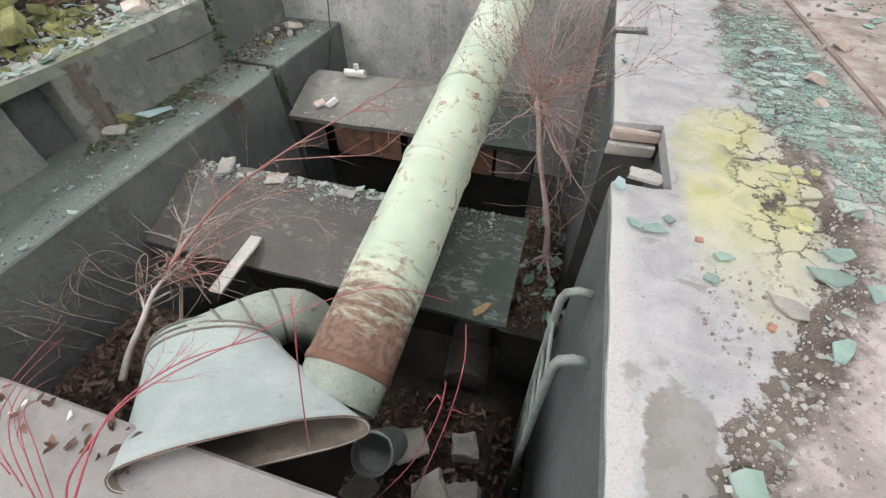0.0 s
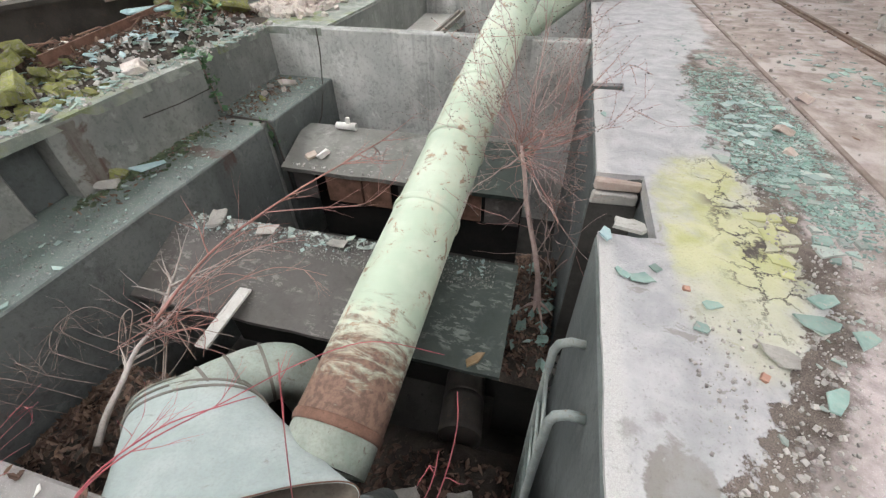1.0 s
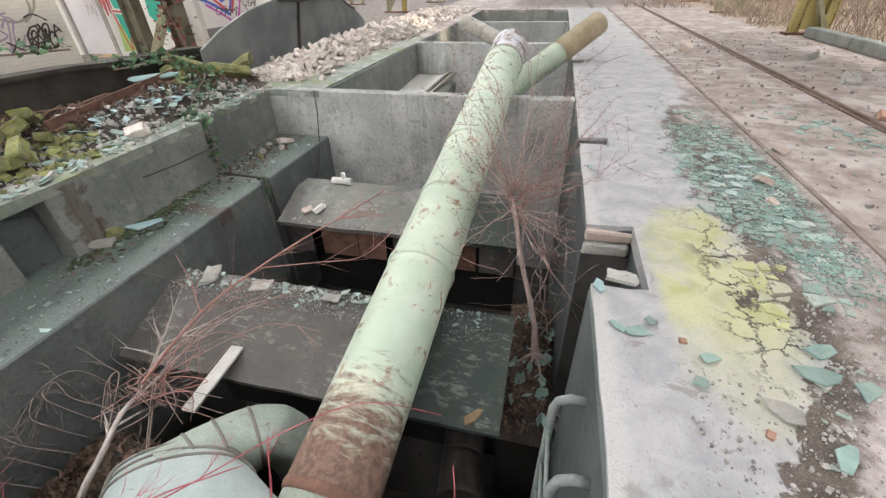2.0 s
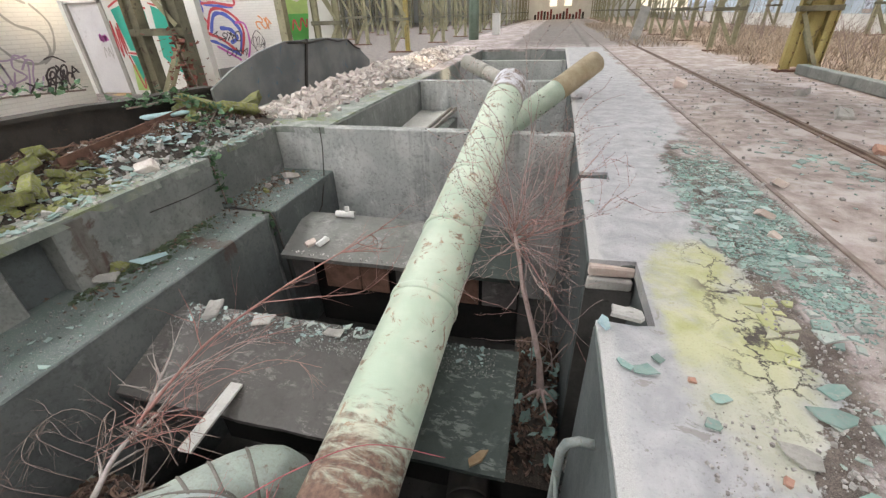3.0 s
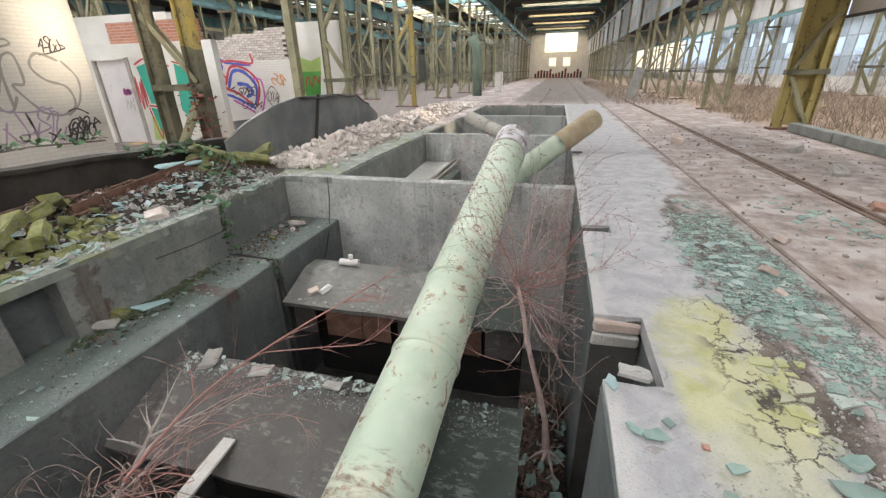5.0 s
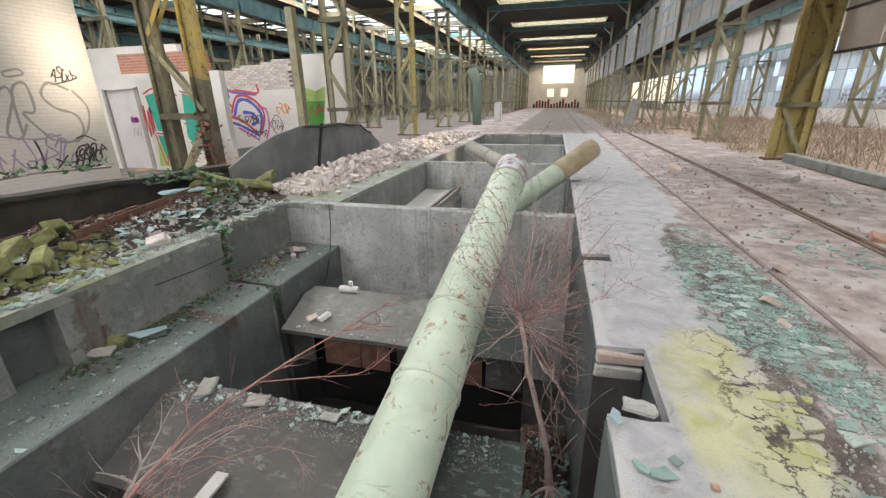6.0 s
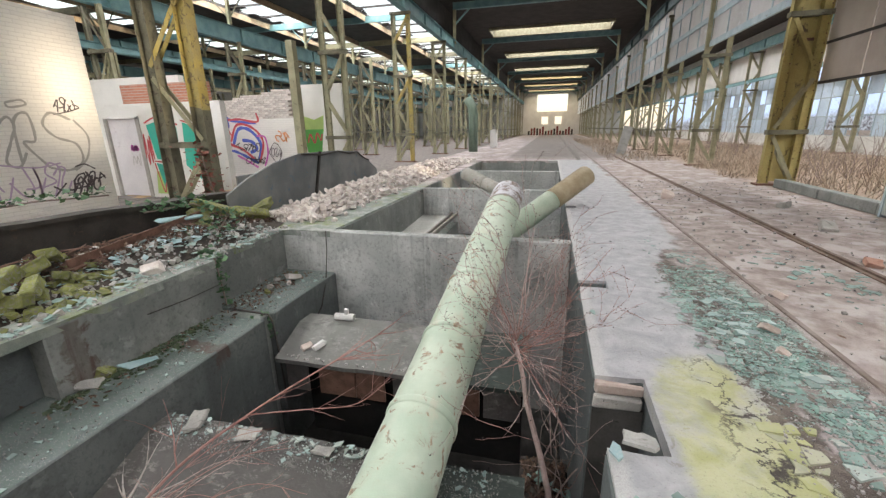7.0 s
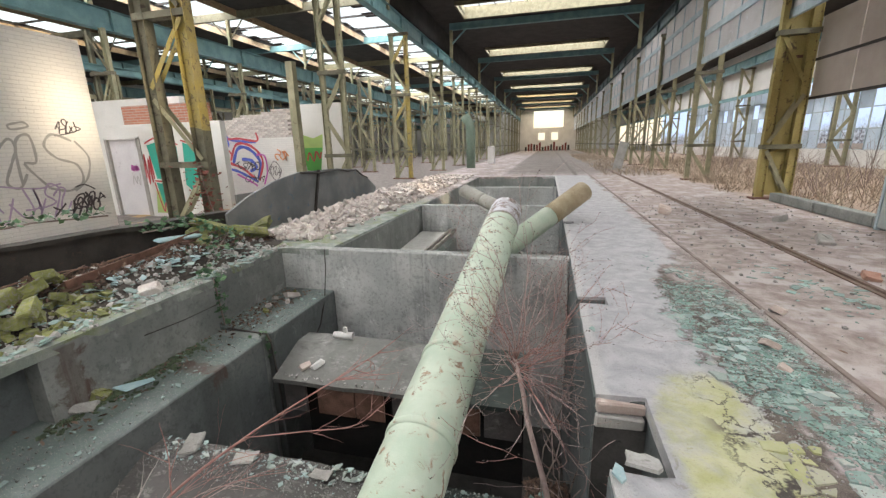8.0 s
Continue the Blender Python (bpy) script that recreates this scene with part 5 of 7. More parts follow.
TWIG_RED = worn("reddish_bark", (0.32, 0.15, 0.13), (0.40, 0.22, 0.19), (0.26, 0.16, 0.14), 9, 80, 0.6, 0.001)
TWIG_PINK = worn("crimson_stem", (0.36, 0.07, 0.10), (0.42, 0.12, 0.13), (0.30, 0.07, 0.08), 9, 80, 0.5, 0.001)
TWIG_PALE = worn("pinkish_grey_bark", (0.38, 0.28, 0.26), (0.48, 0.37, 0.34), (0.22, 0.15, 0.13), 12, 80, 0.8, 0.002)
TWIG_GREY = worn("grey_brown_bark", (0.20, 0.15, 0.13), (0.30, 0.24, 0.21), (0.14, 0.10, 0.09), 12, 80, 0.85, 0.002)
DEAD_WOOD = worn("bleached_dead_wood", (0.38, 0.34, 0.31), (0.47, 0.43, 0.40), (0.24, 0.20, 0.18), 9, 80, 0.9, 0.003)
PLANK = worn("weathered_white_board", (0.52, 0.51, 0.48), (0.60, 0.59, 0.56), (0.33, 0.31, 0.28), 7, 70, 0.85, 0.003)

# brick rubble on the ledge: nearest ones singly, the far ones as one mass
bm, rubble_h = heap(-6.15, -4.35, 8.9, 24.5, 0.0, 0.34, 0.2)
rubble = solid("brick_rubble", bm, worn("brick_dust", (0.36, 0.31, 0.28), (0.46, 0.40, 0.37), (0.24, 0.2, 0.18), 6, 80, 0.95, 0.012), "long heap of broken cream bricks and mortar on the ledge", "rubble", "stuff")
shapes = []
for k in range(6):
    b = bmesh.new()
    lump(b, Vector((0, 0, 0)), 0.16, (random.uniform(0.9, 1.5), 0.75, 0.5))
    shapes.append(mesh_of(b, "brick", CREAM_BRICK, 0.006))
for k in range(260):
    x, y = random.triangular(-6.1, -4.3, -5.2), 9.1 + 7.0 * random.random() ** 1.3
    ob = new("brick", shapes[k % 6])
    ob.parent = rubble
    ob.location = (x, y, max(rubble_h(x, y), 0.0) + 0.05)
    ob.rotation_euler = (random.gauss(0, 0.4), random.gauss(0, 0.4), random.uniform(0, 6.3))
bm = bmesh.new()
for k in range(900):
    x, y = random.triangular(-6.2, -4.2, -5.2), random.uniform(14.5, 25.0)
    lump(bm, Vector((x, y, max(rubble_h(x, y), 0) + 0.05)), random.uniform(0.08, 0.2), (1.3, 0.8, 0.55))
for k in range(500):
    x, y = random.triangular(-6.1, -4.2, -5.2), random.uniform(9.0, 15.0)
    lump(bm, Vector((x, y, max(rubble_h(x, y), 0) + 0.02)), random.uniform(0.03, 0.09))
far = part("small_rubble", bm, CREAM_BRICK, rubble)
tagged(far, kind="stuff")

# debris along the near ledge
bm, ledge_h = heap(-6.36, -4.95, 2.2, 9.3, 0.0, 0.36, 0.12)
solid("debris_soil", bm, SOIL, "dark soil and leaf litter heaped on the ledge", "soil", "stuff")


def scatter(name, n, where, make, material, label, category, kind="stuff"):
    bm = bmesh.new()
    for k in range(n):
        make(bm, where())
    return solid(name, bm, material, label, category, kind)


def on_ledge(x0, x1, y0, y1, lift=0.015):
    x, y = random.uniform(x0, x1), random.uniform(y0, y1)
    return Vector((x, y, max(ledge_h(x, y) if x < -4.95 else 0.0, 0.0) + lift))


scatter("leaf_litter", 4500, lambda: on_ledge(-6.34, -5.45 + 0.2 * random.random(), 3.5, 9.2, random.uniform(0.0, 0.05)), lambda b, p: leaf(b, p, random.uniform(0.05, 0.12), 0.7), LEAF, "dead brown leaves lying over the debris ledge", "leaves")
scatter("tile_shards", 650, lambda: on_ledge(-5.75, -4.68, 3.2, 8.4), lambda b, p: shard(b, p, random.choice((0.02, 0.03, 0.04, 0.05, 0.07, 0.1, 0.13)), 0.007, 0.15), TILE, "pale green broken tile shards on the ledge", "shards")
scatter("mortar_crumbs", 700, lambda: on_ledge(-5.9, -4.75, 3.2, 8.6, 0.01), lambda b, p: lump(b, p, random.choice((0.015, 0.02, 0.03, 0.04, 0.07))), STONE, "small broken mortar lumps over the ledge", "rubble")
scatter("moss_clumps", 260, lambda: on_ledge(-5.8, -4.85, 3.4, 5.9, 0.01), lambda b, p: lump(b, p, random.choice((0.04, 0.06, 0.09, 0.13)), (1.2, 0.9, 0.5)), MOSS, "mossy brick crumbs over the ledge", "rubble")
scatter("glass_shards", 240, lambda: on_ledge(-5.9, -5.2, 5.0, 7.8, 0.025), lambda b, p: shard(b, p, random.choice((0.03, 0.04, 0.06, 0.08, 0.11, 0.15)), 0.006, 0.25), TILE_BLUE, "light blue glass shards on the ledge", "shards")
scatter("ledge_grit", 500, lambda: on_ledge(-5.4, -4.64, 3.0, 8.4, 0.005), lambda b, p: lump(b, p, random.uniform(0.01, 0.035)), GRIT, "pale grit and crumbs on the ledge", "grit")


def brick_piece(name, at, size, material, label, category="brick", squash=(1.5, 0.8, 0.55), turn=0.3):
    bm = bmesh.new()
    lump(bm, Vector((0, 0, 0)), size, squash, turn)
    bmesh.ops.bevel(bm, geom=bm.edges[:], offset=size * 0.05, segments=1, affect="EDGES")
    bmesh.ops.triangulate(bm, faces=bm.faces[:])
    bmesh.ops.subdivide_edges(bm, edges=bm.edges[:], cuts=2)
    rough = 0.16 if category in ("stone", "slab", "plaster") else 0.07
    for v in bm.verts:
        q = v.co / size
        v.co += v.co.normalized() * size * rough * (noise.noise(q * 3.1 + Vector(at) * 7) + 0.5 * noise.noise(q * 8 + Vector(at) * 3))
    ob = solid(name, bm, material, label, category)
    ob.location = at
    return ob


for k, (x, y, z, s) in enumerate(((-5.05, 4.55, 0.06, 0.24), (-5.12, 4.9, 0.06, 0.22), (-5.3, 4.2, 0.1, 0.24), (-5.65, 5.6, 0.2, 0.24), (-5.25, 4.75, 0.09, 0.24), (-5.42, 5.0, 0.12, 0.26), (-5.55, 5.3, 0.16, 0.26), (-5.2, 5.1, 0.07, 0.2), (-5.35, 5.45, 0.10, 0.2), (-5.7, 5.0, 0.22, 0.26), (-5.15, 4.45, 0.08, 0.24), (-5.6, 4.6, 0.2, 0.26), (-5.45, 4.3, 0.14, 0.24))):
    brick_piece("mossy_brick", (x, y, max(z, ledge_h(x, y) + 0.05)), s, MOSS, "moss-covered yellow-green brick on the debris ledge", turn=random.uniform(0.1, 3))
brick_piece("cream_brick_piece", (-4.98, 6.15, 0.06), 0.2, CREAM_BRICK, "mossy cream brick lying on the ledge edge", turn=0.5)
brick_piece("concrete_piece", (-5.25, 6.6, 0.14), 0.2, STONE, "broken concrete lump on the ledge", "stone", (1, 0.8, 0.7))
for x, y, z, s, t in ((-5.95, 8.35, 0.32, 0.62, 0.5), (-5.55, 8.6, 0.24, 0.5, 1.2), (-5.9, 7.9, 0.26, 0.5, 2.2), (-5.6, 9.0, 0.26, 0.45, 0.2)):
    brick_piece("mossy_slab", (x, y, z), s, MOSS, "large slab of rubble overgrown with yellow-green moss", "slab", (1.4, 0.8, 0.32), t)
bm = bmesh.new()
for dz, w in ((0.0, 0.14), (0.05, 0.02)):
    bar(bm, (-5.45, 5.6, 0.20 + dz), (-5.95, 8.1, 0.30 + dz), w, 0.02 if w > 0.1 else 0.12)
solid("angle_iron", bm, RUST, "rusty brown angle iron lying in the debris", "steel section")
brick_piece("white_board_piece", (-5.9, 7.55, 0.36), 0.42, TILE_BLUE, "pale blue painted board piece on the debris", "board", (1.6, 0.5, 0.12), 1.2)


BRAMBLE = worn("dry_bramble", (0.16, 0.09, 0.07), (0.24, 0.15, 0.11), (0.10, 0.06, 0.05), 9, 80, 0.9, 0.002)
for k in range(16):
    r = random.Random(300 + k)
    y = r.uniform(4.6, 8.6)
    p = [Vector((r.uniform(-6.3, -5.6), y + 0.35 * j + r.uniform(-0.1, 0.1), 0.0)) for j in range(4)]
    bm = bmesh.new()
    tube(bm, [Vector((q.x, q.y, max(0, ledge_h(q.x, q.y)) + r.uniform(0.02, 0.14))) for q in p], [0.012, 0.010, 0.008, 0.004], 6)
    solid("dry_root", bm, BRAMBLE, "dry brown bramble root across the debris", "root")


# ---- on the concrete step ----
def on_step():
    return Vector((random.uniform(-4.7, -3.9), random.choice((random.uniform(3.0, 6.55), random.uniform(6.85, 8.4))), -0.715))


scatter("step_grit", 1500, on_step, lambda b, p: lump(b, p, random.choice((0.004, 0.005, 0.006, 0.009, 0.015))), GRIT_DARK, "pale grit strewn over the concrete step", "grit")
scatter("step_shards", 160, on_step, lambda b, p: shard(b, p + Vector((0, 0, 0.005)), random.choice((0.015, 0.02, 0.025, 0.035, 0.05, 0.09)), 0.006, 0.12), TILE, "green tile crumbs on the concrete step", "shards")
scatter("step_leaves", 200, lambda: Vector((random.gauss(-4.5, 0.15), random.uniform(4.4, 8.3), -0.71)), lambda b, p: leaf(b, p, random.uniform(0.03, 0.08)), LEAF, "dead leaves gathered at the foot of the wall", "leaves")
MOSS_DARK = worn("dark_green_moss", (0.045, 0.07, 0.04), (0.085, 0.115, 0.06), (0.13, 0.13, 0.10), 9, 80, 0.95, 0.01, vary=0.3)
scatter("step_moss", 420, lambda: Vector((-4.60 + abs(random.gauss(0, 0.10)), random.triangular(4.5, 6.6, 5.3), -0.712)), lambda b, p: lump(b, p, random.choice((0.015, 0.02, 0.03, 0.045)), (1.3, 1.0, 0.5)), MOSS_DARK, "dark green moss along the foot of the wall", "moss")
scatter("far_step_moss", 160, lambda: Vector((random.uniform(-4.78, -4.2), random.uniform(6.9, 8.4), -0.712)), lambda b, p: lump(b, p, random.choice((0.012, 0.02, 0.03)), (1.3, 1.0, 0.5)), LEAF, "brown crumbs and leaf bits on the far step", "litter")
bm = bmesh.new()
shard(bm, Vector((0, 0, 0)), 0.42, 0.008, 0.03, 4)
solid("blue_sheet", bm, TILE_BLUE, "flat pale blue sheet piece on the step", "sheet").location = (-4.45, 5.35, -0.69)
brick_piece("stone_piece", (-4.55, 4.95, -0.685), 0.15, STONE, "flat grey stone on the step", "stone", (1.4, 0.9, 0.35), 0.8)
brick_piece("mossy_lump", (-4.58, 5.13, -0.67), 0.14, MOSS, "mossy crumbling lump on the step", "stone", (1, 0.9, 0.8), 0.4)
brick_piece("cream_brick_piece", (-4.35, 8.0, -0.66), 0.17, CREAM_BRICK, "cream half brick on the far step", turn=1.2)
for x, y in ((-4.45, 8.2), (-4.3, 7.8), (-4.5, 7.6), (-4.6, 7.9), (-4.4, 7.4)):
    brick_piece("rubble_piece", (x, y, -0.69), 0.09, random.choice((STONE, MOSS, CREAM_BRICK)), "small rubble piece on the far step", "stone", (1, 0.8, 0.6), random.uniform(0, 3))

# ---- on the tank covers ----
scatter("cover_shards", 210, lambda: Vector((random.uniform(-3.78, -0.7), random.triangular(4.80, 5.11, 5.09), -0.988)), lambda b, p: shard(b, p, random.choice((0.012, 0.015, 0.02, 0.02, 0.03, 0.03, 0.04, 0.075)), 0.005, 0.12), TILE_PALE, "broken pale tiles strewn along the tank cover", "shards")
scatter("cover_crumbs", 110, lambda: Vector((random.uniform(-3.75, -1.0), random.triangular(4.90, 5.10, 5.06), -0.985)), lambda b, p: shard(b, p, random.choice((0.02, 0.03, 0.05, 0.09)), 0.01, 0.2), TILE_GREY, "grey plaster crumbs along the tank cover", "shards")
scatter("cover_grit", 2200, lambda: Vector((random.uniform(-3.75, -0.6), random.uniform(4.75, 5.1), -0.99)), lambda b, p: lump(b, p, random.choice((0.004, 0.005, 0.007, 0.012))), GRIT_DARK, "plaster crumbs along the tank cover", "grit")
for x, y, s in ((-3.45, 5.05, 0.22), (-2.85, 5.0, 0.16), (-2.1, 4.98, 0.14)):
    brick_piece("plaster_piece", (x, y, -0.965), s, STONE, "pale plaster fragment on the tank cover", "plaster", (1.4, 0.8, 0.16), random.uniform(0, 3))
brick_piece("white_brick_piece", (-3.25, 6.85, -1.15), 0.14, WHITE, "chalk-white brick piece on the tank cover", turn=0.7)
brick_piece("pink_brick_piece", (-3.42, 6.82, -1.17), 0.12, PINK_STONE, "pinkish brick piece on the tank cover", turn=1.1)
scatter("front_cover_crumbs", 160, lambda: Vector((random.uniform(-3.7, -1.4), random.uniform(6.65, 6.8), -1.26)), lambda b, p: lump(b, p, random.uniform(0.01, 0.035)), GRIT, "white crumbs along the cover edge", "grit")


def fallen_fitting():
    t = base("tube_fitting", "white plastic tube fitting lying on the tank cover", "fitting", (-3.15, 7.42, -0.99))
    bm = bmesh.new()
    tube(bm, [(-0.15, 0, 0), (0.0, 0, 0), (0.14, 0.01, 0)], [0.05, 0.05, 0.055], 14, inside=0.008)
    part("tube", bm, WHITE, t)
    bm = bmesh.new()
    box(bm, 0.0, 0.06, -0.02, 0.02, 0.04, 0.13)
    part("clip", bm, WHITE, t, bevel=0.005)


fallen_fitting()
bm = bmesh.new()
shard(bm, Vector((0, 0, 0)), 0.17, 0.02, 0.1, 5)
solid("wood_chip", bm, worn("tan_wood", (0.28, 0.19, 0.11), (0.36, 0.26, 0.16), (0.25, 0.17, 0.1), 9, 80, 0.9), "tan wood chip on the cover edge", "wood piece").location = (-0.62, 4.24, -1.24)


def leaning_board():
    a, b = Vector((-2.74, 4.40, -1.165)), Vector((-2.72, 3.78, -1.19))
    bm = bmesh.new()
    bar(bm, a, b, 0.11, 0.025)
    bmesh.ops.subdivide_edges(bm, edges=bm.edges[:], cuts=2)
    for v in bm.verts:
        v.co.x += 0.006 * wob(v.co.y, v.co.z, 9)
    return solid("board", bm, PLANK, "weathered white board lying on the tank cover", "board")


leaning_board()


# ---- flattened duct hood and its round branch in front of the covers ----
def duct_hood():
    t = base("duct_hood", "dull pale green sheet-metal duct hood with a flattened mouth", "duct", (-1.6, 2.9, -0.7))
    o = Vector(t.location)
    n = 40
    left, right = Vector((-1.91, 2.42, -0.56)), Vector((-0.97, 3.03, -0.74))
    mouth_c, mouth_u = (left + right) / 2, (right - left) / 2
    mouth_v = Vector((-0.045, 0.045, 0.055))
    neck_l, neck_r = Vector((-2.57, 3.09, -0.97)), Vector((-1.90, 3.42, -0.97))
    neck_c, neck_u, neck_v = (neck_l + neck_r) / 2, (neck_r - neck_l) / 2, Vector((-0.09, 0.12, 0.17))

    def ring(f, grow=1.0):
        """The cross section at f: 0 the flattened mouth, 1 the oval neck."""
        e = f * f * (3 - 2 * f)
        c, u, v = mouth_c.lerp(neck_c, f), mouth_u.lerp(neck_u, f ** 0.8), mouth_v.lerp(neck_v, e)
        out = []
        for k in range(n):
            a = 2 * math.pi * k / n
            ca, sa = math.cos(a), math.sin(a)
            ca, sa = math.copysign(abs(ca) ** (0.45 + 0.55 * e), ca), math.copysign(abs(sa) ** 0.8, sa)
            bow = (0.05 + 0.03 * max(ca, 0)) * (1 - f) * math.cos(ca * 1.6) * (1 if sa > 0 else 0.5)
            dent = (1 - f) * 0.012 * wob(ca * 2.2, sa, 1.0, 6.0)
            out.append(c + u * ca * grow + v * sa * grow + Vector((0, 0, bow + dent)) - o)
        return out

    bm = bmesh.new()
    rows = [[bm.verts.new(p) for p in ring(s / 14)] for s in range(15)]
    for a, b in zip(rows, rows[1:]):
        for k in range(n):
            f = bm.faces.new((a[k], a[(k + 1) % n], b[(k + 1) % n], b[k]))
            f.smooth = True
    bm.faces.new([bm.verts.new(v.co.copy()) for v in rows[-2]])
    ob = part("hood_shell", bm, [GALV, BORE], t)
    ob.data.polygons[len(ob.data.polygons) - 1].material_index = 1
    thick = ob.modifiers.new("thickness", "SOLIDIFY")
    thick.thickness, thick.offset, thick.material_offset = 0.008, -1, 1
    bm = bmesh.new()
    lip = ring(0.0)
    tube(bm, lip + lip[:1], 0.004, 6, caps=False)
    part("mouth_rim", bm, RUST, t, "thin rusty rim")
    for f in (0.84, 0.91, 0.98):
        bm = bmesh.new()
        hoop = ring(f, 1.02)
        tube(bm, hoop + hoop[:1], 0.009, 6, caps=False)
        part("hoop", bm, HOOP, t, "dull brown hoop")
    # round elbow that dives under the tank cover
    pts = [(-2.26, 3.22, -1.0), (-2.16, 3.42, -1.02), (-2.06, 3.58, -1.04), (-1.98, 3.67, -1.06), (-1.91, 3.72, -1.10), (-1.85, 3.74, -1.17), (-1.81, 3.74, -1.28), (-1.79, 3.74, -1.5)]
    rad = [0.26, 0.235, 0.212, 0.20, 0.193, 0.185, 0.178, 0.17]
    fine, wide = [], []
    for i in range(len(pts) - 1):
        for k in range(4):
            fine.append(Vector(pts[i]).lerp(Vector(pts[i + 1]), k / 4) - o)
            wide.append(rad[i] + (rad[i + 1] - rad[i]) * k / 4)
    bm = bmesh.new()
    tube(bm, fine, wide, 32)
    part("elbow", bm, ELBOW, t)
    for i in (3, 6, 11):
        d = (fine[i + 1] - fine[i - 1]).normalized() * 0.011
        bm = bmesh.new()
        tube(bm, [fine[i] - d, fine[i], fine[i] + d], [wide[i], wide[i] + 0.012, wide[i]], 32, caps=False)
        part("rib", bm, HOOP, t)


ELBOW = worn("weathered_green_grey_sheet", (0.25, 0.30, 0.265), (0.34, 0.385, 0.345), (0.18, 0.14, 0.11), 4, 60, 0.6, 0.003, amount=0.58)
HOOP = worn("dull_brown_hoop_steel", (0.13, 0.125, 0.11), (0.20, 0.19, 0.17), (0.12, 0.08, 0.06), 6, 80, 0.7)
# Tan inside of the duct, darkened by the shade of its mouth.
BORE = worn("shaded_brown_duct_inside", (0.10, 0.085, 0.07), (0.17, 0.145, 0.12), (0.06, 0.05, 0.045), 5, 60, 0.9)
duct_hood()
low = pipe_point(3.35)
down = (pipe_point(3.35) - pipe_point(4.35)).normalized()
SLEEVE = worn("dirty_green_grey_sleeve", (0.21, 0.25, 0.215), (0.30, 0.33, 0.29), (0.13, 0.10, 0.08), 5, 60, 0.7)
socket = base("pipe_socket", "pale green socket under the end of the long pipe", "pipe", low)
bm = bmesh.new()
tube(bm, [down * d for d in (0.0, 0.05, 0.20)], [0.266, 0.266, 0.258], 40, caps=False)
part("sleeve", bm, SLEEVE, socket)
# Black disc painted as the shade inside the socket.
bm = bmesh.new()
tube(bm, [down * 0.17, down * 0.18], 0.252, 40)
part("dark_bore", bm, VOID, socket, "black disc for the shaded bore")
short_pipe((-1.05, 3.25, -1.75), (-0.98, 2.98, -1.05), 0.12, "small grey pipe stub below the socket", 0.5, LADDER, LADDER)
# Dark tone puts the shade under the cover into the pipe's colour.
short_pipe((-0.78, 4.75, -2.36), (-0.70, 4.08, -2.28), 0.2, "brown open pipe end, coloured dark for the shade under the cover", 0.4, DARK, DARK)


# ---- ladder on the pit wall ----
def ladder():
    t = base("ladder", "grey painted steel ladder fixed to the pit wall", "ladder", (0, 3.6, -0.3))
    o = Vector(t.location)
    for y in (3.41, 3.81):
        bm = bmesh.new()
        pts = [Vector((0.0, y, -0.27)), Vector((-0.07, y, -0.265)), Vector((-0.125, y, -0.30)), Vector((-0.145, y, -0.37)), Vector((-0.15, y - 0.01, -0.9)), Vector((-0.15, y - 0.02, -1.6)), Vector((-0.15, y - 0.03, DEEP))]
        tube(bm, [p - o for p in pts], 0.024, 10)
        part("stringer", bm, LADDER, t)
    for k in range(6):
        z = -0.55 - 0.3 * k
        bm = bmesh.new()
        tube(bm, [Vector((-0.15, 3.40, z)) - o, Vector((-0.15, 3.80, z)) - o], 0.012, 8)
        part("rung", bm, LADDER, t)


ladder()

# ---- bottom of the pit ----
bm, heap_a = heap(-3.84, -2.35, 2.68, 3.75, -1.75, 0.42, 0.08)
solid("leaf_heap", bm, SOIL, "heap of soil and dead leaves in the pit corner", "soil", "stuff")
bm, heap_b = heap(-1.6, -0.02, 2.68, 4.3, DEEP + 0.1, 0.85, 0.08)
solid("rubble_heap", bm, SOIL, "dark rubble and leaf heap at the pit bottom", "soil", "stuff")
bm, heap_c = heap(-0.50, -0.01, 4.5, 6.3, -1.85, 0.45, 0.07)
solid("soil_pocket", bm, SOIL, "leaf-filled gap between cover and pit wall", "soil", "stuff")
# Shelf in near black, painted as the shade beside the tank.
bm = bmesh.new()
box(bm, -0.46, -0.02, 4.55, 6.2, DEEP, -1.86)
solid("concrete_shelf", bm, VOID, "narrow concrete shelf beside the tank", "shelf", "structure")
bm = bmesh.new()
box(bm, -3.84, -2.40, 2.69, 3.70, DEEP, -1.77)
solid("concrete_plinth", bm, CONCRETE, "low concrete plinth in the pit corner", "plinth", "structure")


def on(h, x0, x1, y0, y1, lift=0.02):
    x, y = random.uniform(x0, x1), random.uniform(y0, y1)
    return Vector((x, y, h(x, y) + lift))


scatter("leaf_litter", 900, lambda: on(heap_a, -3.8, -2.4, 2.7, 3.7), lambda b, p: leaf(b, p, random.uniform(0.05, 0.12), 0.7), LEAF, "dead brown leaves piled in the pit corner", "leaves")
scatter("leaf_litter", 700, lambda: on(heap_b, -1.55, -0.05, 2.7, 3.95), lambda b, p: leaf(b, p, random.uniform(0.05, 0.12), 0.7), LEAF, "dead brown leaves over the pit bottom", "leaves")
scatter("leaf_litter", 800, lambda: on(heap_c, -0.48, -0.02, 4.56, 6.2), lambda b, p: leaf(b, p, random.uniform(0.04, 0.10), 0.8), LEAF, "dead brown leaves round the foot of the sapling", "leaves")
scatter("green_shards", 60, lambda: on(heap_c, -0.48, -0.03, 4.6, 5.9, 0.04), lambda b, p: shard(b, p, random.uniform(0.05, 0.15), 0.006, 0.5), TILE_DARK, "green paint shards among the leaves", "shards")
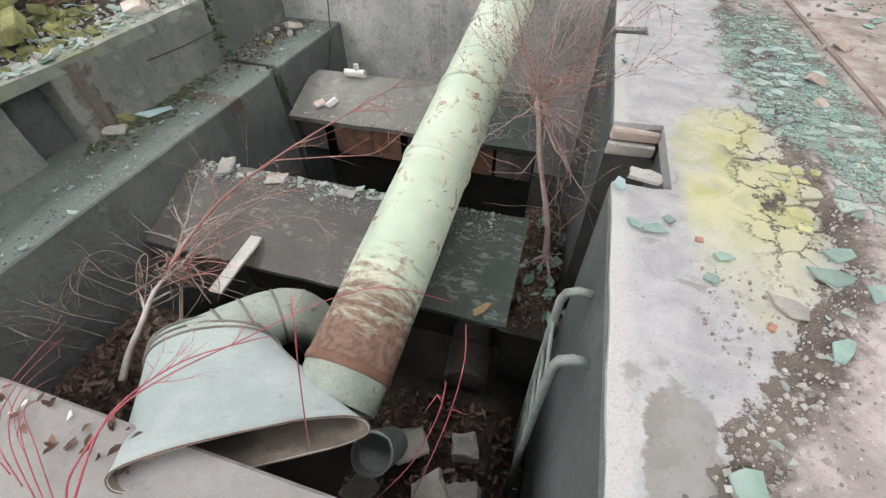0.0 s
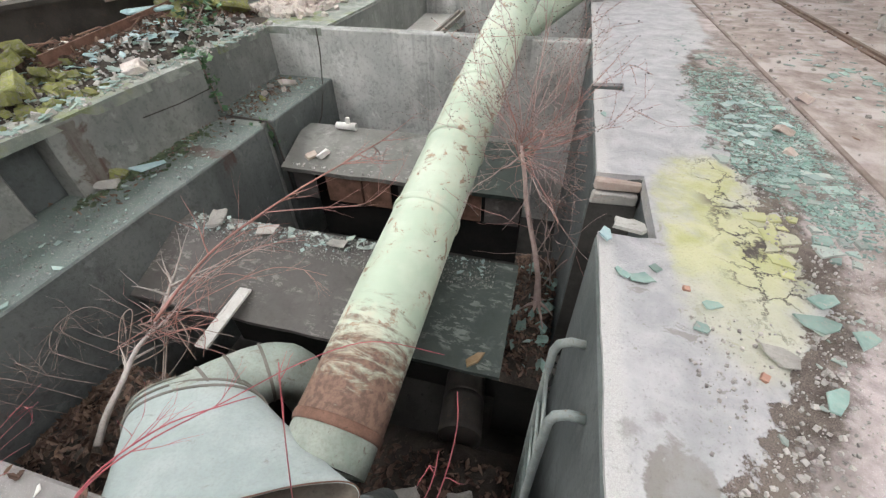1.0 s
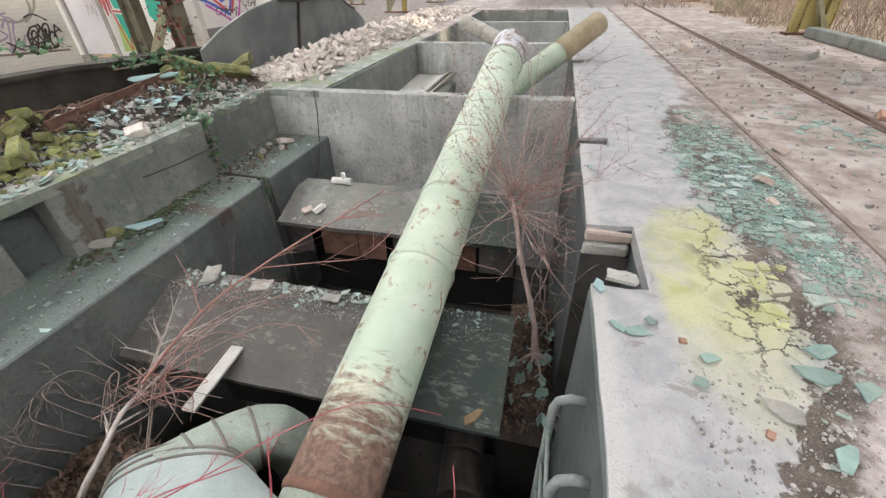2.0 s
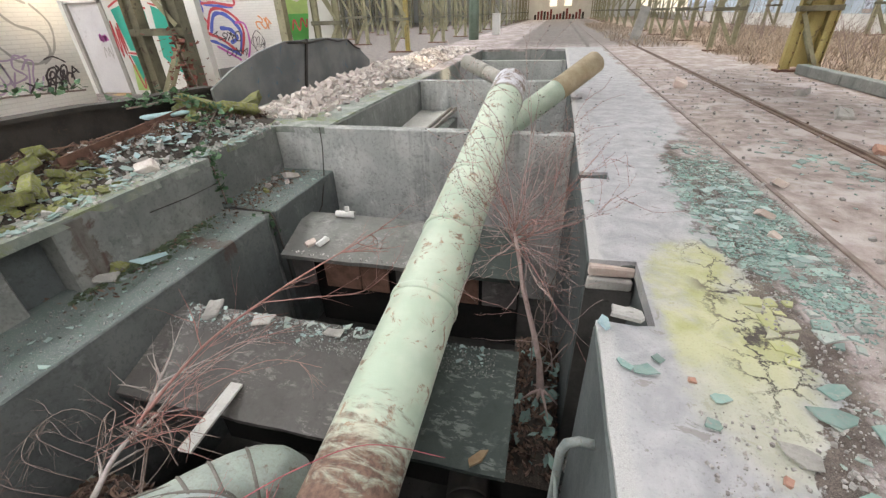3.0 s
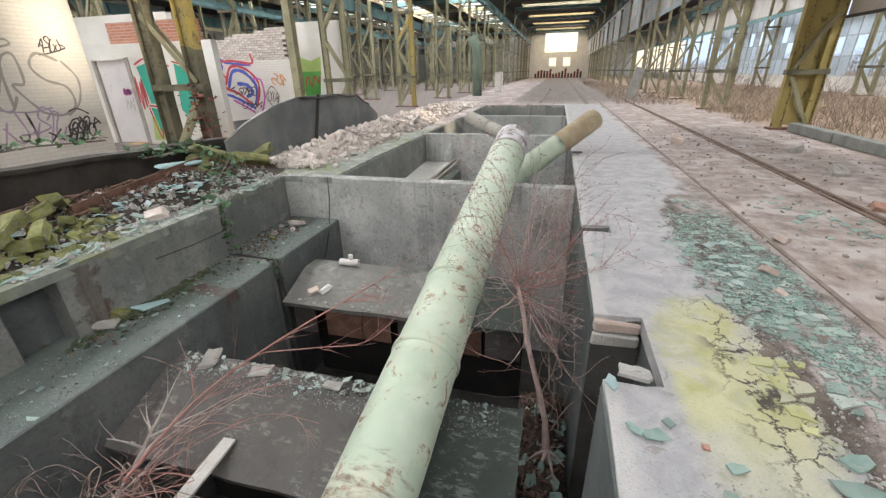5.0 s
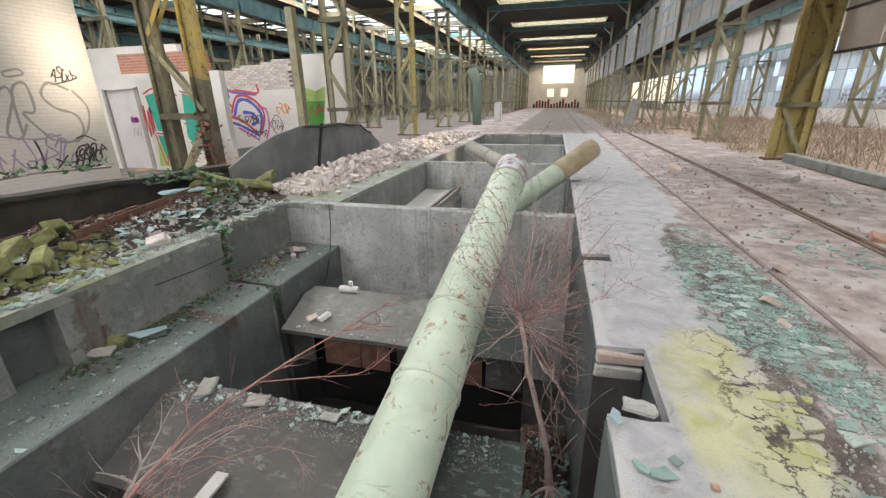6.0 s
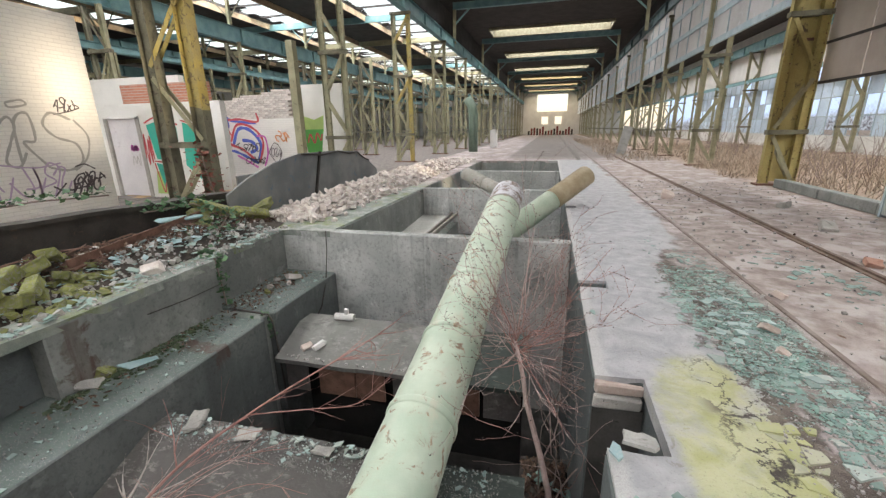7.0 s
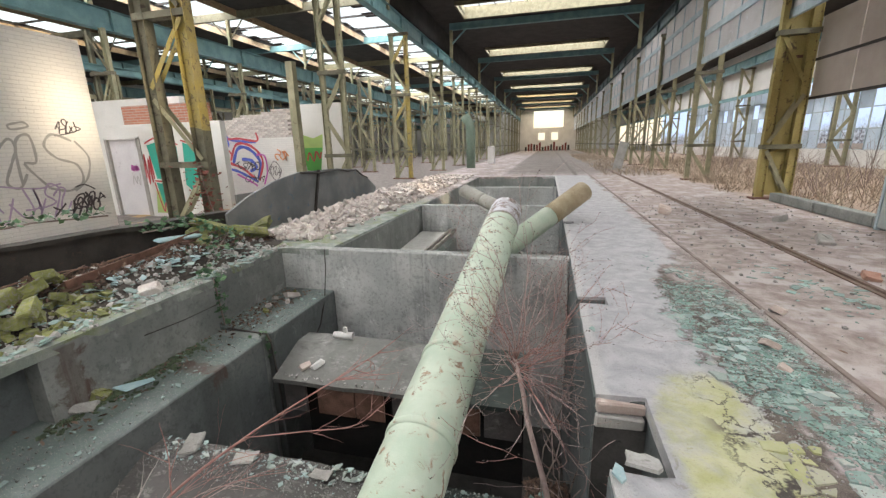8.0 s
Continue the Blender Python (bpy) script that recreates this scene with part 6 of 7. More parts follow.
for x, y, z, s in ((-0.70, 3.05, -1.96, 0.32), (-0.45, 3.1, -1.92, 0.24), (-0.95, 3.35, -1.95, 0.26), (-0.3, 2.95, -1.95, 0.2), (-0.55, 3.45, -1.95, 0.22), (-1.2, 2.95, -1.95, 0.24)):
    brick_piece("rubble_stone", (x, y, z), s, STONE, "broken concrete lump in the pit bottom", "stone", (1.1, 0.9, 0.6), random.uniform(0, 3))
scatter("beam_litter", 60, lambda: Vector((random.uniform(-3.6, -1.8), random.uniform(2.45, 2.66), -0.59)), lambda b, p: leaf(b, p, random.uniform(0.04, 0.09)), LEAF, "dead leaves on the concrete beam", "leaves")
scatter("beam_shards", 6, lambda: Vector((random.uniform(-2.9, -2.3), random.uniform(2.45, 2.62), -0.59)), lambda b, p: shard(b, p, random.uniform(0.02, 0.06), 0.006, 0.1), WHITE, "pale plaster shards on the concrete beam", "shards")

# further pit bays
bm = bmesh.new()
for k in range(400):
    lump(bm, Vector((random.uniform(-3.8, -0.1), random.uniform(8.8, 13.7), -1.29)), random.uniform(0.04, 0.16))
solid("bay_rubble", bm, STONE, "grey rubble covering the pit bay floor", "rubble", "stuff")
bm = bmesh.new()
bar(bm, (-3.72, 10.2, -0.92), (-3.50, 13.7, -0.78), 0.75, 0.04)
solid("wide_board", bm, PLANK, "wide pale board lying in the far bay", "board")
for x in (-3.12, -2.98):
    bm = bmesh.new()
    bar(bm, (x - 0.1, 10.4, -0.86), (x + 0.12, 13.7, -0.7), 0.05, 0.09)
    solid("timber_batten", bm, worn("grey_timber", (0.26, 0.24, 0.21), (0.34, 0.31, 0.28), (0.18, 0.15, 0.12), 7, 70, 0.9), "grey timber batten lying along the board", "batten")
bm = bmesh.new()
box(bm, -3.86, -2.85, 8.72, 13.78, -1.3, -0.96)
solid("bay_ledge", bm, CONCRETE, "low concrete bench along the bay wall", "ledge", "structure")


# ---- plants ----
def twig(bm, p, d, length, r, depth, rng, droop=0.0, spread=0.55, buds=None, kids=3):
    """One shoot with side shoots; thin tapered tubes."""
    pts, rad = [Vector(p)], [r]
    d = Vector(d).normalized()
    n = 5
    for k in range(n):
        d = (d + Vector((rng.gauss(0, 0.10), rng.gauss(0, 0.10), rng.gauss(0, 0.08) - droop))).normalized()
        pts.append(pts[-1] + d * length / n)
        rad.append(r * (1 - 0.75 * (k + 1) / n))
        if buds is not None and depth <= 1:
            buds.append(pts[-1] + Vector((rng.gauss(0, 0.006), rng.gauss(0, 0.006), rng.gauss(0, 0.006))))
    tube(bm, pts, rad, 5 if r < 0.008 else 8)
    if depth:
        for k in range(kids):
            i = rng.randint(1, n)
            side_d = (d + Vector((rng.gauss(0, spread), rng.gauss(0, spread), rng.gauss(0, spread * 0.8)))).normalized()
            twig(bm, pts[i], side_d, length * rng.uniform(0.45, 0.75), max(rad[i] * 0.7, 0.0016), depth - 1, rng, droop, spread, buds, kids)


def sapling():
    t = base("sapling", "bare leafless sapling with many thin reddish twigs", "sapling", (-0.22, 5.15, -1.45))
    o = Vector(t.location)
    rng = random.Random(5)
    stem = [Vector(p) - o for p in ((-0.20, 5.15, -1.5), (-0.235, 5.28, -1.25), (-0.31, 5.38, -1.0), (-0.37, 5.44, -0.83), (-0.45, 5.53, -0.60), (-0.49, 5.62, -0.42), (-0.57, 5.72, -0.15))]
    bm = bmesh.new()
    tube(bm, stem, [0.042, 0.027, 0.025, 0.023, 0.022, 0.020, 0.015], 10)
    part("trunk", bm, TWIG_PALE, t)
    for k in range(6):
        bm = bmesh.new()
        a = k * 1.05
        e = Vector((0.16 * math.cos(a), 0.22 * math.sin(a), -0.10))
        tube(bm, [stem[0] + Vector((0, 0, 0.06)), stem[0] + e * 0.5 + Vector((0, 0, 0.05)), stem[0] + e], [0.02, 0.012, 0.005], 6)
        part("root", bm, TWIG_PALE, t)
    buds = []
    head = stem[-1]

    def shoots(p, d, length, r, depth, owner, material):
        """A shoot as one part, its side shoots as parts below the branch."""
        pts, rad = [Vector(p)], [r]
        d = Vector(d).normalized()
        for k in range(6):
            d = (d + Vector((rng.gauss(0, 0.16), rng.gauss(0, 0.16), rng.gauss(0.03, 0.14)))).normalized()
            pts.append(pts[-1] + d * length / 6)
            rad.append(max(r * (1 - 0.7 * (k + 1) / 6), 0.0012))
            if depth < 2 and rng.random() < 0.5:
                buds.append(pts[-1] + Vector((rng.gauss(0, 0.008), rng.gauss(0, 0.008), rng.gauss(0, 0.008))))
        bm = bmesh.new()
        tube(bm, pts, rad, 5)
        ob = part("branch" if owner is t else "shoot", bm, material, owner)
        if depth:
            for k in range(5 if depth == 2 else 2):
                i = rng.randint(1, 6)
                e = d + Vector((rng.gauss(0, 0.55), rng.gauss(0, 0.45), rng.gauss(0, 0.5)))
                shoots(pts[i], e, length * rng.uniform(0.4, 0.75), max(rad[i] * 0.75, 0.0018), depth - 1, ob if owner is t else owner, material)

    for k in range(34):
        d = Vector((rng.uniform(-0.6, 1.3), rng.uniform(-0.35, 0.55), rng.uniform(-0.3, 0.9)))
        shoots(head - Vector((0, 0, rng.uniform(0, 0.16))), d, rng.uniform(0.4, 1.05), 0.0052, 2, t, TWIG_PALE if k % 3 else TWIG_RED)
    for k in range(3):
        shoots(head, (rng.uniform(-0.15, 0.1), 0.1, 1), 1.0, 0.009, 2, t, TWIG_PALE)
    for k in range(7):
        q = stem[rng.randint(1, 3)] + Vector((rng.uniform(0.05, 0.30), rng.uniform(0, 0.7), 0))
        shoots(Vector((q.x, q.y, -0.1)), (rng.gauss(0.02, 0.14), rng.uniform(-0.1, 0.3), 1), rng.uniform(0.9, 1.6), 0.008, 1, t, TWIG_GREY if k % 2 else TWIG_PALE)
    bm = bmesh.new()
    for p in buds:
        lump(bm, p, 0.006, (1.8, 0.8, 0.8))
    tagged(part("bud_mass", bm, DARK, t, "tiny dark buds"), kind="stuff")


sapling()


def creeper(name, label, pts, r, material, seed, side=6, length=0.35, droop=0.0):
    """A stem that runs through given places, with thin side shoots."""
    rng = random.Random(seed)
    t = base(name, label, "creeper", pts[0])
    o = Vector(pts[0])
    fine = []
    ps = [Vector(p) for p in pts]
    for i in range(len(ps) - 1):
        p0, p1, p2, p3 = ps[max(i - 1, 0)], ps[i], ps[i + 1], ps[min(i + 2, len(ps) - 1)]
        for k in range(6):
            u = k / 6
            fine.append(0.5 * ((2 * p1) + (p2 - p0) * u + (2 * p0 - 5 * p1 + 4 * p2 - p3) * u * u + (3 * p1 - p0 - 3 * p2 + p3) * u ** 3) - o)
    fine.append(ps[-1] - o)
    bm = bmesh.new()
    tube(bm, fine, [r * (1 - 0.6 * k / len(fine)) for k in range(len(fine))], 6)
    part("stem", bm, material, t)
    for k in range(side):
        i = rng.randint(len(fine) // 5, len(fine) - 2)
        d = (fine[i + 1] - fine[i]).normalized() + Vector((rng.gauss(0, 0.5), rng.gauss(0, 0.5), rng.gauss(0.1, 0.4)))
        bm = bmesh.new()
        twig(bm, fine[i], d, rng.uniform(0.6, 1.2) * length, max(r * 0.45, 0.0018), 1, rng, droop, 0.6, None, 2)
        part("side_shoot", bm, material, t)
    return t


creeper("creeper", "long red shoot arching over the tank covers", [(-3.07, 3.8, -1.0), (-3.08, 4.2, -0.93), (-2.98, 4.6, -0.82), (-2.66, 5.2, -0.68), (-2.26, 5.8, -0.55), (-2.13, 6.4, -0.60)], 0.015, TWIG_RED, 1, 12, 0.55)
creeper("creeper", "thin red shoot low over the tank cover", [(-2.80, 5.0, -0.75), (-2.3, 5.15, -0.72), (-1.9, 5.3, -0.7), (-1.7, 5.6, -0.6)], 0.006, TWIG_RED, 2, 8, 0.4)
creeper("creeper", "crimson creeper trailing over the duct hood and pipe", [(-1.98, 2.33, -0.50), (-2.01, 2.43, -0.45), (-2.06, 2.69, -0.48), (-1.96, 2.92, -0.50), (-1.75, 3.19, -0.52), (-1.42, 3.43, -0.40), (-1.12, 3.66, -0.42), (-0.72, 3.73, -0.50)], 0.0055, TWIG_PINK, 3, 3, 0.3)
creeper("creeper", "crimson creeper trailing over the duct hood", [(-1.94, 2.30, -0.52), (-2.03, 2.63, -0.43), (-1.93, 2.95, -0.45), (-1.68, 3.16, -0.46), (-1.64, 3.26, -0.55)], 0.006, TWIG_PINK, 4, 3, 0.2)
creeper("creeper", "upright crimson shoot in front of the duct", [(-1.25, 2.85, -0.9), (-1.11, 2.85, -0.3), (-0.96, 2.85, 0.30), (-0.93, 2.9, 0.55)], 0.0032, TWIG_PINK, 5, 1, 0.2)
creeper("creeper", "curved crimson shoot over the pit", [(-1.0, 2.8, -1.5), (-0.68, 2.85, -0.56), (-0.53, 2.85, 0.10), (-0.49, 2.85, 0.40)], 0.003, TWIG_PINK, 6, 1, 0.15)
creeper("creeper", "curved crimson shoot over the pit", [(-0.77, 2.9, -1.6), (-0.53, 2.9, -0.16), (-0.46, 2.9, 0.38), (-0.46, 2.92, 0.58)], 0.003, TWIG_PINK, 7, 1, 0.15)
for k in range(5):
    creeper("creeper", "thin crimson stems rooted beside the concrete beam", [(-2.0 - 0.1 * k, 2.25 + 0.02 * k, -0.6), (-2.2 - 0.08 * k, 2.44, -0.42), (-2.4 - 0.05 * k, 2.56 + 0.03 * k, -0.40), (-2.75 - 0.1 * k, 2.7 + 0.1 * k, -0.8)], 0.003, TWIG_PINK, 20 + k, 1, 0.2)
for k in range(6):
    r = random.Random(400 + k)
    p = Vector((-3.25 + 0.05 * k, 3.85, -1.12))
    reach, lift = r.uniform(0.5, 1.3), r.uniform(0.15, 0.5)
    creeper("creeper", "thin arching red shoot over the tank cover", [p, p + Vector((0.25 * reach, 0.25, lift * 0.7)), p + Vector((0.6 * reach, 0.5 + r.uniform(-0.1, 0.3), lift)), p + Vector((reach, 0.7 + r.uniform(-0.3, 0.5), lift * 0.75))], 0.0045, TWIG_RED if k % 3 else TWIG_PALE, 420 + k, 5, 0.35)
creeper("dead_branch", "bleached dead branch leaning against the tank cover", [(-2.92, 2.98, -1.28), (-2.98, 3.15, -1.21), (-3.03, 3.35, -1.16), (-3.12, 3.60, -1.12), (-3.16, 3.82, -1.12), (-3.25, 4.06, -1.08), (-3.30, 4.25, -1.0)], 0.026, DEAD_WOOD, 8, 9, 0.4)
for k in range(9):
    r = random.Random(50 + k)
    p = Vector((-3.25, 3.9, -1.2))
    creeper("tangled_stem", "tangled thin brown stem in front of the cover", [p + Vector((r.uniform(-0.5, 0.5), r.uniform(-0.5, 0.1), r.uniform(-0.3, 0.1))), p + Vector((r.uniform(-0.2, 0.3), r.uniform(-0.2, 0.1), r.uniform(-0.1, 0.2))), p + Vector((r.uniform(-0.2, 0.7), r.uniform(-0.3, 0.2), r.uniform(0.0, 0.25))), p + Vector((r.uniform(0.0, 0.8), r.uniform(-0.5, 0.1), r.uniform(-0.3, 0.15)))], 0.006, TWIG_RED if k % 2 else TWIG_GREY, 60 + k, 4, 0.35)
for k in range(7):
    r = random.Random(80 + k)
    y = 3.0 + 0.12 * k
    creeper("dry_creeper", "thin dry grey stem hanging against the pit wall", [(-3.3, y + 0.1, -1.25), (-3.5, y, -1.0 + r.uniform(-0.1, 0.2)), (-3.75, y + r.uniform(-0.2, 0.2), -1.0), (-3.82, y + r.uniform(-0.3, 0.3), -1.3)], 0.003, TWIG_GREY, 90 + k, 4, 0.3)


def ivy(name, label, pts, count, seed, spread=0.12, foliage=None):
    rng = random.Random(seed)
    t = base(name, label, "ivy", pts[0])
    o = Vector(pts[0])
    bm = bmesh.new()
    tube(bm, [Vector(p) - o for p in pts], 0.012, 6)
    part("stem", bm, TWIG_GREY, t)
    bm = bmesh.new()
    for k in range(count):
        i = rng.randint(0, len(pts) - 2)
        p = Vector(pts[i]).lerp(Vector(pts[i + 1]), rng.random()) - o
        m = Matrix.Translation(p + Vector((rng.gauss(0, spread), rng.gauss(0, spread), abs(rng.gauss(0, spread * 0.6))))) @ Euler((rng.gauss(0, 0.5), rng.gauss(0, 0.5), rng.uniform(0, 6.3))).to_matrix().to_4x4()
        s = rng.uniform(0.03, 0.065)
        v = [bm.verts.new(m @ Vector(q)) for q in ((0, -s, 0), (s * 0.9, -s * 0.3, 0.01), (s * 0.5, s * 0.2, 0), (0, s * 1.1, 0.012), (-s * 0.5, s * 0.2, 0), (-s * 0.9, -s * 0.3, 0.01))]
        bm.faces.new(v)
    tagged(part("leaves", bm, foliage or GREEN_LEAF, t), kind="stuff")


ivy("ivy", "green ivy trailing down the corner of the pit wall", [(-5.0, 7.0, 0.05), (-4.72, 6.85, 0.0), (-4.66, 6.83, -0.3), (-4.6, 6.8, -0.66)], 60, 1, 0.06)
ivy("ivy", "green ivy over the debris ledge", [(-6.2, 7.2, 0.5), (-6.1, 8.0, 0.5), (-5.6, 8.2, 0.30), (-5.1, 7.2, 0.1)], 170, 2, 0.14)
ivy("ivy", "green bramble leaves behind the steel lip", [(-6.9, 5.2, 0.75), (-6.9, 6.3, 0.8), (-6.8, 7.2, 0.75)], 70, 3, 0.12)
ivy("ivy", "small ivy shoots on the concrete step", [(-4.0, 6.75, -0.70), (-3.95, 6.78, -0.95), (-3.9, 6.9, -1.1)], 22, 4, 0.05)
WITHERED = worn("withered_red_leaf", (0.16, 0.05, 0.04), (0.24, 0.09, 0.06), (0.12, 0.06, 0.05), 9, 60, 0.7, 0.001, vary=0.3)
ivy("dead_vine", "withered dark red vine climbing the foot of a column", [(-6.9, 9.45, 0.0), (-7.0, 9.42, 0.5), (-7.1, 9.42, 0.9), (-7.15, 9.42, 1.3)], 130, 9, 0.16, WITHERED)
bm = bmesh.new()
tube(bm, [(-4.5, 6.74, -0.68), (-4.1, 6.72, -0.69), (-3.88, 6.72, -0.70), (-3.82, 6.71, -0.8), (-3.80, 6.72, -1.3), (-3.8, 6.75, -1.9)], 0.013, 8)
solid("hanging_cable", bm, DARK, "black cable hanging over the concrete step", "cable")
bm = bmesh.new()
tube(bm, [(-3.95, 8.45, 0.02), (-3.93, 8.40, -0.3), (-3.88, 8.2, -0.75), (-3.82, 7.9, -1.1), (-3.80, 7.6, -1.25)], 0.010, 8)
solid("hanging_cable", bm, DARK, "thin black cable hanging from the cross wall", "cable")
bm = bmesh.new()
tube(bm, [(-4.61, 5.7, -0.30), (-4.59, 6.2, -0.33), (-4.60, 6.72, -0.34)], 0.006, 6)
solid("wall_rod", bm, DARK, "thin dark rod along the upper wall", "rod")


# ---- on the hall floor ----
def green_spot():
    while True:
        x, y = random.gauss(1.28, 0.26), random.gauss(6.0, 1.1)
        low = 0.92 + 0.25 * wob(0, y, 1.3) + (0.25 if y < 5.3 else 0)
        if low < x < 1.62 and 3.4 < y < 9.3 and wob(x, y, 2.2, 4) > -0.12:
            return Vector((x, y, 0.006))


def cracked_plates(owner, name, x0, x1, y0, y1, cell, keep, mats, limit, thick=0.008):
    """Plates of a cracked coat: neighbouring cells of a shaken grid, with gaps between them."""
    rng = random.Random(int(cell * 1000))
    nx, ny = int((x1 - x0) / cell), int((y1 - y0) / cell)
    pt = {(i, j): (x0 + cell * (i + rng.uniform(-0.36, 0.36)), y0 + cell * (j + rng.uniform(-0.36, 0.36))) for i in range(nx + 1) for j in range(ny + 1)}
    cells = [(i, j) for i in range(nx) for j in range(ny)]
    rng.shuffle(cells)
    made = 0
    for i, j in cells:
        ring = [pt[i, j], pt[i + 1, j], pt[i + 1, j + 1], pt[i, j + 1]]
        cx, cy = sum(p[0] for p in ring) / 4, sum(p[1] for p in ring) / 4
        if made >= limit or not keep(cx, cy, rng):
            continue
        made += 1
        out = []
        for k in range(4):
            p, q = ring[k], ring[(k + 1) % 4]
            out.append(p)
            f = rng.uniform(0.35, 0.65)
            out.append((p[0] + (q[0] - p[0]) * f + rng.gauss(0, cell * 0.05), p[1] + (q[1] - p[1]) * f + rng.gauss(0, cell * 0.05)))
        g = rng.choice((rng.uniform(0.4, 0.7), rng.uniform(0.7, 1.02)))
        tx, ty, lift = rng.gauss(0, 0.05), rng.gauss(0, 0.05), rng.uniform(0.0, 0.005)
        bm = bmesh.new()
        lo, hi = [], []
        for x, y in out:
            dx, dy = (x - cx) * g, (y - cy) * g
            z = lift + dx * tx + dy * ty
            lo.append(bm.verts.new((dx, dy, z - 0.012)))
            hi.append(bm.verts.new((dx * 0.97, dy * 0.97, z + thick)))
        bm.faces.new(hi)
        for k in range(8):
            bm.faces.new((lo[k], lo[(k + 1) % 8], hi[(k + 1) % 8], hi[k]))
        ob = part(name, bm, rng.choice(mats), owner)
        ob.location = Vector((cx, cy, 0)) - owner.location


def green_keep(x, y, rng):
    m = noise.noise(Vector((x * 2.1, y * 1.5, 4))) + 0.5 * noise.noise(Vector((x * 6, y * 6, 1)))
    e = ((x - 1.33) / 0.42) ** 2 + ((y - 6.2) / 1.75) ** 2
    return x < 1.64 and m > -0.02 + 0.55 * (e - 0.6) and rng.random() < 0.72


def yellow_keep(x, y, rng):
    m = noise.noise(Vector((x * 3.1, y * 2.5, 9)))
    e = ((x - 0.97 - 0.12 * (y - 4.6)) / 0.13) ** 2 + ((y - 4.6) / 0.6) ** 2
    return m > -0.1 + 0.7 * (e - 0.6) and rng.random() < 0.75


flakes = base("paint_flakes", "green painted screed broken into small loose plates", "paint flakes", (1.3, 6, 0))
cracked_plates(flakes, "flake", 0.85, 1.66, 4.3, 8.6, 0.095, green_keep, (TILE_DARK, TILE, TILE_GREY, TILE_GREY), 290, 0.005)
scatter("small_flakes", 1900, green_spot, lambda b, p: shard(b, p, random.choice((0.012, 0.016, 0.022, 0.03, 0.05)), 0.005, 0.12), TILE_DARK, "small green paint flakes strewn on the floor", "paint flakes")
scatter("blue_flakes", 60, lambda: Vector((random.gauss(1.2, 0.12), random.gauss(6.3, 0.45), 0.012)), lambda b, p: shard(b, p, random.choice((0.03, 0.04, 0.06, 0.1)), 0.005, 0.06), TILE_PALE, "light blue-green glass flakes on the floor", "shards")
scatter("track_flakes", 90, lambda: Vector((random.gauss(2.55, 0.22), random.gauss(7.6, 0.5), 0.010)), lambda b, p: shard(b, p, random.choice((0.03, 0.05, 0.08, 0.12)), 0.004, 0.03), TILE_DARK, "green paint remains between the rails", "paint flakes")
yellows = base("yellow_flakes", "yellow painted screed plates cracked loose from the floor", "paint flakes", (0.95, 4.6, 0))
cracked_plates(yellows, "screed_plate", 0.74, 1.42, 3.9, 5.5, 0.105, yellow_keep, (FLAKE_YELLOW, FLAKE_PALE, FLAKE_PALE), 24, 0.005)
for (x, y, s, m) in ((0.70, 3.72, 0.17, STONE), (0.84, 3.55, 0.2, TILE_DARK), (0.93, 3.95, 0.2, TILE_DARK), (1.0, 4.1, 0.16, TILE_DARK), (1.08, 3.9, 0.15, TILE_DARK), (0.42, 2.95, 0.16, TILE), (0.2, 4.06, 0.14, TILE_DARK), (0.12, 4.08, 0.10, TILE_DARK), (0.43, 3.8, 0.08, TILE_DARK), (0.5, 3.95, 0.09, TILE), (0.28, 4.15, 0.09, TILE), (0.08, 6.1, 0.1, TILE)):
    b = bmesh.new()
    shard(b, Vector((0, 0, 0)), 0.9 * s, 0.006, 0.02, 6)
    solid("screed_chip", b, m, "flat painted screed chip lying on the floor", "screed chip").location = (x, y, 0.016)
b = bmesh.new()
shard(b, Vector((0, 0, 0)), 0.2, 0.02, 0.08, 9)
solid("screed_slab", b, CONCRETE_LIGHT, "broken screed slab overhanging the recess", "slab").location = (0.17, 4.47, 0.025)
b = bmesh.new()
shard(b, Vector((0, 0, 0)), 0.17, 0.010, 0.2, 5)
solid("blue_plate", b, TILE_BLUE, "light blue plate at the broken pit edge", "sheet").location = (0.04, 4.36, 0.025)
for x, y, s, m, l in ((1.86, 6.85, 0.13, PINK_STONE, "pinkish brick piece beside the rail"), (1.44, 6.05, 0.12, PINK_STONE, "pinkish brick piece on the green flakes"), (1.36, 5.68, 0.075, PINK_STONE, "small pinkish brick piece on the floor"), (3.35, 8.1, 0.16, ORANGE_BRICK, "orange brick piece beside the rail"), (0.41, 4.05, 0.032, ORANGE_BRICK, "tiny orange brick crumb on the floor"), (2.3, 12.9, 0.3, PINK_STONE, "brick rubble beside the track"), (4.2, 12.0, 0.22, STONE, "grey stone beside the track"), (3.9, 10.0, 0.25, STONE, "grey stone beside the track"), (0.62, 3.60, 0.035, ORANGE_BRICK, "small brick crumb on the floor")):
    brick_piece("brick_fragment", (x, y, s * 0.22), s, m, l, "brick", (1.2, 0.9, 0.55), random.uniform(0, 3))


def soil_spot():
    while True:
        x, y = random.uniform(0.3, 1.7), random.uniform(2.6, 7.5)
        if x > 0.9 or (y < 3.9 and x > 0.35):
            return Vector((x, y, 0.008))


scatter("floor_grit", 4500, soil_spot, lambda b, p: lump(b, p, random.choice((0.003, 0.004, 0.005, 0.006, 0.009, 0.014))), GRIT, "pale grit and crumbs on the hall floor", "grit")
def border_spot():
    y = random.uniform(2.7, 4.05)
    return Vector((0.59 * y - 1.36 + random.gauss(0.06, 0.06), y, 0.006))


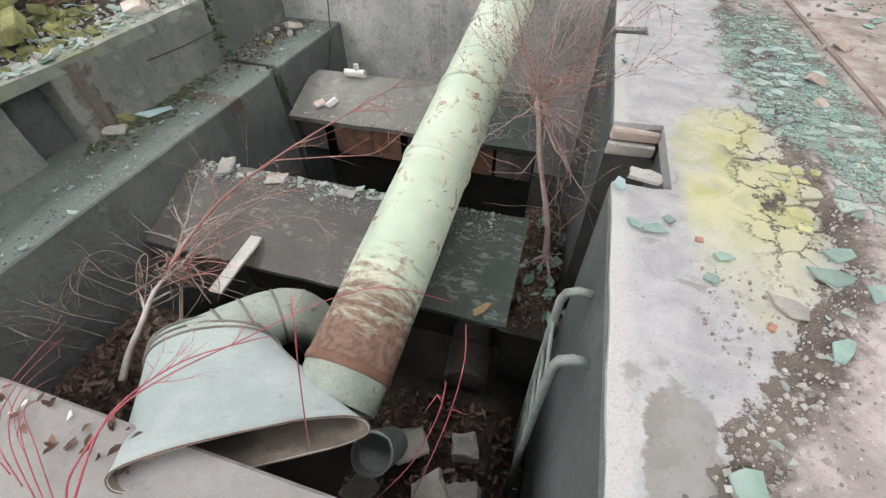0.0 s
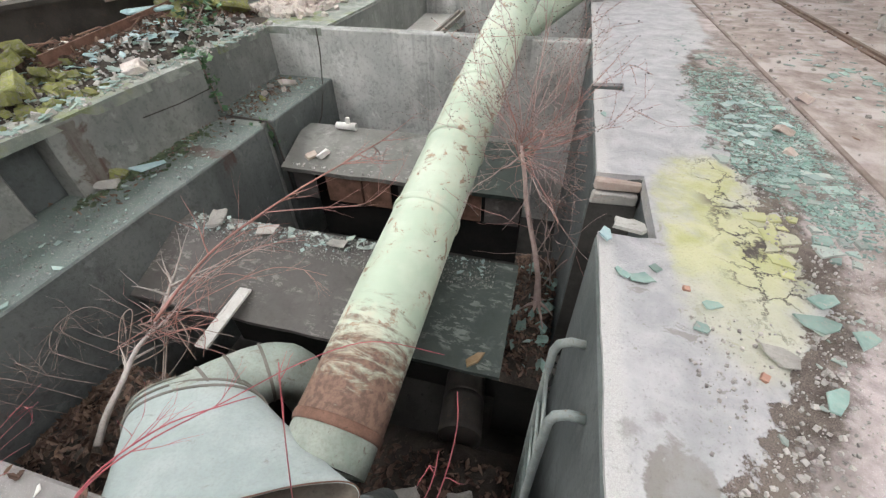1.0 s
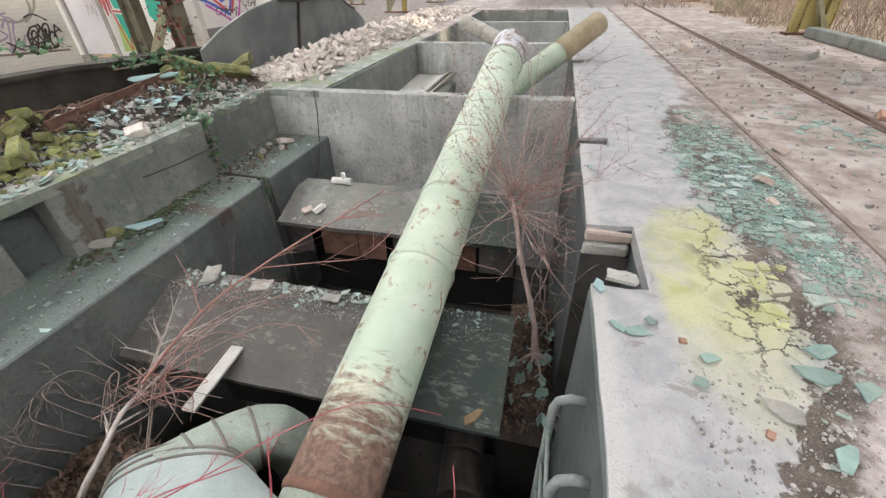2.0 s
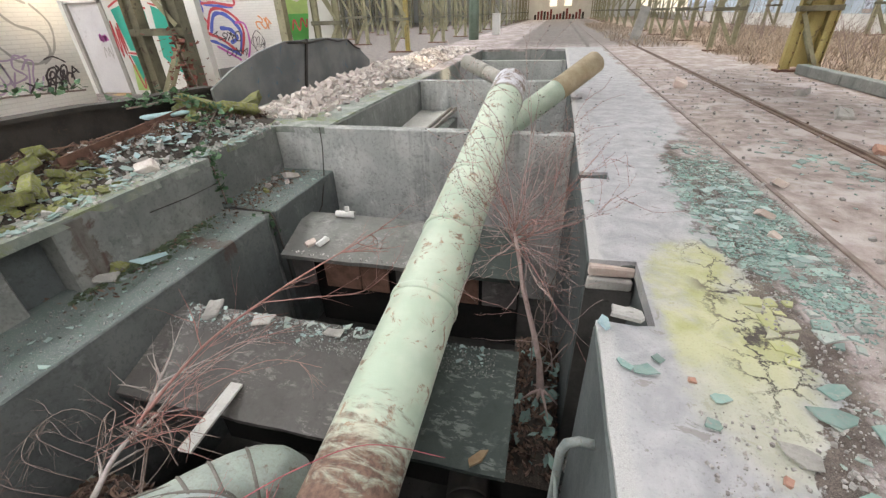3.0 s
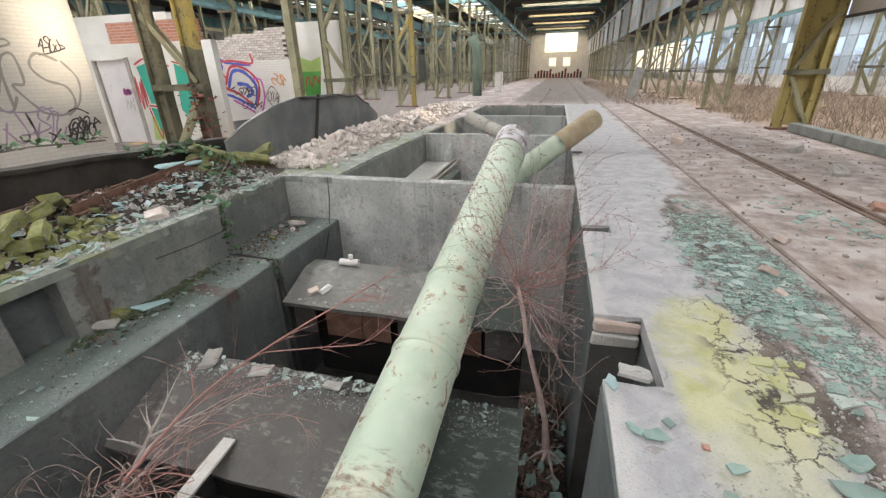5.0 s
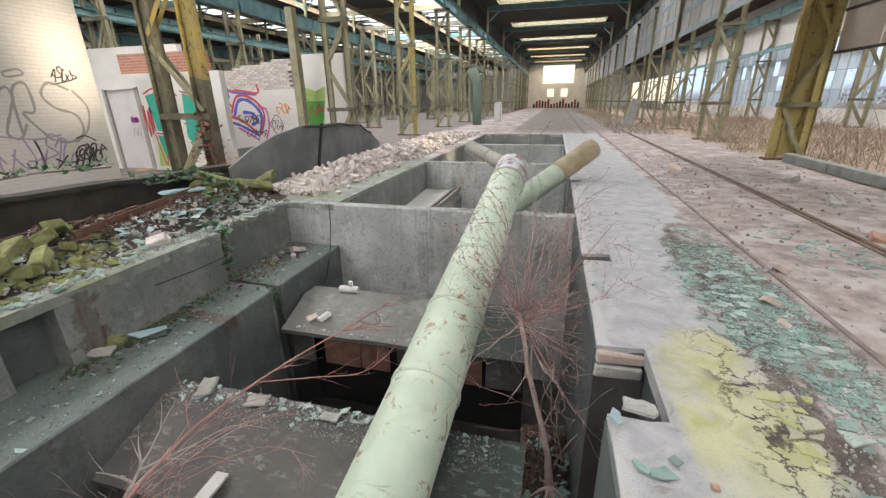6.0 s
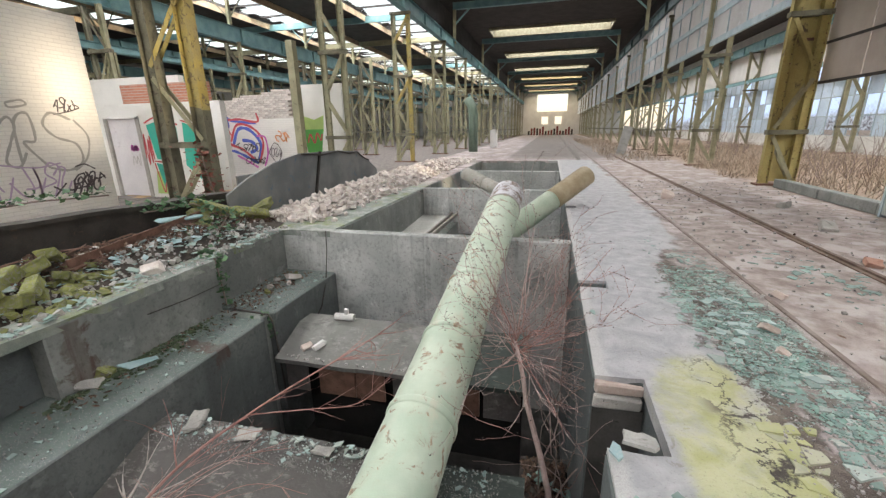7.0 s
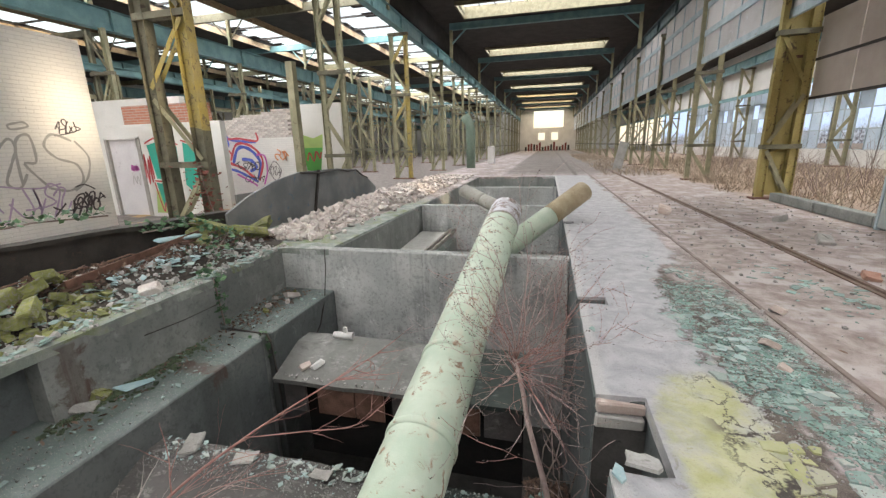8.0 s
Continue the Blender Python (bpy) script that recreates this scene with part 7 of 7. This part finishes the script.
scatter("border_stones", 260, border_spot, lambda b, p: lump(b, p, random.choice((0.003, 0.004, 0.006, 0.008, 0.012, 0.02))), GRIT, "small loose stones along the broken screed border", "stones")
scatter("border_chips", 14, border_spot, lambda b, p: shard(b, p, random.choice((0.02, 0.03, 0.05, 0.07)), 0.006, 0.2), TILE_GREY, "grey screed chips along the broken border", "screed chips")
scatter("track_grit", 800, lambda: Vector((random.uniform(1.7, 5.2), random.uniform(4, 16), 0.008)), lambda b, p: lump(b, p, random.choice((0.01, 0.012, 0.02, 0.035))), GRIT, "pale grit strewn over the track bed", "grit")
scatter("track_leaves", 70, lambda: Vector((random.uniform(1.9, 5.3), random.uniform(4, 18), 0.012)), lambda b, p: leaf(b, p, random.uniform(0.03, 0.08), 0.3), LEAF, "dead leaves over the track bed", "leaves")
bm = bmesh.new()
for k in range(40):
    y = random.uniform(4.45, 5.05)
    lump(bm, Vector((random.uniform(0.05, 0.3), y, -2.09)), random.uniform(0.03, 0.10))
solid("recess_rubble", bm, STONE, "crumbled mortar in the broken recess", "rubble", "stuff")
for z0, z1, y0, m in ((-0.11, -0.03, 5.065, PINK_STONE), (-0.22, -0.12, 5.045, STONE)):
    bm = bmesh.new()
    box(bm, 0.012, 0.318, y0, 5.098, z0, z1, 0.009)
    solid("recess_brick", bm, m, "exposed masonry block in the broken recess", "masonry block", bevel=0.01)
# Added dark sheet that paints the shade in the lower recess.
bm = bmesh.new()
box(bm, 0.01, 0.335, 5.075, 5.099, -2.1, -0.23)
solid("recess_shade", bm, PIT_SHADE, "dark sheet for the shade below the exposed masonry", "lining", "structure")


# ---- beside the track ----
for y0, y1 in ((11.5, 13.25), (13.3, 15.2)):
    bm = bmesh.new()
    box(bm, 5.40, 5.62, y0, y1, 0, 0.22)
    solid("kerb_block", bm, CONCRETE, "grey concrete kerb block between the columns", "kerb", bevel=0.015)
bm = bmesh.new()
box(bm, 5.40, 6.4, 11.0, 11.5, 0, 0.2)
solid("kerb_block", bm, CONCRETE, "grey concrete cross kerb between the columns", "kerb", bevel=0.015)


def gate_leaf():
    g = base("sheet_gate", "pale grey sheet-metal gate leaf, standing open", "gate", (5.35, 10.6, 0))
    bm = bmesh.new()
    box(bm, 0, 0.03, -0.7, 0.72, 0.05, 2.5)
    part("sheet", bm, worn("pale_grey_sheet", (0.42, 0.47, 0.47), (0.50, 0.54, 0.53), (0.34, 0.28, 0.22), 1.5, 50, 0.6, amount=0.66), g)
    for y in (-0.7, 0.68):
        bm = bmesh.new()
        box(bm, -0.02, 0.05, y, y + 0.05, 0, 2.55)
        part("frame_bar", bm, FRAME_GREY, g)
    bm = bmesh.new()
    box(bm, -0.03, 0.0, 0.45, 0.6, 1.0, 1.25)
    part("lock_box", bm, DARK, g)


gate_leaf()
for k, (z0, z1) in enumerate(((2.62, 3.5), (3.54, 4.5))):
    s_ = base("hanging_panels", "row of brown dust-caked panels hung between the columns", "panels", (6.1, 9.6, 0), kind="structure")
    for c in range(4):
        bm = bmesh.new()
        box(bm, 0, 0.02, c * 1.5, c * 1.5 + 1.46, z0, z1)
        part("panel", bm, BROWN_PANEL if c != 1 or k else GLASS_DIRTY, s_)
    bm = bmesh.new()
    box(bm, -0.03, 0.04, 0, 6.0, z0 - 0.06, z0)
    part("bottom_rail", bm, DARK, s_)
bm = bmesh.new()
bar(bm, (3.6, 29.0, 0.0), (3.95, 29.1, 1.6), 0.5, 0.06, (0, 1, 0))
solid("leaning_slab", bm, CONCRETE_LIGHT, "pale slab leaning beside the track", "slab")


def far_stack():
    s_ = base("vent_stack", "green vertical vent pipe standing by the columns", "vent pipe", (-5.9, 33.0, 0))
    bm = bmesh.new()
    tube(bm, [(0, 0, 0), (0, 0, 2.6), (-0.1, 0, 3.2), (-0.45, 0, 3.7)], 0.33, 20, inside=0.02)
    part("stack", bm, worn("green_stack_paint", (0.17, 0.24, 0.19), (0.22, 0.29, 0.23), (0.12, 0.13, 0.1), 2, 40, 0.6), s_)


far_stack()
bm = bmesh.new()
box(bm, -5.6, -5.0, 39.6, 40.1, 0, 1.5)
solid("white_cabinet", bm, WHITE, "small white cabinet far down the hall", "cabinet", bevel=0.02)
RED_DARK = worn("dull_red_paint", (0.16, 0.035, 0.03), (0.22, 0.06, 0.05), (0.06, 0.04, 0.035), 3, 40, 0.7)
for k in range(16):
    bm = bmesh.new()
    x = -5.6 + k * 0.62
    box(bm, x, x + 0.42, 100, 100.5, 0, random.uniform(0.8, 1.9))
    solid("stacked_block", bm, RED_DARK if k % 3 else DARK, "dark stacked block at the far end of the hall", "block", group="blocks at the hall end", bevel=0.02)


def dry_brush(name, n, x0, x1, y0, y1, h, label, seed):
    rng = random.Random(seed)
    bm = bmesh.new()
    for k in range(n):
        x, y = rng.uniform(x0, x1), rng.uniform(y0, y1)
        if noise.noise(Vector((x * 0.5, y * 0.5, 7))) < -0.15:
            continue
        top = Vector((x + rng.gauss(0, 0.25), y + rng.gauss(0, 0.25), h * rng.uniform(0.3, 1.0)))
        mid = Vector((x, y, 0)).lerp(top, 0.6) + Vector((rng.gauss(0, 0.05), rng.gauss(0, 0.05), 0.08))
        w = Vector((rng.uniform(-1, 1), rng.uniform(-1, 1), 0)).normalized() * rng.uniform(0.006, 0.014)
        a, b = bm.verts.new(Vector((x, y, -0.01)) - w), bm.verts.new(Vector((x, y, -0.01)) + w)
        c, d = bm.verts.new(mid + w * 0.7), bm.verts.new(mid - w * 0.7)
        e = bm.verts.new(top)
        bm.faces.new((a, b, c, d)), bm.faces.new((d, c, e))
    return solid(name, bm, DRY, label, "dry grass", "stuff")


dry_brush("dry_grass", 9000, 5.9, 13.5, 12.5, 40, 0.55, "dry brown grass and weeds growing inside the side bay", 1)
dry_brush("dry_grass", 3500, 2.4, 5.2, 24, 60, 0.45, "dry brown weeds along the far track", 2)
dry_brush("dry_grass", 1500, 5.0, 6.6, 16.5, 24, 0.35, "dry brown weeds at the column feet", 3)
rngb = random.Random(12)
for k in range(26):
    x, y = rngb.uniform(6.3, 12), rngb.uniform(13, 40)
    t = base("dry_bush", "bare dry bush among the weeds", "bush", (x, y, 0), "bushes in the side bay")
    bm = bmesh.new()
    for j in range(7):
        twig(bm, (0, 0, -0.02), (rngb.gauss(0, 0.5), rngb.gauss(0, 0.5), 1), rngb.uniform(0.7, 1.3 if k % 3 else 2.4), 0.012, 2, rngb, 0, 0.5, None, 3)
    tagged(part("twig_mass", bm, TWIG_GREY, t), kind="stuff")


# ---- outer side wall with tall windows, and what lies beyond it ----
def side_windows():
    plain_wall("wall_east_outer", 15.4, 15.7, -14, 112, 0, 0.9, PLASTER, "pale sill wall below the side windows")
    # Unseen pieces up to y 8 are added to cut the sun to one patch.
    plain_wall("wall_east_south", 15.4, 15.7, -14, 3.3, 0.9, 8.7, PLASTER, "unseen pale wall holding the sun back beside its opening")
    plain_wall("wall_east_pier", 15.4, 15.7, 3.3, 4.4, 0.9, 5.25, PLASTER, "unseen pale wall trimming the sun patch from below")
    plain_wall("wall_east_head", 15.4, 15.7, 3.3, 4.4, 7.2, 8.7, PLASTER, "unseen pale wall trimming the sun patch from above")
    plain_wall("wall_east_fill", 15.4, 15.7, 4.4, 8.0, 0.9, 5.2, PLASTER, "unseen pale wall keeping the low sun off the pit")
    plain_wall("wall_east_lintel", 15.4, 15.7, 4.4, 112, 5.2, 8.7, PLASTER, "pale wall above the side windows")
    for k in range(12):
        y = 8 + k * 4.0
        w = base("window_%d" % (k + 1), "tall steel window with broken panes", "window", (15.5, y, 0.9), "side windows", "structure")
        for c in range(5):
            bm = bmesh.new()
            box(bm, -0.03, 0.03, c * 1.0 - 0.03, c * 1.0 + 0.03, 0, 4.3)
            part("glazing_bar", bm, FRAME_GREY, w)
        for c in range(5):
            bm = bmesh.new()
            box(bm, -0.03, 0.03, 0, 4.0, c * 1.07 - 0.03, c * 1.07 + 0.03)
            part("transom", bm, FRAME_GREY, w)
        rr = random.Random(k)
        for c in range(4):
            for d in range(4):
                # The first window, out of view, keeps every pane to block the sun.
                if k == 0 or rr.random() < 0.72:
                    bm = bmesh.new()
                    box(bm, -0.004, 0.004, c + 0.03, c + 0.97, d * 1.07 + 0.03, d * 1.07 + 1.04)
                    part("pane", bm, PANE_BLUE, w)


n = Nodes("distant_trees_and_sky")
at = n.place()
zz = n.axes(at)[2]
tre = n.step(n.math("ADD", zz, n.math("MULTIPLY", n.noise(0.35, 6, 0.7, at), 7.0)), 5.0, 9.0)
em = n.node("ShaderNodeEmission", Color=n.mix(tre, n.mix(n.step(n.noise(1.3, 6, 0.7, at), 0.4, 0.6), (0.12, 0.11, 0.12), (0.42, 0.45, 0.50)), (0.62, 0.76, 0.95)), Strength=1.35)
n.tree.links.new(em.outputs[0], n.tree.nodes["Material Output"].inputs[0])
BACKDROP = n.mat
side_windows()
bm = bmesh.new()
box(bm, 60, 60.2, 6, 260, -1, 40)
solid("backdrop", bm, BACKDROP, "bare trees under a pale sky outside the hall", "backdrop", "structure")
